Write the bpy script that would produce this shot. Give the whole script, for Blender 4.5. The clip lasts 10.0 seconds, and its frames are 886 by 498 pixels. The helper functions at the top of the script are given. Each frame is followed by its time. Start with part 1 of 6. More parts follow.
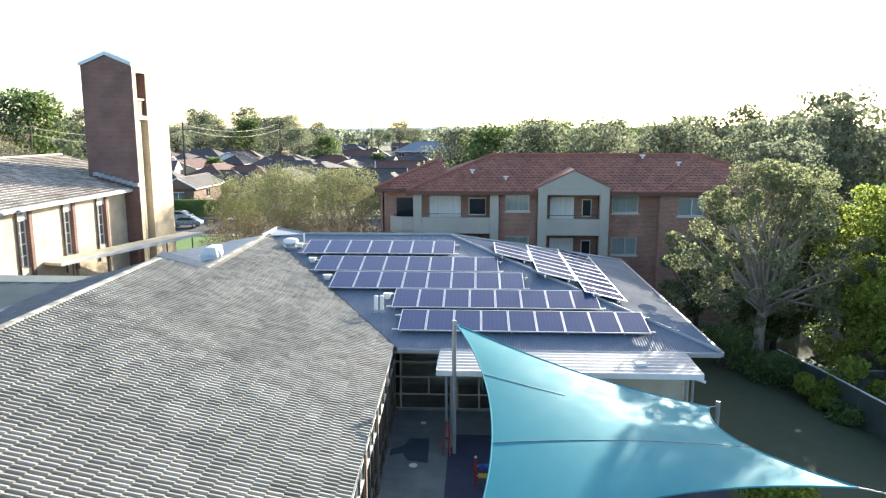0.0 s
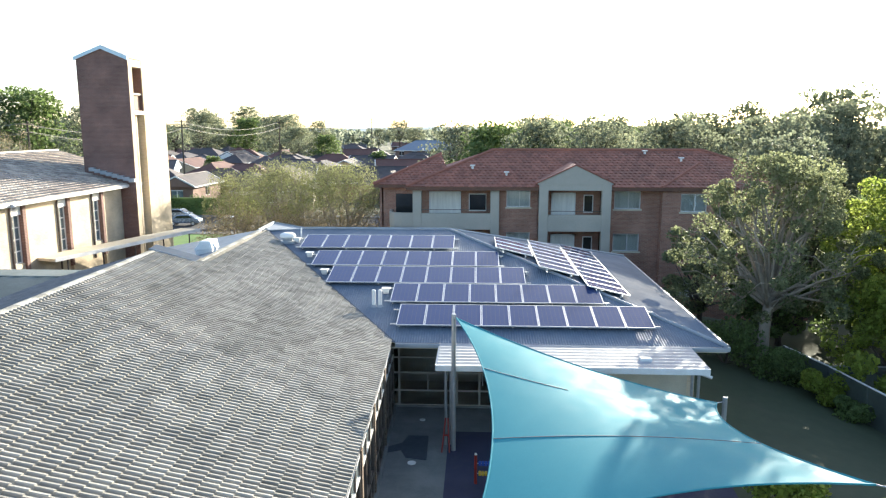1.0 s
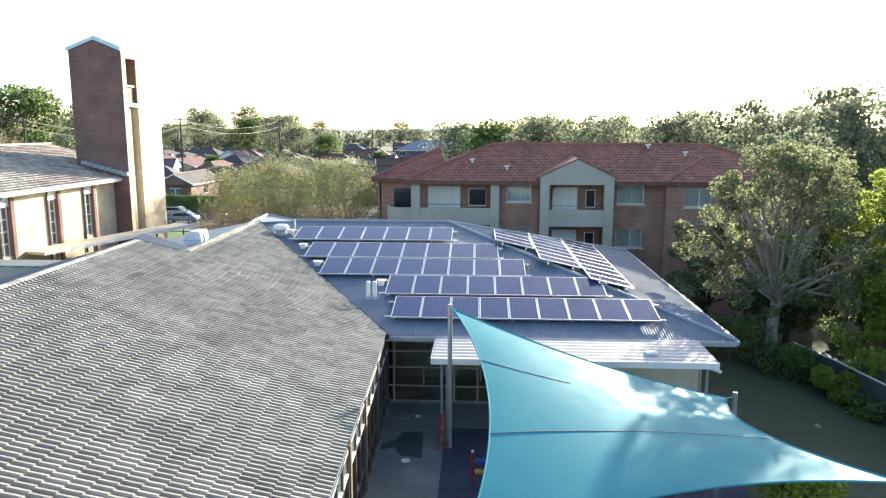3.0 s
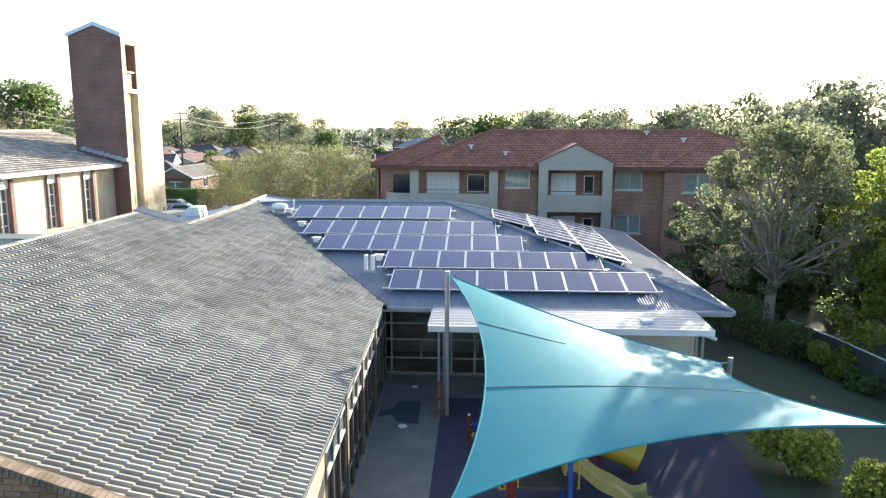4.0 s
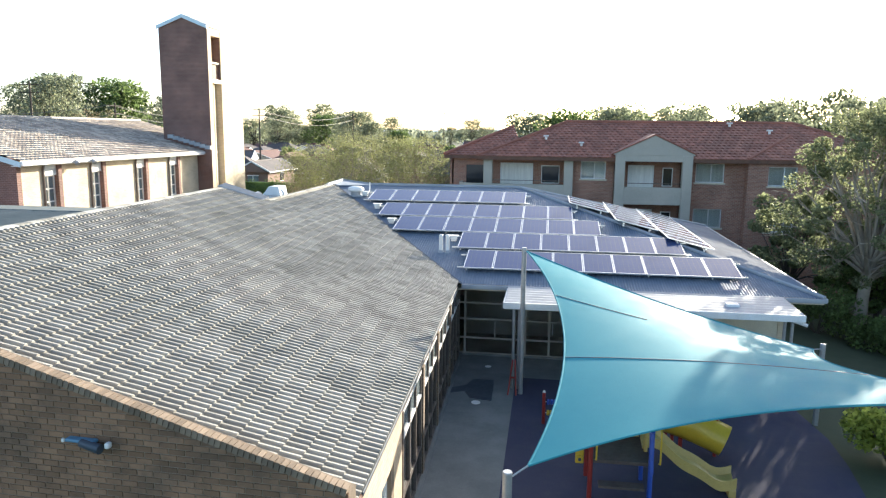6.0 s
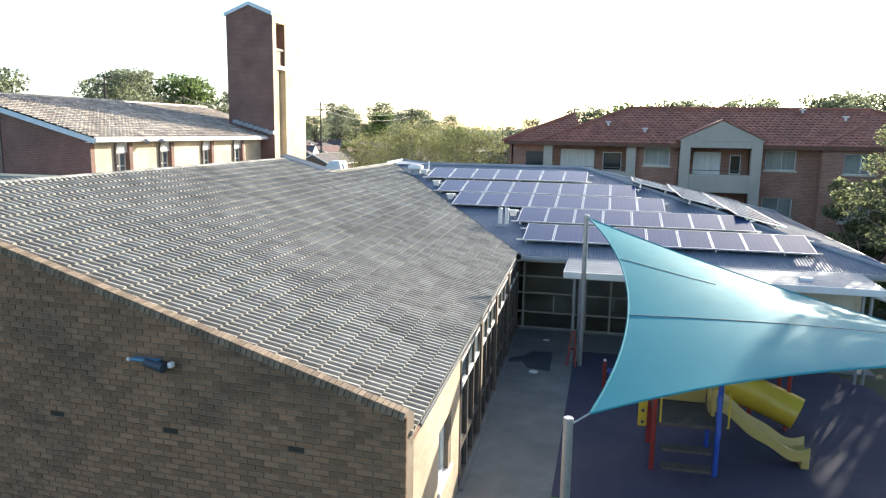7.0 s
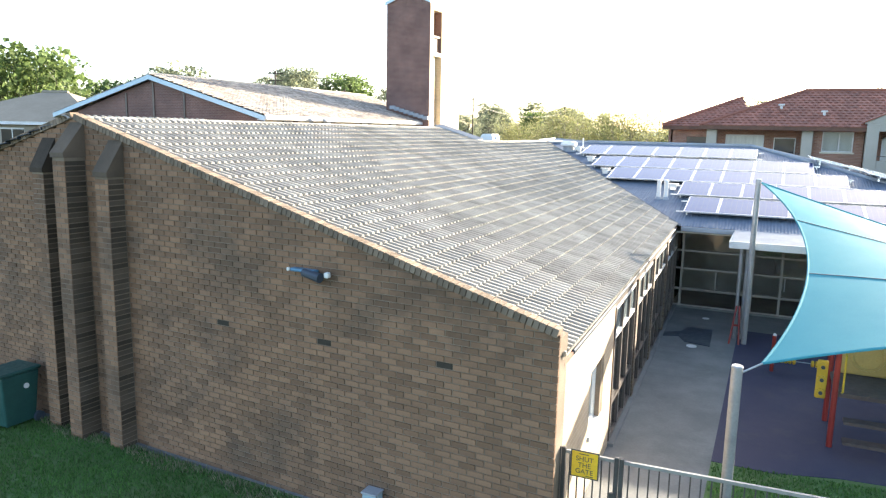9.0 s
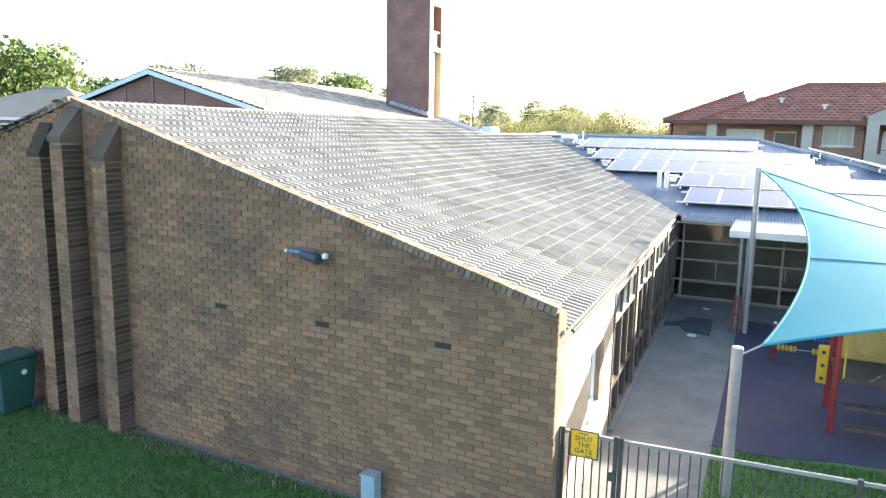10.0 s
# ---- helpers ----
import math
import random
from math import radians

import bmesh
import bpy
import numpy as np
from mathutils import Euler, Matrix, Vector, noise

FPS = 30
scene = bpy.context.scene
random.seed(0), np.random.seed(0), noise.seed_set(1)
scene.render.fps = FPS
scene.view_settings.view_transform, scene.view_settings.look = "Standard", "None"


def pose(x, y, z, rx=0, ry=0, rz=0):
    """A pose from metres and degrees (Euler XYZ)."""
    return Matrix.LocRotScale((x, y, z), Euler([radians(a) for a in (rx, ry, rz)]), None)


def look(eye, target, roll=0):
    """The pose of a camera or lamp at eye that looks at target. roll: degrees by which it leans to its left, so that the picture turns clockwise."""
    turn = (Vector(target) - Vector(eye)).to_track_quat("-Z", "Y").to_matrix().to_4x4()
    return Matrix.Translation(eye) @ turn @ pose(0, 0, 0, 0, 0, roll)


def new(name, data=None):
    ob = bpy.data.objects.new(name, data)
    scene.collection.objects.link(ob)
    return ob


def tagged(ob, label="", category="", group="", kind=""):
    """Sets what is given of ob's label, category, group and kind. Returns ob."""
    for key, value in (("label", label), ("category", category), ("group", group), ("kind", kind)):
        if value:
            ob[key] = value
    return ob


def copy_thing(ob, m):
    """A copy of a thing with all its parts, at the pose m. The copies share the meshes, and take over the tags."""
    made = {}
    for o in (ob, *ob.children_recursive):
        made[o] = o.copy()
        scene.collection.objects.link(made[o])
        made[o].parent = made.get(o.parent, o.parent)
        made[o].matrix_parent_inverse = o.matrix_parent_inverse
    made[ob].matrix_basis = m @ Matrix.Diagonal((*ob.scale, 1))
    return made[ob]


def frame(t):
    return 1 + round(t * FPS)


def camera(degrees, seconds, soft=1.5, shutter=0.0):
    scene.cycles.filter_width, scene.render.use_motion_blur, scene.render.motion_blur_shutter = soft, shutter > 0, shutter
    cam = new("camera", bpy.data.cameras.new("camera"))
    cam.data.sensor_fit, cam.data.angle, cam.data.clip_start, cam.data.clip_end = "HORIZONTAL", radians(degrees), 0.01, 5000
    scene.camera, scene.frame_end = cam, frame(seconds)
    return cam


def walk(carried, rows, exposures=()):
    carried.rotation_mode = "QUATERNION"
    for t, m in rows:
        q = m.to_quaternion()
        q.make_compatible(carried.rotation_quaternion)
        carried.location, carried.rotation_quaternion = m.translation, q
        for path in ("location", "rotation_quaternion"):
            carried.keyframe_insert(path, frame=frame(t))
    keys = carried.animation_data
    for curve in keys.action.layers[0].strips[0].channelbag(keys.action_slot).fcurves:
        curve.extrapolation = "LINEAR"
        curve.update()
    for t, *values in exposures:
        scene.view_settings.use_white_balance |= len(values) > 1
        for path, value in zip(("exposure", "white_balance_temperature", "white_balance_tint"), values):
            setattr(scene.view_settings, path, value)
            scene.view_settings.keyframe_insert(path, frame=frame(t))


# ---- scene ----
cam = camera(63.9, 10.0, soft=1.25)
PATH = [
    (0, (0.096, 0.053, 10.234), (0.003, 2.022, 9.899), -0.0),
    (0.5, (0.095, 0.259, 10.102), (0.001, 2.228, 9.767), 0.0),
    (1, (0.104, 0.588, 9.885), (0.01, 2.558, 9.55), 0.0),
    (1.5, (0.095, 1.19, 9.854), (0.001, 3.159, 9.52), 0.1),
    (2, (0.075, 1.745, 9.789), (-0.019, 3.716, 9.462), 0.1),
    (2.5, (0.14, 1.649, 9.655), (0.044, 3.62, 9.326), 0.1),
    (4, (0.304, 1.25, 8.401), (0.207, 3.22, 8.07), 0.2),
    (4.5, (0.357, 1.191, 8.115), (0.26, 3.161, 7.782), 0.3),
    (5, (0.358, 1.223, 7.868), (0.246, 3.192, 7.536), 0.4),
    (5.5, (0.252, 1.229, 7.778), (0.09, 3.195, 7.448), 0.5),
    (6, (0.05, 1.233, 7.631), (-0.237, 3.185, 7.303), 0.6),
    (6.2, (-0.014, 1.186, 7.498), (-0.353, 3.129, 7.166), 0.8),
    (7.3, (-0.062, 1.358, 6.43), (-0.615, 3.253, 6.107), 1.0),
    (7.5, (-0.104, 1.403, 6.402), (-0.774, 3.259, 6.076), 1.1),
    (8, (-0.12, 1.393, 6.191), (-0.949, 3.184, 5.863), 1.3),
    (8.5, (-0.167, 1.379, 5.671), (-0.995, 3.169, 5.341), 1.2),
    (9, (-0.199, 1.405, 5.457), (-1.027, 3.195, 5.126), 1.2),
    (9.5, (-0.195, 1.412, 5.246), (-1.023, 3.202, 4.912), 1.2),
    (10, (-0.175, 1.429, 5.204), (-1.004, 3.218, 4.87), 1.1),
]
EXPOSURE = [(0.0, 1.72, 6550, 6), (6.0, 1.72, 6600, 7), (8.0, 1.36, 6700, 9), (8.6, 2.0, 6900, 10), (9.2, 2.42, 6950, 9), (10.0, 2.6, 6950, 9)]
walk(cam, [(t, look(eye, target, roll)) for t, eye, target, roll in PATH], EXPOSURE)

# ---- light ----
SUN_AZ, SUN_EL = 25.5, 14.5  # degrees from +y towards +x, and above the horizon
world = bpy.data.worlds.new("sky")
scene.world = world
world.use_nodes = True
wn = world.node_tree
sky = wn.nodes.new("ShaderNodeTexSky")
sky.sky_type, sky.sun_disc = "NISHITA", False
sky.sun_elevation, sky.sun_rotation = radians(SUN_EL), radians(SUN_AZ)
sky.air_density, sky.dust_density, sky.ozone_density = 0.7, 1.5, 1.0
wn.links.new(sky.outputs[0], wn.nodes["Background"].inputs[0])
wn.nodes["Background"].inputs[1].default_value = 0.15
sun = new("sun", bpy.data.lights.new("sun", "SUN"))
sun.data.energy, sun.data.angle, sun.data.color = 5.0, radians(0.6), (1.0, 0.92, 0.79)
away = Vector((math.sin(radians(SUN_AZ)) * math.cos(radians(SUN_EL)), math.cos(radians(SUN_AZ)) * math.cos(radians(SUN_EL)), math.sin(radians(SUN_EL))))
sun.matrix_world = look(away * 100, (0, 0, 0))

# ---- geometry helpers ----


class Geo:
    """Vertices and faces gathered for one mesh."""

    def __init__(self):
        self.v, self.f = [], []

    def add(self, verts, faces):
        n = len(self.v)
        self.v.extend(tuple(p) for p in verts)
        self.f.extend(tuple(i + n for i in q) for q in faces)
        return self

    def box(self, x0, x1, y0, y1, z0, z1, m=None):
        p = [(x, y, z) for z in (z0, z1) for y in (y0, y1) for x in (x0, x1)]
        if m is not None:
            p = [m @ Vector(a) for a in p]
        return self.add(p, [(0, 2, 3, 1), (4, 5, 7, 6), (0, 1, 5, 4), (2, 6, 7, 3), (0, 4, 6, 2), (1, 3, 7, 5)])

    def poly(self, pts):
        return self.add(pts, [tuple(range(len(pts)))])

    def prism(self, pts, d):
        """A flat polygon drawn out by the vector d."""
        n, d = len(pts), Vector(d)
        top = [Vector(p) + d for p in pts]
        faces = [tuple(range(n))[::-1], tuple(range(n, 2 * n))] + [(i, (i + 1) % n, n + (i + 1) % n, n + i) for i in range(n)]
        return self.add(list(pts) + top, faces)

    def tube(self, path, radii, n=8, caps=True):
        """A round bar along the points of path."""
        path = [Vector(p) for p in path]
        if not hasattr(radii, "__len__"):
            radii = [radii] * len(path)
        base, verts, faces = None, [], []
        for i, p in enumerate(path):
            d = (path[min(i + 1, len(path) - 1)] - path[max(i - 1, 0)]).normalized()
            if base is None:
                base = d.orthogonal().normalized()
            a = (base - d * base.dot(d)).normalized()
            b, base = d.cross(a), a
            for k in range(n):
                w = 2 * math.pi * k / n
                verts.append(p + (a * math.cos(w) + b * math.sin(w)) * radii[i])
        for i in range(len(path) - 1):
            for k in range(n):
                faces.append((i * n + k, i * n + (k + 1) % n, (i + 1) * n + (k + 1) % n, (i + 1) * n + k))
        if caps:
            faces.append(tuple(range(n))[::-1])
            faces.append(tuple(range((len(path) - 1) * n, len(path) * n)))
        return self.add(verts, faces)

    def mesh(self, name, smooth=False):
        me = bpy.data.meshes.new(name)
        me.from_pydata(self.v, [], self.f)
        if smooth:
            me.polygons.foreach_set("use_smooth", [True] * len(me.polygons))
        me.update()
        return me


def holed_wall(a0, a1, z0, z1, holes, place):
    """A wall with openings right through it, as one closed mesh; place(a, side, z): the point at a along it on side 0 or 1."""
    geo, seen = Geo(), {}
    xs = sorted({a0, a1, *[h[0] for h in holes], *[h[1] for h in holes]})
    zs = sorted({z0, z1, *[h[2] for h in holes], *[h[3] for h in holes]})

    def solid(i, j):
        if not (0 <= i < len(xs) - 1 and 0 <= j < len(zs) - 1):
            return False
        mx, mz = (xs[i] + xs[i + 1]) / 2, (zs[j] + zs[j + 1]) / 2
        return not any(h[0] < mx < h[1] and h[2] < mz < h[3] for h in holes)

    def at(i, s, j):
        if (i, s, j) not in seen:
            seen[i, s, j] = len(geo.v)
            geo.v.append(tuple(place(xs[i], s, zs[j])))
        return seen[i, s, j]

    for i in range(len(xs) - 1):
        for j in range(len(zs) - 1):
            if not solid(i, j):
                continue
            geo.f.append((at(i, 0, j), at(i + 1, 0, j), at(i + 1, 0, j + 1), at(i, 0, j + 1)))
            geo.f.append((at(i, 1, j + 1), at(i + 1, 1, j + 1), at(i + 1, 1, j), at(i, 1, j)))
            for di, dj, p, q in ((-1, 0, (i, j), (i, j + 1)), (1, 0, (i + 1, j + 1), (i + 1, j)), (0, -1, (i + 1, j), (i, j)), (0, 1, (i, j + 1), (i + 1, j + 1))):
                if not solid(i + di, j + dj):
                    geo.f.append((at(p[0], 0, p[1]), at(q[0], 0, q[1]), at(q[0], 1, q[1]), at(p[0], 1, p[1])))
    return geo


def part(name, geo, material, parent=None, label="", bevel=0.0, smooth=False):
    """One mesh object, as a part of parent."""
    me = geo.mesh(name, smooth) if isinstance(geo, Geo) else geo
    if isinstance(geo, Geo):
        me.materials.append(material)
    ob = new(name, me)
    if parent is not None:
        ob.parent = parent
        ob.matrix_parent_inverse = Matrix.Translation(-parent.location if parent.parent is None else (0, 0, 0))
    if bevel:
        mod = ob.modifiers.new("edge", "BEVEL")
        mod.width, mod.segments, mod.limit_method = bevel, 2, "ANGLE"
    if label:
        tagged(ob, label)
    return ob


def thing(name, label, category, at=(0, 0, 0), group="", kind=""):
    ob = new(name)
    ob.location = at
    ob.empty_display_size = 0.2
    return tagged(ob, label, category, group, kind)


# ---- materials ----


def surface(name, c1, c2=None, rough=0.7, metal=0.0, scale=1.5, fine=30.0, bump=0.15, rnd=0.0, spec=0.5, stain=None, coat=0.0, squash=(1, 1, 1)):
    """A procedural surface: two colours mixed by a broad noise, grain by a fine one, tone by piece."""
    mat = bpy.data.materials.new(name)
    mat.use_nodes = True
    nt = mat.node_tree
    n, ln = nt.nodes, nt.links
    p = n["Principled BSDF"]
    p.inputs["Roughness"].default_value, p.inputs["Metallic"].default_value = rough, metal
    p.inputs["Specular IOR Level"].default_value = spec
    p.inputs["Coat Weight"].default_value = coat
    c2 = c2 or tuple(a * 0.75 for a in c1)
    tc = n.new("ShaderNodeTexCoord")
    mp = n.new("ShaderNodeMapping")
    mp.inputs["Scale"].default_value = squash
    ln.new(tc.outputs["Object"], mp.inputs[0])

    def noise_at(s, detail=5.0, r=0.6):
        t = n.new("ShaderNodeTexNoise")
        t.inputs["Scale"].default_value, t.inputs["Detail"].default_value, t.inputs["Roughness"].default_value = s, detail, r
        ln.new(mp.outputs[0], t.inputs["Vector"])
        return t.outputs["Fac"]

    def mix(fac, a, b, kind="MIX"):
        m = n.new("ShaderNodeMix")
        m.data_type, m.blend_type = "RGBA", kind
        for sock, val in ((m.inputs[0], fac), (m.inputs[6], a), (m.inputs[7], b)):
            if hasattr(val, "is_linked") or hasattr(val, "node"):
                ln.new(val, sock)
            else:
                sock.default_value = val if not hasattr(val, "__len__") else (*val[:3], 1)
        return m.outputs[2]

    def span(sock, a, b, lo, hi):
        r = n.new("ShaderNodeMapRange")
        for i, val in zip((1, 2, 3, 4), (a, b, lo, hi)):
            r.inputs[i].default_value = val
        ln.new(sock, r.inputs[0])
        return r.outputs[0]

    col = mix(span(noise_at(scale), 0.35, 0.65, 0, 1), c1, c2)
    if stain:
        col = mix(span(noise_at(stain[1], 8, 0.7), 0.52, 0.68, 0, stain[2]), col, stain[0])
    grain = noise_at(fine, 3)
    col = mix(1.0, col, mix(grain, (0.82,) * 3, (1.15,) * 3), "MULTIPLY")
    if rnd:
        oi, gi = n.new("ShaderNodeObjectInfo"), n.new("ShaderNodeNewGeometry")
        add, fr = n.new("ShaderNodeMath"), n.new("ShaderNodeMath")
        add.operation, fr.operation = "ADD", "FRACT"
        ln.new(oi.outputs["Random"], add.inputs[0])
        ln.new(gi.outputs["Random Per Island"], add.inputs[1])
        ln.new(add.outputs[0], fr.inputs[0])
        col = mix(1.0, col, mix(fr.outputs[0], (1 - rnd,) * 3, (1 + rnd * 0.8,) * 3), "MULTIPLY")
    ln.new(col, p.inputs["Base Color"])
    rr = span(noise_at(scale * 4), 0.3, 0.7, max(rough - 0.08, 0.02), min(rough + 0.08, 1))
    ln.new(rr, p.inputs["Roughness"])
    if bump:
        bp = n.new("ShaderNodeBump")
        bp.inputs["Strength"].default_value, bp.inputs["Distance"].default_value = bump, 0.02
        ln.new(grain, bp.inputs["Height"])
        ln.new(bp.outputs[0], p.inputs["Normal"])
    return mat


def brickwork(name, c1, c2, mortar, w=0.24, h=0.086, stain=None):
    """Far brick walls: courses along x + y and z."""
    mat = surface(name, c1, c2, rough=0.85)
    nt = mat.node_tree
    n, ln = nt.nodes, nt.links
    p = n["Principled BSDF"]
    tc, sx, ad, cb, br = (n.new("ShaderNode" + k) for k in ("TexCoord", "SeparateXYZ", "Math", "CombineXYZ", "TexBrick"))
    ln.new(tc.outputs["Object"], sx.inputs[0])
    ln.new(sx.outputs[0], ad.inputs[0])
    ln.new(sx.outputs[1], ad.inputs[1])
    ln.new(ad.outputs[0], cb.inputs[0])
    ln.new(sx.outputs[2], cb.inputs[1])
    ln.new(cb.outputs[0], br.inputs["Vector"])
    for k, val in (("Scale", 1.0), ("Mortar Size", 0.006), ("Brick Width", w), ("Row Height", h), ("Mortar Smooth", 0.3), ("Bias", 0.0)):
        br.inputs[k].default_value = val
    br.inputs["Color1"].default_value, br.inputs["Color2"].default_value, br.inputs["Mortar"].default_value = (*c1, 1), (*c2, 1), (*mortar, 1)
    nz = n.new("ShaderNodeTexNoise")
    nz.inputs["Scale"].default_value, nz.inputs["Detail"].default_value = 0.7, 6
    ln.new(tc.outputs["Object"], nz.inputs["Vector"])
    rg = n.new("ShaderNodeMapRange")
    for i, val in zip((1, 2, 3, 4), (0.3, 0.7, 0.75, 1.2)):
        rg.inputs[i].default_value = val
    ln.new(nz.outputs["Fac"], rg.inputs[0])
    mx = n.new("ShaderNodeMix")
    mx.data_type, mx.blend_type = "RGBA", "MULTIPLY"
    mx.inputs[0].default_value = 1.0
    ln.new(br.outputs["Color"], mx.inputs[6])
    ln.new(rg.outputs[0], mx.inputs[7])
    ln.new(mx.outputs[2], p.inputs["Base Color"])
    bp = n.new("ShaderNodeBump")
    bp.inputs["Strength"].default_value, bp.inputs["Distance"].default_value, bp.invert = 0.6, 0.008, True
    ln.new(br.outputs["Fac"], bp.inputs["Height"])
    ln.new(bp.outputs[0], p.inputs["Normal"])
    return mat


def see_through(name, tint, rough=0.02):
    mat = bpy.data.materials.new(name)
    mat.use_nodes = True
    p = mat.node_tree.nodes["Principled BSDF"]
    p.inputs["Base Color"].default_value, p.inputs["Roughness"].default_value = (*tint, 1), rough
    p.inputs["Transmission Weight"].default_value, p.inputs["IOR"].default_value = 1.0, 1.45
    return mat


def foliage(name, c1, c2, through_light=0.6, scale=0.5):
    """Leaves: two tones by clump and by leaf, part of the light goes through."""
    mat = surface(name, c1, c2, rough=0.55, scale=scale, fine=3.0, bump=0, rnd=0.4, spec=0.15)
    nt = mat.node_tree
    n, ln = nt.nodes, nt.links
    p, out = n["Principled BSDF"], n["Material Output"]
    tr, ms = n.new("ShaderNodeBsdfTranslucent"), n.new("ShaderNodeMixShader")
    ms.inputs[0].default_value = through_light
    ln.new(p.inputs["Base Color"].links[0].from_socket, tr.inputs[0])
    ln.new(p.outputs[0], ms.inputs[1])
    ln.new(tr.outputs[0], ms.inputs[2])
    ln.new(ms.outputs[0], out.inputs[0])
    return mat


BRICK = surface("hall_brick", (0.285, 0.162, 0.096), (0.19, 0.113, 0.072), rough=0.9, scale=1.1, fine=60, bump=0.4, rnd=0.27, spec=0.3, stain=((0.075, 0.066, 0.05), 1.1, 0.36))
# darker brick for the piers' right sides and caps
DARK_BRICK = surface("dark_brick", (0.12, 0.09, 0.066), (0.08, 0.064, 0.05), rough=0.92, scale=1.5, fine=60, bump=0.4, rnd=0.4, spec=0.2)
MORTAR = surface("mortar", (0.17, 0.132, 0.098), (0.26, 0.21, 0.16), rough=0.95, spec=0.2, scale=1.4, fine=80, bump=0.3)
COPING = surface("coping_brick", (0.275, 0.21, 0.155), (0.19, 0.147, 0.11), rough=0.92, spec=0.15, scale=3, fine=60, bump=0.3, rnd=0.3, stain=((0.10, 0.09, 0.07), 1.5, 0.5))
TILE = surface("weathered_roof_tile", (0.365, 0.348, 0.313), (0.268, 0.258, 0.23), rough=0.62, scale=0.6, fine=45, bump=0.3, rnd=0.19, spec=0.2, stain=((0.125, 0.122, 0.108), 2.4, 0.45))
LOW_STEEL = surface("weathered_low_steel", (0.20, 0.22, 0.205), (0.15, 0.17, 0.16), rough=0.65, scale=0.6, fine=20, bump=0.1, spec=0.25, stain=((0.20, 0.20, 0.18), 0.5, 0.5))
# roof tile with the shade of the west slope put into its colour
SHADE_TILE = surface("shade_side_roof_tile", (0.06, 0.072, 0.09), (0.045, 0.055, 0.07), rough=0.6, scale=0.8, fine=40, bump=0.2, rnd=0.3)
RIDGE = surface("ridge_cap", (0.40, 0.39, 0.34), (0.20, 0.19, 0.16), rough=0.75, scale=1.2, fine=40, bump=0.3, rnd=0.5)
STEEL_ROOF = surface("grey_corrugated_steel", (0.165, 0.21, 0.265), (0.13, 0.165, 0.215), rough=0.55, metal=0.0, scale=0.5, fine=14, bump=0.05, spec=0.16, stain=((0.24, 0.25, 0.26), 0.8, 0.3))
FLASHING = surface("grey_flashing", (0.36, 0.38, 0.40), (0.29, 0.31, 0.33), rough=0.55, metal=0.1, scale=1.5, bump=0.05)
DARK_TRIM = surface("dark_blue_trim", (0.035, 0.05, 0.07), (0.05, 0.065, 0.085), rough=0.45, scale=2, bump=0.05)
WHITE = surface("white_paint", (0.78, 0.78, 0.76), (0.70, 0.69, 0.66), rough=0.5, scale=1.5, bump=0.05)
CREAM = surface("cream_panel", (0.62, 0.56, 0.43), (0.54, 0.48, 0.37), rough=0.7, scale=1.0, bump=0.08)
FRAME = surface("bronze_window_frame", (0.16, 0.13, 0.11), (0.11, 0.09, 0.08), rough=0.45, metal=0.3, scale=2, bump=0.03)
ALU = surface("aluminium", (0.70, 0.71, 0.72), (0.60, 0.61, 0.62), rough=0.35, metal=0.8, scale=3, bump=0.03)
GALV = surface("galvanised_pole", (0.42, 0.43, 0.44), (0.34, 0.35, 0.36), rough=0.45, metal=0.55, scale=4, bump=0.05)
GLASS = see_through("window_glass", (0.80, 0.85, 0.85))
DARK_GLASS = surface("dark_glazing", (0.02, 0.022, 0.024), (0.035, 0.035, 0.034), rough=0.06, scale=0.6, bump=0, spec=0.6)
ROOM = surface("dim_room", (0.48, 0.42, 0.34), (0.36, 0.31, 0.25), rough=0.9, scale=0.8)
CURTAIN = surface("pale_curtain", (0.86, 0.85, 0.80), (0.72, 0.71, 0.67), rough=0.85, scale=2.0, squash=(4, 4, 0.3))
CONCRETE = surface("pale_concrete", (0.215, 0.22, 0.215), (0.155, 0.16, 0.16), rough=0.8, scale=0.6, fine=25, bump=0.15, stain=((0.12, 0.13, 0.13), 0.5, 0.6))
SOFTFALL = surface("navy_rubber_softfall", (0.046, 0.044, 0.086), (0.06, 0.058, 0.10), rough=0.9, scale=0.8, fine=120, bump=0.3, stain=((0.09, 0.09, 0.10), 1.4, 0.35))
LAWN = surface("lawn", (0.09, 0.18, 0.055), (0.12, 0.19, 0.065), rough=0.9, scale=0.8, fine=40, bump=0.5, stain=((0.12, 0.11, 0.05), 1.3, 0.35))
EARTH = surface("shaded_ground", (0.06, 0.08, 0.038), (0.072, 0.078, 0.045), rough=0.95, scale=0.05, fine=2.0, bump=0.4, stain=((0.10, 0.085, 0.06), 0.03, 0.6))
ASPHALT = surface("asphalt", (0.06, 0.06, 0.062), (0.045, 0.045, 0.047), rough=0.85, scale=0.3, fine=30, bump=0.1)
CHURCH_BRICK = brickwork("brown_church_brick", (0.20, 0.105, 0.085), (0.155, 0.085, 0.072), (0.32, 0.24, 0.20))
HALL_BRICK = brickwork("brown_hall_brick", (0.17, 0.115, 0.075), (0.13, 0.09, 0.062), (0.26, 0.22, 0.18))
# hall brick lightened to tan for the wall in the sun
LIT_TAN_BRICK = brickwork("sunlit_tan_brick", (0.47, 0.36, 0.25), (0.39, 0.30, 0.21), (0.50, 0.42, 0.32))
# paler brick for sunward walls, sunlight put into the colour
LIT_BRICK = brickwork("sunlit_cream_brick", (0.62, 0.51, 0.36), (0.55, 0.45, 0.31), (0.60, 0.52, 0.40))
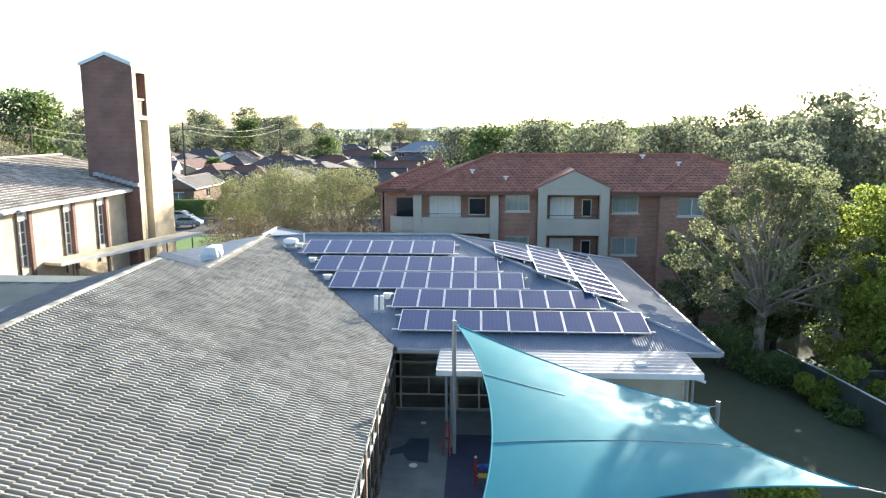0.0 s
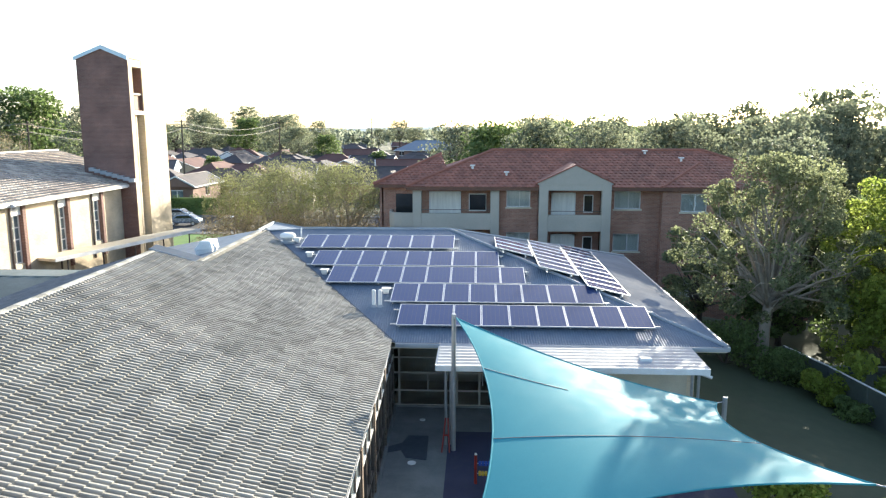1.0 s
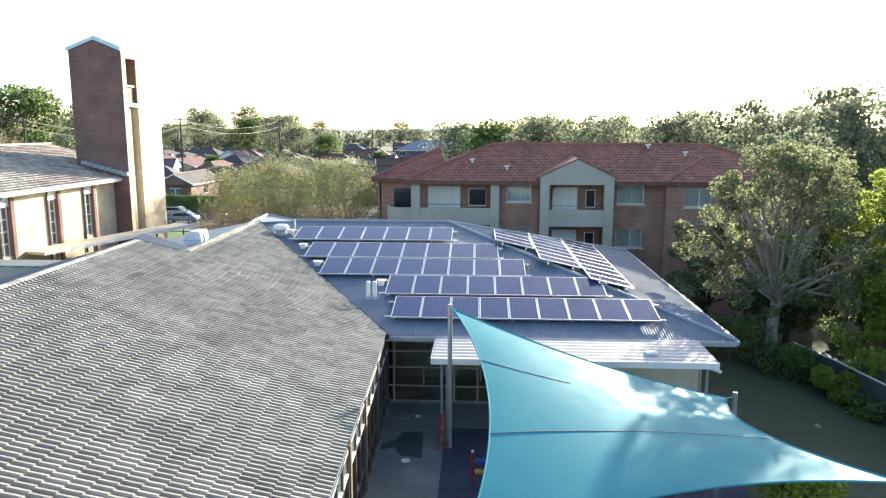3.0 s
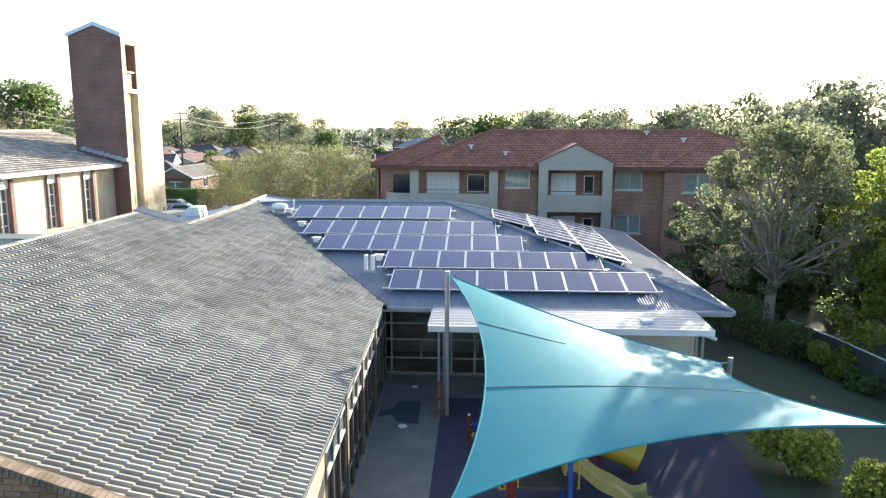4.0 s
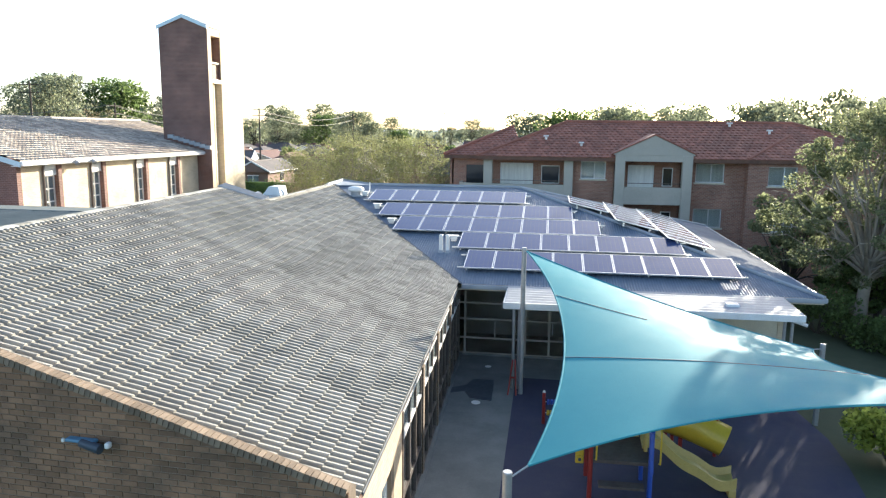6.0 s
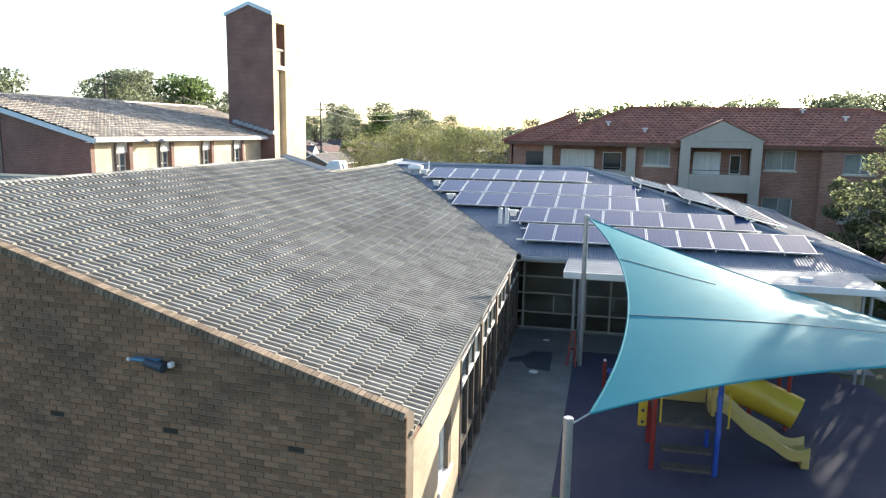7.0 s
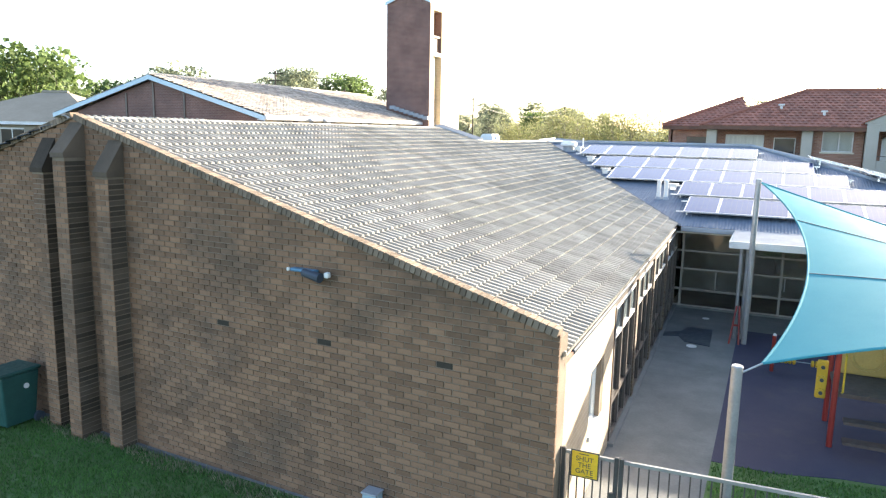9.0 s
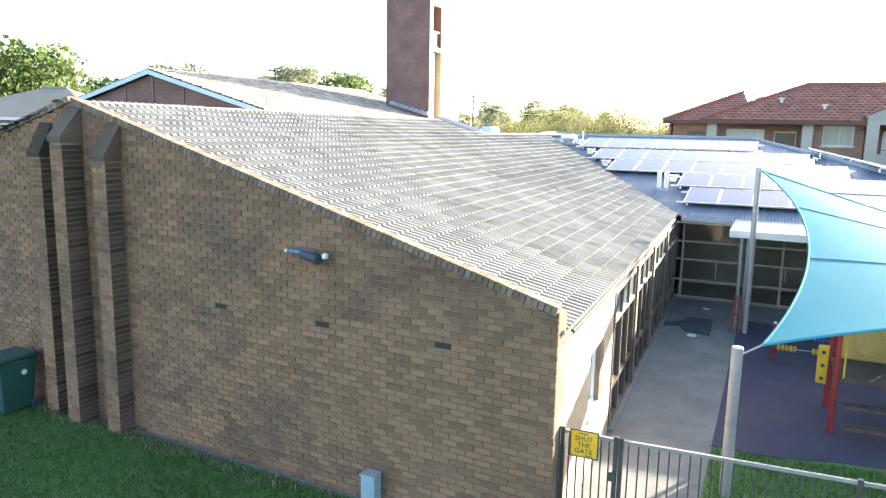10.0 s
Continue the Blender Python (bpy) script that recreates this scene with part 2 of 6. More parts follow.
RED_BRICK = brickwork("red_brick", (0.36, 0.175, 0.115), (0.26, 0.125, 0.085), (0.50, 0.40, 0.32))
RENDER = surface("cream_render", (0.46, 0.42, 0.35), (0.40, 0.37, 0.31), rough=0.8, scale=0.5, fine=20, bump=0.08)
TERRACOTTA = surface("red_roof_tile", (0.31, 0.115, 0.075), (0.23, 0.09, 0.06), rough=0.65, scale=0.4, fine=20, bump=0.2, rnd=0.25)
CHURCH_TILE = surface("brown_church_tile", (0.50, 0.44, 0.37), (0.34, 0.285, 0.24), rough=0.55, scale=0.7, fine=20, bump=0.2, rnd=0.4)
SLATE_TILE = surface("dark_house_tile", (0.10, 0.085, 0.085), (0.075, 0.065, 0.068), rough=0.75, scale=0.3, fine=10, bump=0.1, rnd=0.2)
BLUE_TRIM = surface("pale_blue_barge", (0.58, 0.72, 0.78), (0.52, 0.66, 0.73), rough=0.5, scale=1.5, bump=0.04)
WOOD_BROWN = surface("brown_timber", (0.16, 0.075, 0.045), (0.11, 0.055, 0.035), rough=0.7, scale=3, fine=40, bump=0.2)

# ---- terrain ----


def smooth_step(a, b, t):
    t = min(max((t - a) / (b - a), 0.0), 1.0)
    return t * t * (3 - 2 * t)


def ground_z(x, y):
    """Level round the buildings, falling away behind them."""
    return -2.8 * smooth_step(40.5, 47.0, y) - 1.2 * smooth_step(110, 400, y) - 1.2 * smooth_step(9.5, 15.0, x) * (1 - smooth_step(40.5, 47.0, y))


g = Geo()
XS = [-4500, -1500, -500, -200] + list(range(-120, 121, 4)) + [200, 500, 1500, 4500]
YS = [-400, -150, -50] + list(range(-20, 121, 2)) + [150, 200, 300, 400, 700, 1500, 4500]
for y in YS:
    for x in XS:
        g.v.append((x, y, ground_z(x, y) - 0.03))
for j in range(len(YS) - 1):
    for i in range(len(XS) - 1):
        a = j * len(XS) + i
        g.f.append((a, a + 1, a + 1 + len(XS), a + len(XS)))
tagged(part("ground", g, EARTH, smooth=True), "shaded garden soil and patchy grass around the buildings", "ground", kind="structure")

# lawn beside the brick gable
g = Geo()
for i in range(40):
    for j in range(14):
        x0, y0 = -26 + i * 0.75, -1 + j * 0.75
        g.poly([(x, y, 0.02 + 0.02 * noise.noise(Vector((x, y, 0)))) for x, y in ((x0, y0), (x0 + 0.75, y0), (x0 + 0.75, y0 + 0.75), (x0, y0 + 0.75))])
tagged(part("lawn", g, LAWN), "shaded green lawn beside the brick gable", "lawn", kind="structure")
GRASS = foliage("grass_blades", (0.12, 0.26, 0.07), (0.085, 0.18, 0.05), through_light=0.35, scale=0.7)
STRAW = foliage("dry_grass", (0.30, 0.29, 0.19), (0.22, 0.23, 0.13), through_light=0.3, scale=2)
rng = random.Random(77)


def blades(count, x0, x1, y0, y1, tall, z=0.0, keep=None):
    geo = Geo()
    for _ in range(count):
        x, y = rng.uniform(x0, x1), rng.uniform(y0, y1)
        if keep and not keep(x, y):
            continue
        a, h = rng.uniform(0, 6.28), tall * rng.uniform(0.5, 1.3)
        dx, dy = 0.012 * math.cos(a), 0.012 * math.sin(a)
        lx, ly = rng.uniform(-0.5, 0.5) * h, rng.uniform(-0.5, 0.5) * h
        geo.add([(x - dx, y - dy, z), (x + dx, y + dy, z), (x + lx, y + ly, z + h)], [(0, 1, 2)])
    return geo


def wall_line(x):
    return 9.30 - 0.0507 * (x + 2.40)


tagged(part("lawn_grass", blades(60000, -13.5, -2.0, 5.5, 9.9, 0.055, 0.02, lambda x, y: y < wall_line(x) - 0.12), GRASS), "short green lawn grass by the brick gable", "grass", kind="stuff")
tagged(part("dry_grass", blades(7000, -13.5, -2.4, 8.8, 9.9, 0.08, 0.02, lambda x, y: -0.42 + 0.12 * math.sin(x * 3) < y - wall_line(x) < -0.08), STRAW), "pale dry grass along the foot of the wall", "grass", kind="stuff")
tagged(part("strip_grass", blades(26000, -0.72, 6.0, 10.3, 14.3, 0.05, 0.006, lambda x, y: y < 13.6 + 0.12 * x), GRASS), "short grass inside the fence", "grass", kind="stuff")

# ---- planes of the two joined roofs ----
EAVE_X, EAVE_Y, EAVE_Z = -2.305, 23.60, 2.755
TS, MS = 0.312, 0.200  # slopes of the tiled and of the steel roof
RIDGE_X, RIDGE_Y, SE_X, NE_Y = -11.08, 34.9, 8.42, 40.6


def tile_z(x):
    return EAVE_Z + TS * (EAVE_X - x)


def steel_z(y):
    return EAVE_Z + MS * (y - EAVE_Y)


def valley_y(x):
    return EAVE_Y + (tile_z(x) - EAVE_Z) / MS


STEP_X = EAVE_X - (steel_z(RIDGE_Y) - EAVE_Z) / TS  # upper edge of the tiles past the step
RIDGE_Z = steel_z(RIDGE_Y)
HIP_X = -1.2
ES = (RIDGE_Z - EAVE_Z) / (SE_X - HIP_X)  # the east slope is a little steeper


ROLL = [(0.0, 0.0), (0.34, 0.0), (0.38, 0.74), (0.46, 1.0), (0.74, 0.95), (0.88, 0.64)]  # outline of one roll of a tile


def tiles(origin, u, v, length, limits, w=0.32, gauge=0.32, rolls=2, amp=0.062, lip=0.036, cuts=6):
    """Roof tiles course by course: (u position, course, whole, vertices, faces). limits(s): the course's ends at the slope length s."""
    origin, u, v = Vector(origin), Vector(u).normalized(), Vector(v).normalized()
    nrm = u.cross(v).normalized()
    if nrm.z < 0:
        nrm = -nrm
    k = rolls * cuts
    out = []
    for j in range(int(math.ceil(length / gauge))):
        s0, s1 = j * gauge, min((j + 1) * gauge + 0.02, length)
        (a0, b0), (a1, b1) = limits(s0), limits(s1)
        lo, hi = min(a0, a1), max(b0, b1)
        i0 = int(math.floor(lo / w - 0.5 * (j % 2)))
        for i in range(i0, int(math.ceil(hi / w)) + 1):
            c0 = (i + 0.5 * (j % 2)) * w
            if c0 + w <= lo or c0 >= hi:
                continue
            verts, whole = [], True
            for row, (s, a, b, h) in enumerate(((s0, a0, b0, 0.0), (s0, a0, b0, lip), (s1, a1, b1, 0.004))):
                for q in range(k + 1):
                    t = c0 + w * (q / k if cuts != 6 else (q // 6 + ROLL[q % 6][0]) / rolls)
                    tt = min(max(t, a), b)
                    whole = whole and tt == t
                    bumpy = amp * (ROLL[q % 6][1] if cuts == 6 else max(0.0, math.cos(2 * math.pi * (q / cuts - 0.5)))) if row or cuts == 6 else -0.01
                    verts.append(origin + u * tt + v * s + nrm * (h + bumpy))
            faces = [(r * (k + 1) + q, r * (k + 1) + q + 1, (r + 1) * (k + 1) + q + 1, (r + 1) * (k + 1) + q) for r in (0, 1) for q in range(k)]
            out.append((c0, j, whole, verts, faces))
    return out


def corrugated(origin, u, v, u0, u1, span, pitch=0.088, amp=0.008, cuts=4):
    """A corrugated sheet with ribs along v; span(t): the rib's ends at the place t along u."""
    origin, u, v = Vector(origin), Vector(u).normalized(), Vector(v).normalized()
    nrm = u.cross(v).normalized()
    if nrm.z < 0:
        nrm = -nrm
    geo, count = Geo(), int((u1 - u0) / pitch * cuts)
    for i in range(count + 1):
        t = u0 + (u1 - u0) * i / count
        a, b = span(t)
        h = amp * math.cos(2 * math.pi * i / cuts)
        geo.v += [tuple(origin + u * t + v * a + nrm * h), tuple(origin + u * t + v * max(b, a + 0.001) + nrm * h)]
    geo.f += [(2 * i, 2 * i + 2, 2 * i + 3, 2 * i + 1) for i in range(count)]
    return geo


# ---- brick hall with the tiled roof ----
hall = thing("brick_hall", "brown brick hall with a weathered grey tiled gable roof", "building", (-7, 16, 0))
HALL_TURN = Matrix.Translation((-2.40, 9.30, 0)) @ Matrix.Rotation(radians(1.75), 4, "Z") @ Matrix.Translation((2.40, -9.30, 0))  # the hall stands slightly turned
GABLE = Matrix.Translation((-2.40, 9.30, 0)) @ Matrix.Rotation(radians(-4.65), 4, "Z")  # local -x runs along the gable wall
APEX_L, APEX_Z, CORNER_Z, LEFT_L = 8.55, 5.62, 3.20, 15.0
EDGE = -0.09  # the wall runs a little past the corner mark
GS = (APEX_Z - CORNER_Z) / APEX_L


def gable_top(a):
    return APEX_Z - GS * abs(a - APEX_L)


# mortar body of the gable wall, the bricks stand proud of it
pts = [GABLE @ Vector(p) for p in ((0.072, 0.012, -0.1), (0.072, 0.012, gable_top(0) - 0.15), (-APEX_L, 0.012, APEX_Z - 0.14), (-LEFT_L, 0.012, gable_top(LEFT_L) - 0.14), (-LEFT_L, 0.012, -0.1))]
part("gable_wall", Geo().prism(pts, GABLE.to_3x3() @ Vector((0, 0.34, 0))), MORTAR, hall)

# side wall under the eave: solid brick by the corner, glazed bays further on
WX = -2.335
# sunlight on this wall is put into its lighter brick colour
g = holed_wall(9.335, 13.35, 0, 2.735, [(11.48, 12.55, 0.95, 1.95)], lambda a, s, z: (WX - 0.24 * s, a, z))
part("side_wall", g, LIT_TAN_BRICK, hall, "brick side wall with sunlight painted as tan")
part("head_beam", Geo().box(WX - 0.14, WX - 0.002, 13.35, 24.8, 2.51, 2.73), FRAME, hall, "dark timber beam over the windows")
part("back_wall", Geo().box(-19.2, -2.9, 33.7, 34.0, 0, 2.7), CHURCH_BRICK, hall)
part("inner_wall", Geo().box(-7.2, -7.0, 9.8, 24.8, 0, 2.6), ROOM, hall)
part("hall_floor", Geo().box(-7, WX, 9.8, 24.8, -0.02, 0.05), ROOM, hall)
part("hall_ceiling", Geo().box(-7, WX, 9.8, 24.8, 2.62, 2.70), ROOM, hall)
part("plinth", Geo().box(WX - 0.05, WX + 0.10, 13.35, 24.85, 0, 0.07), CONCRETE, hall, "pale concrete kerb under the glazing")

EAVE = Vector((EAVE_X, 0, EAVE_Z))
COSA = 1 / math.sqrt(1 + TS * TS)


def east_limits(s):
    x = EAVE_X - s * COSA
    return (9.47 + 0.081 * (EAVE_X - x), valley_y(x) if x > STEP_X else 25.75)


EAST_TILES = tiles(EAVE, (0, 1, 0), (-1, 0, TS), (EAVE_X - RIDGE_X) / COSA, east_limits)
g = Geo()
near_tiles = []
for c0, j, whole, verts, faces in EAST_TILES:
    if whole and c0 < 12.4 + 0.03 * j and len(near_tiles) < 300:
        near_tiles.append((c0, j))
    else:
        g.add(verts, faces)
roof = part("tiled_roof", g, TILE, hall, "weathered grey concrete tiles with dark patches")
roof["kind"] = "stuff"
# boarding under the tiles
g = Geo()
low = 0.06
g.prism([(EAVE_X, 9.55, EAVE_Z - low), (EAVE_X, EAVE_Y, EAVE_Z - low), (STEP_X, RIDGE_Y, RIDGE_Z - low), (STEP_X, 25.7, RIDGE_Z - low), (RIDGE_X, 25.7, tile_z(RIDGE_X) - low), (RIDGE_X, 10.2, tile_z(RIDGE_X) - low)], (0, 0, -0.05))
part("roof_boarding", g, WOOD_BROWN, hall)
# short west slope and its dark curb, then a low corrugated roof
RZ = tile_z(RIDGE_X)
WEST_TILES = tiles((-15.4, 0, RZ - 0.28 * (RIDGE_X + 15.4)), (0, 1, 0), (1, 0, 0.28), (RIDGE_X + 15.4) * math.sqrt(1 + 0.28 ** 2), lambda s: (10.0, 25.6), cuts=2, amp=0.012)
g = Geo()
for c0, j, whole, verts, faces in WEST_TILES:
    g.add(verts, [f[::-1] for f in faces])
# shade on this slope is painted as a dark blue-grey tile
part("west_roof_slope", g, SHADE_TILE, hall, "tiles on the slope away from the sun, shade painted dark blue-grey")["kind"] = "stuff"
LOW_ROOFS = []
ca, cb = Vector((-13.3, 30.0, 4.25)), Vector((-15.9, 14.0, 4.2))
LOW_ROOFS.append(part("roof_curb", Geo().prism([ca, cb, cb + Vector((-0.3, 0.05, 0)), ca + Vector((-0.3, 0.05, 0))], (0, 0, 0.36)), DARK_TRIM, hall, "dark metal curb along the low roof", bevel=0.02))
LOW_ROOFS.append(part("curb_capping", Geo().prism([ca + Vector((0.10, 0, 0.36)), cb + Vector((0.10, 0, 0.36)), cb + Vector((0.02, 0, 0.36)), ca + Vector((0.02, 0, 0.36))], (0, 0, 0.03)), FLASHING, hall, "thin pale line of flashing"))
RIB = Vector((math.cos(radians(40)), math.sin(radians(40)), 0))
ACROSS = Vector((-RIB.y, RIB.x, 0))


def low_span(t):
    """Ends of a rib inside the low roof's outline."""
    lo, hi = -60.0, 60.0
    for ax, ay, c in ((-1, 0, 27.0), (0, 1, 25.5), (0, -1, -12.0), (1, -0.1625, -18.45)):
        k, r = ax * RIB.x + ay * RIB.y, c - t * (ax * ACROSS.x + ay * ACROSS.y)
        if abs(k) > 1e-6:
            lo, hi = (lo, min(hi, r / k)) if k > 0 else (max(lo, r / k), hi)
    return (lo, max(lo, hi))


LOW_ROOFS.append(part("low_roof", corrugated((0, 0, 4.45), ACROSS, RIB, 18.0, 40.0, low_span, pitch=0.5, amp=0.06), LOW_STEEL, hall, "pale ribbed steel low roof"))
LOW_ROOFS.append(part("low_roof_edge", Geo().box(-27, -14.05, 25.5, 26.7, 4.30, 4.52), LOW_STEEL, hall, "flat pale roof strip", bevel=0.02))
LOW_ROOFS.append(part("low_roof_wall", Geo().box(-26.8, -16.4, 12.2, 26.4, 0, 4.3), CHURCH_BRICK, hall))
# verge where the ridge steps down
g = Geo()
g.prism([(RIDGE_X - 0.1, 25.62, RZ - 0.35), (RIDGE_X - 0.1, 25.62, RZ + 0.09), (STEP_X - 0.05, 25.85, RIDGE_Z + 0.07), (STEP_X - 0.05, 25.85, RIDGE_Z - 0.3)], (0, 0.16, 0))
part("step_verge", g, DARK_TRIM, hall, bevel=0.01)
cap_pts = [(RIDGE_X - 0.1, 25.55, RZ + 0.09), (STEP_X - 0.05, 25.78, RIDGE_Z + 0.07)]
part("verge_capping", Geo().prism([cap_pts[0], cap_pts[1], (STEP_X - 0.05, 26.4, RIDGE_Z + 0.13), (RIDGE_X - 0.1, 26.2, RZ + 0.15)], (0, 0, 0.03)), DARK_TRIM, hall, "dark metal capping on the stepped verge")
part("step_flashing", Geo().tube([Vector(p) + Vector((0, -0.01, 0.03)) for p in cap_pts], 0.035, 6), FLASHING, hall, "pale edge of the stepped verge")
g = Geo()
g.prism([(STEP_X - 6.5, 26.0, RIDGE_Z - 1.5), (STEP_X, 26.0, RIDGE_Z), (STEP_X, RIDGE_Y, RIDGE_Z), (STEP_X - 6.5, RIDGE_Y + 3, RIDGE_Z - 1.5)], (0, 0, -0.06))
part("west_steel_roof", g, STEEL_ROOF, hall, "dark blue-grey steel roof falling to the west")
# gutter and fascia
part("gutter", Geo().box(EAVE_X - 0.03, EAVE_X + 0.015, 10.05, EAVE_Y, EAVE_Z - 0.10, EAVE_Z - 0.035), DARK_TRIM, hall, "dark eave gutter", bevel=0.015)

# ---- steel roofed wing ----
wing = thing("steel_roofed_wing", "single-storey wing with a grey corrugated steel hip roof", "building", (0, 30, 0))
CM = 1 / math.sqrt(1 + MS * MS)
CE = 1 / math.sqrt(1 + ES * ES)


def south_span(x):
    lo = 0.0 if x > EAVE_X else (valley_y(x) - EAVE_Y)
    hi = RIDGE_Y - EAVE_Y if x < HIP_X else (SE_X - x) * (RIDGE_Y - EAVE_Y) / (SE_X - HIP_X)
    return (max(lo - 1.6, 0.0) / CM, hi / CM)


part("south_slope", corrugated((0, EAVE_Y, EAVE_Z), (1, 0, 0), (0, 1, MS), STEP_X - 0.9, SE_X, south_span), STEEL_ROOF, wing, "grey corrugated steel facing the yard")


def east_span(y):
    if y < RIDGE_Y:
        return (0, (SE_X - HIP_X) * (y - EAVE_Y) / (RIDGE_Y - EAVE_Y) / CE)
    return (0, (SE_X - HIP_X) * (NE_Y - y) / (NE_Y - RIDGE_Y) / CE)


part("east_slope", corrugated((SE_X, 0, EAVE_Z), (0, 1, 0), (-1, 0, ES), EAVE_Y, NE_Y, east_span), STEEL_ROOF, wing)
part("north_slope", Geo().poly([(SE_X, NE_Y, EAVE_Z), (STEP_X - 6, NE_Y, EAVE_Z), (STEP_X, RIDGE_Y, RIDGE_Z), (HIP_X, RIDGE_Y, RIDGE_Z)]), STEEL_ROOF, wing)
part("hip_cap", Geo().tube([(HIP_X, RIDGE_Y, RIDGE_Z + 0.02), (SE_X, EAVE_Y, EAVE_Z + 0.02)], 0.075, 6), FLASHING, wing, "pale steel hip capping")
part("hip_cap", Geo().tube([(HIP_X, RIDGE_Y, RIDGE_Z + 0.02), (SE_X, NE_Y, EAVE_Z + 0.02)], 0.075, 6), FLASHING, wing)
part("ridge_cap", Geo().tube([(HIP_X, RIDGE_Y, RIDGE_Z + 0.02), (-8.3, RIDGE_Y, RIDGE_Z + 0.02)], 0.08, 6), FLASHING, wing)
# the main ridge runs on to a peak behind the wing's ridge
PEAK, TURN = Vector((-10.30, 36.3, RIDGE_Z + 0.10)), Vector((-8.3, RIDGE_Y, RIDGE_Z + 0.01))
part("peak_slope", Geo().prism([(-10.36, 34.3, RIDGE_Z - 0.01), TURN, PEAK], (0, 0, -0.05)), FLASHING, wing, "pale steel facet under the roof peak")
part("ridge_cap", Geo().tube([PEAK, TURN], 0.06, 6), FLASHING, wing)
part("ridge_cap", Geo().tube([PEAK, (-10.38, 34.0, RIDGE_Z + 0.03)], 0.08, 6), FLASHING, wing)
part("valley_gutter", Geo().prism([(EAVE_X, EAVE_Y - 0.02, EAVE_Z + 0.02), (EAVE_X + 0.12, EAVE_Y, EAVE_Z + 0.03), (STEP_X + 0.12, RIDGE_Y, RIDGE_Z + 0.03), (STEP_X, RIDGE_Y - 0.02, RIDGE_Z + 0.02)], (0, 0, 0.02)), DARK_TRIM, hall, "dark valley flashing between the roofs")
part("gutter", Geo().box(EAVE_X - 0.3, SE_X + 0.05, EAVE_Y - 0.11, EAVE_Y, EAVE_Z - 0.14, EAVE_Z - 0.01), FLASHING, wing, "grey eave gutter", bevel=0.015)
part("gutter", Geo().box(SE_X, SE_X + 0.11, EAVE_Y, NE_Y, EAVE_Z - 0.14, EAVE_Z - 0.01), FLASHING, wing, bevel=0.015)
part("soffit", Geo().box(-2.95, SE_X, EAVE_Y, 25.0, EAVE_Z - 0.2, EAVE_Z - 0.16).box(7.6, SE_X, 25.0, NE_Y, EAVE_Z - 0.2, EAVE_Z - 0.16), CREAM, wing)
part("east_wall", Geo().box(7.5, 7.75, 24.7, 40, -0.4, 2.6), LIT_BRICK, wing)
part("north_wall", Geo().box(-12, 7.7, 39.8, 40, -3, 2.6), LIT_BRICK, wing)
part("room_wall", Geo().box(-2.9, 5.6, 27.4, 27.6, 0, 2.6), ROOM, wing)
part("room_floor", Geo().box(-2.9, 5.5, 24.9, 27.4, -0.03, 0.02), ROOM, wing)
part("room_ceiling", Geo().box(-2.9, 5.5, 24.9, 27.4, 2.5, 2.55), ROOM, wing)
part("room_side", Geo().box(5.5, 5.6, 24.9, 27.4, 0, 2.5), ROOM, wing)
part("cream_wall", Geo().box(4.6, 7.5, 24.72, 24.9, 0, 2.58), CREAM, wing, "plain cream rendered wall under the awning")

# ---- paving ----
g = Geo()
g.box(-2.9, -0.75, 9.0, 24.9, -0.02, 0.012)
g.box(-0.75, 7.6, 22.7, 24.9, -0.02, 0.011)
tagged(part("pavement", g, CONCRETE), "pale grey concrete path along the glazed wall", "pavement", kind="structure")
g = Geo()
edge = [(-0.75, 13.6), (-0.75, 22.7), (6.3, 22.7), (7.1, 21.5), (7.3, 19.5), (7.2, 18.0), (7.0, 16.6), (6.7, 15.0), (6.0, 14.3), (3.0, 14.1), (1.2, 13.9), (0.2, 13.6)]
g.prism([(x, y, -0.03) for x, y in edge[::-1]], (0, 0, 0.045))
tagged(part("softfall", g, SOFTFALL), "dark navy rubber soft-fall surface of the playground", "ground", kind="structure")
g = Geo()
g.box(-0.76, 7.0, 10.2, 14.4, -0.03, 0.006)
tagged(part("grass_strip", g, LAWN), "strip of green grass inside the fence", "lawn", kind="structure")

# ---- church ----
PALE_GLASS = surface("pale_reflecting_glass", (0.20, 0.235, 0.245), (0.12, 0.145, 0.15), rough=0.15, scale=0.8, bump=0)
church = thing("church", "brown brick church hall with a low-pitched tiled roof", "church", (-32, 44, -1))
CX0, CX1, CY0, CY1, CEZ, CRZ = -40.1, -24.95, 31.75, 54.6, 6.0, 8.18
CRX = (CX0 + CX1) / 2
pts = [(CX0, CY0, -2), (CX1, CY0, -2), (CX1, CY0, CEZ - 0.25), (CRX, CY0, CRZ - 0.25), (CX0, CY0, CEZ - 0.25)]
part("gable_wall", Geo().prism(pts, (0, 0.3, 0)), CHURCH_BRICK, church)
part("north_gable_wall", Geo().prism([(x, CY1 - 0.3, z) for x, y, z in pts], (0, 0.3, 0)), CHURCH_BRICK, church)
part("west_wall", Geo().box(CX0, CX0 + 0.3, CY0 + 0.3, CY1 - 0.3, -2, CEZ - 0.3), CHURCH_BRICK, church)
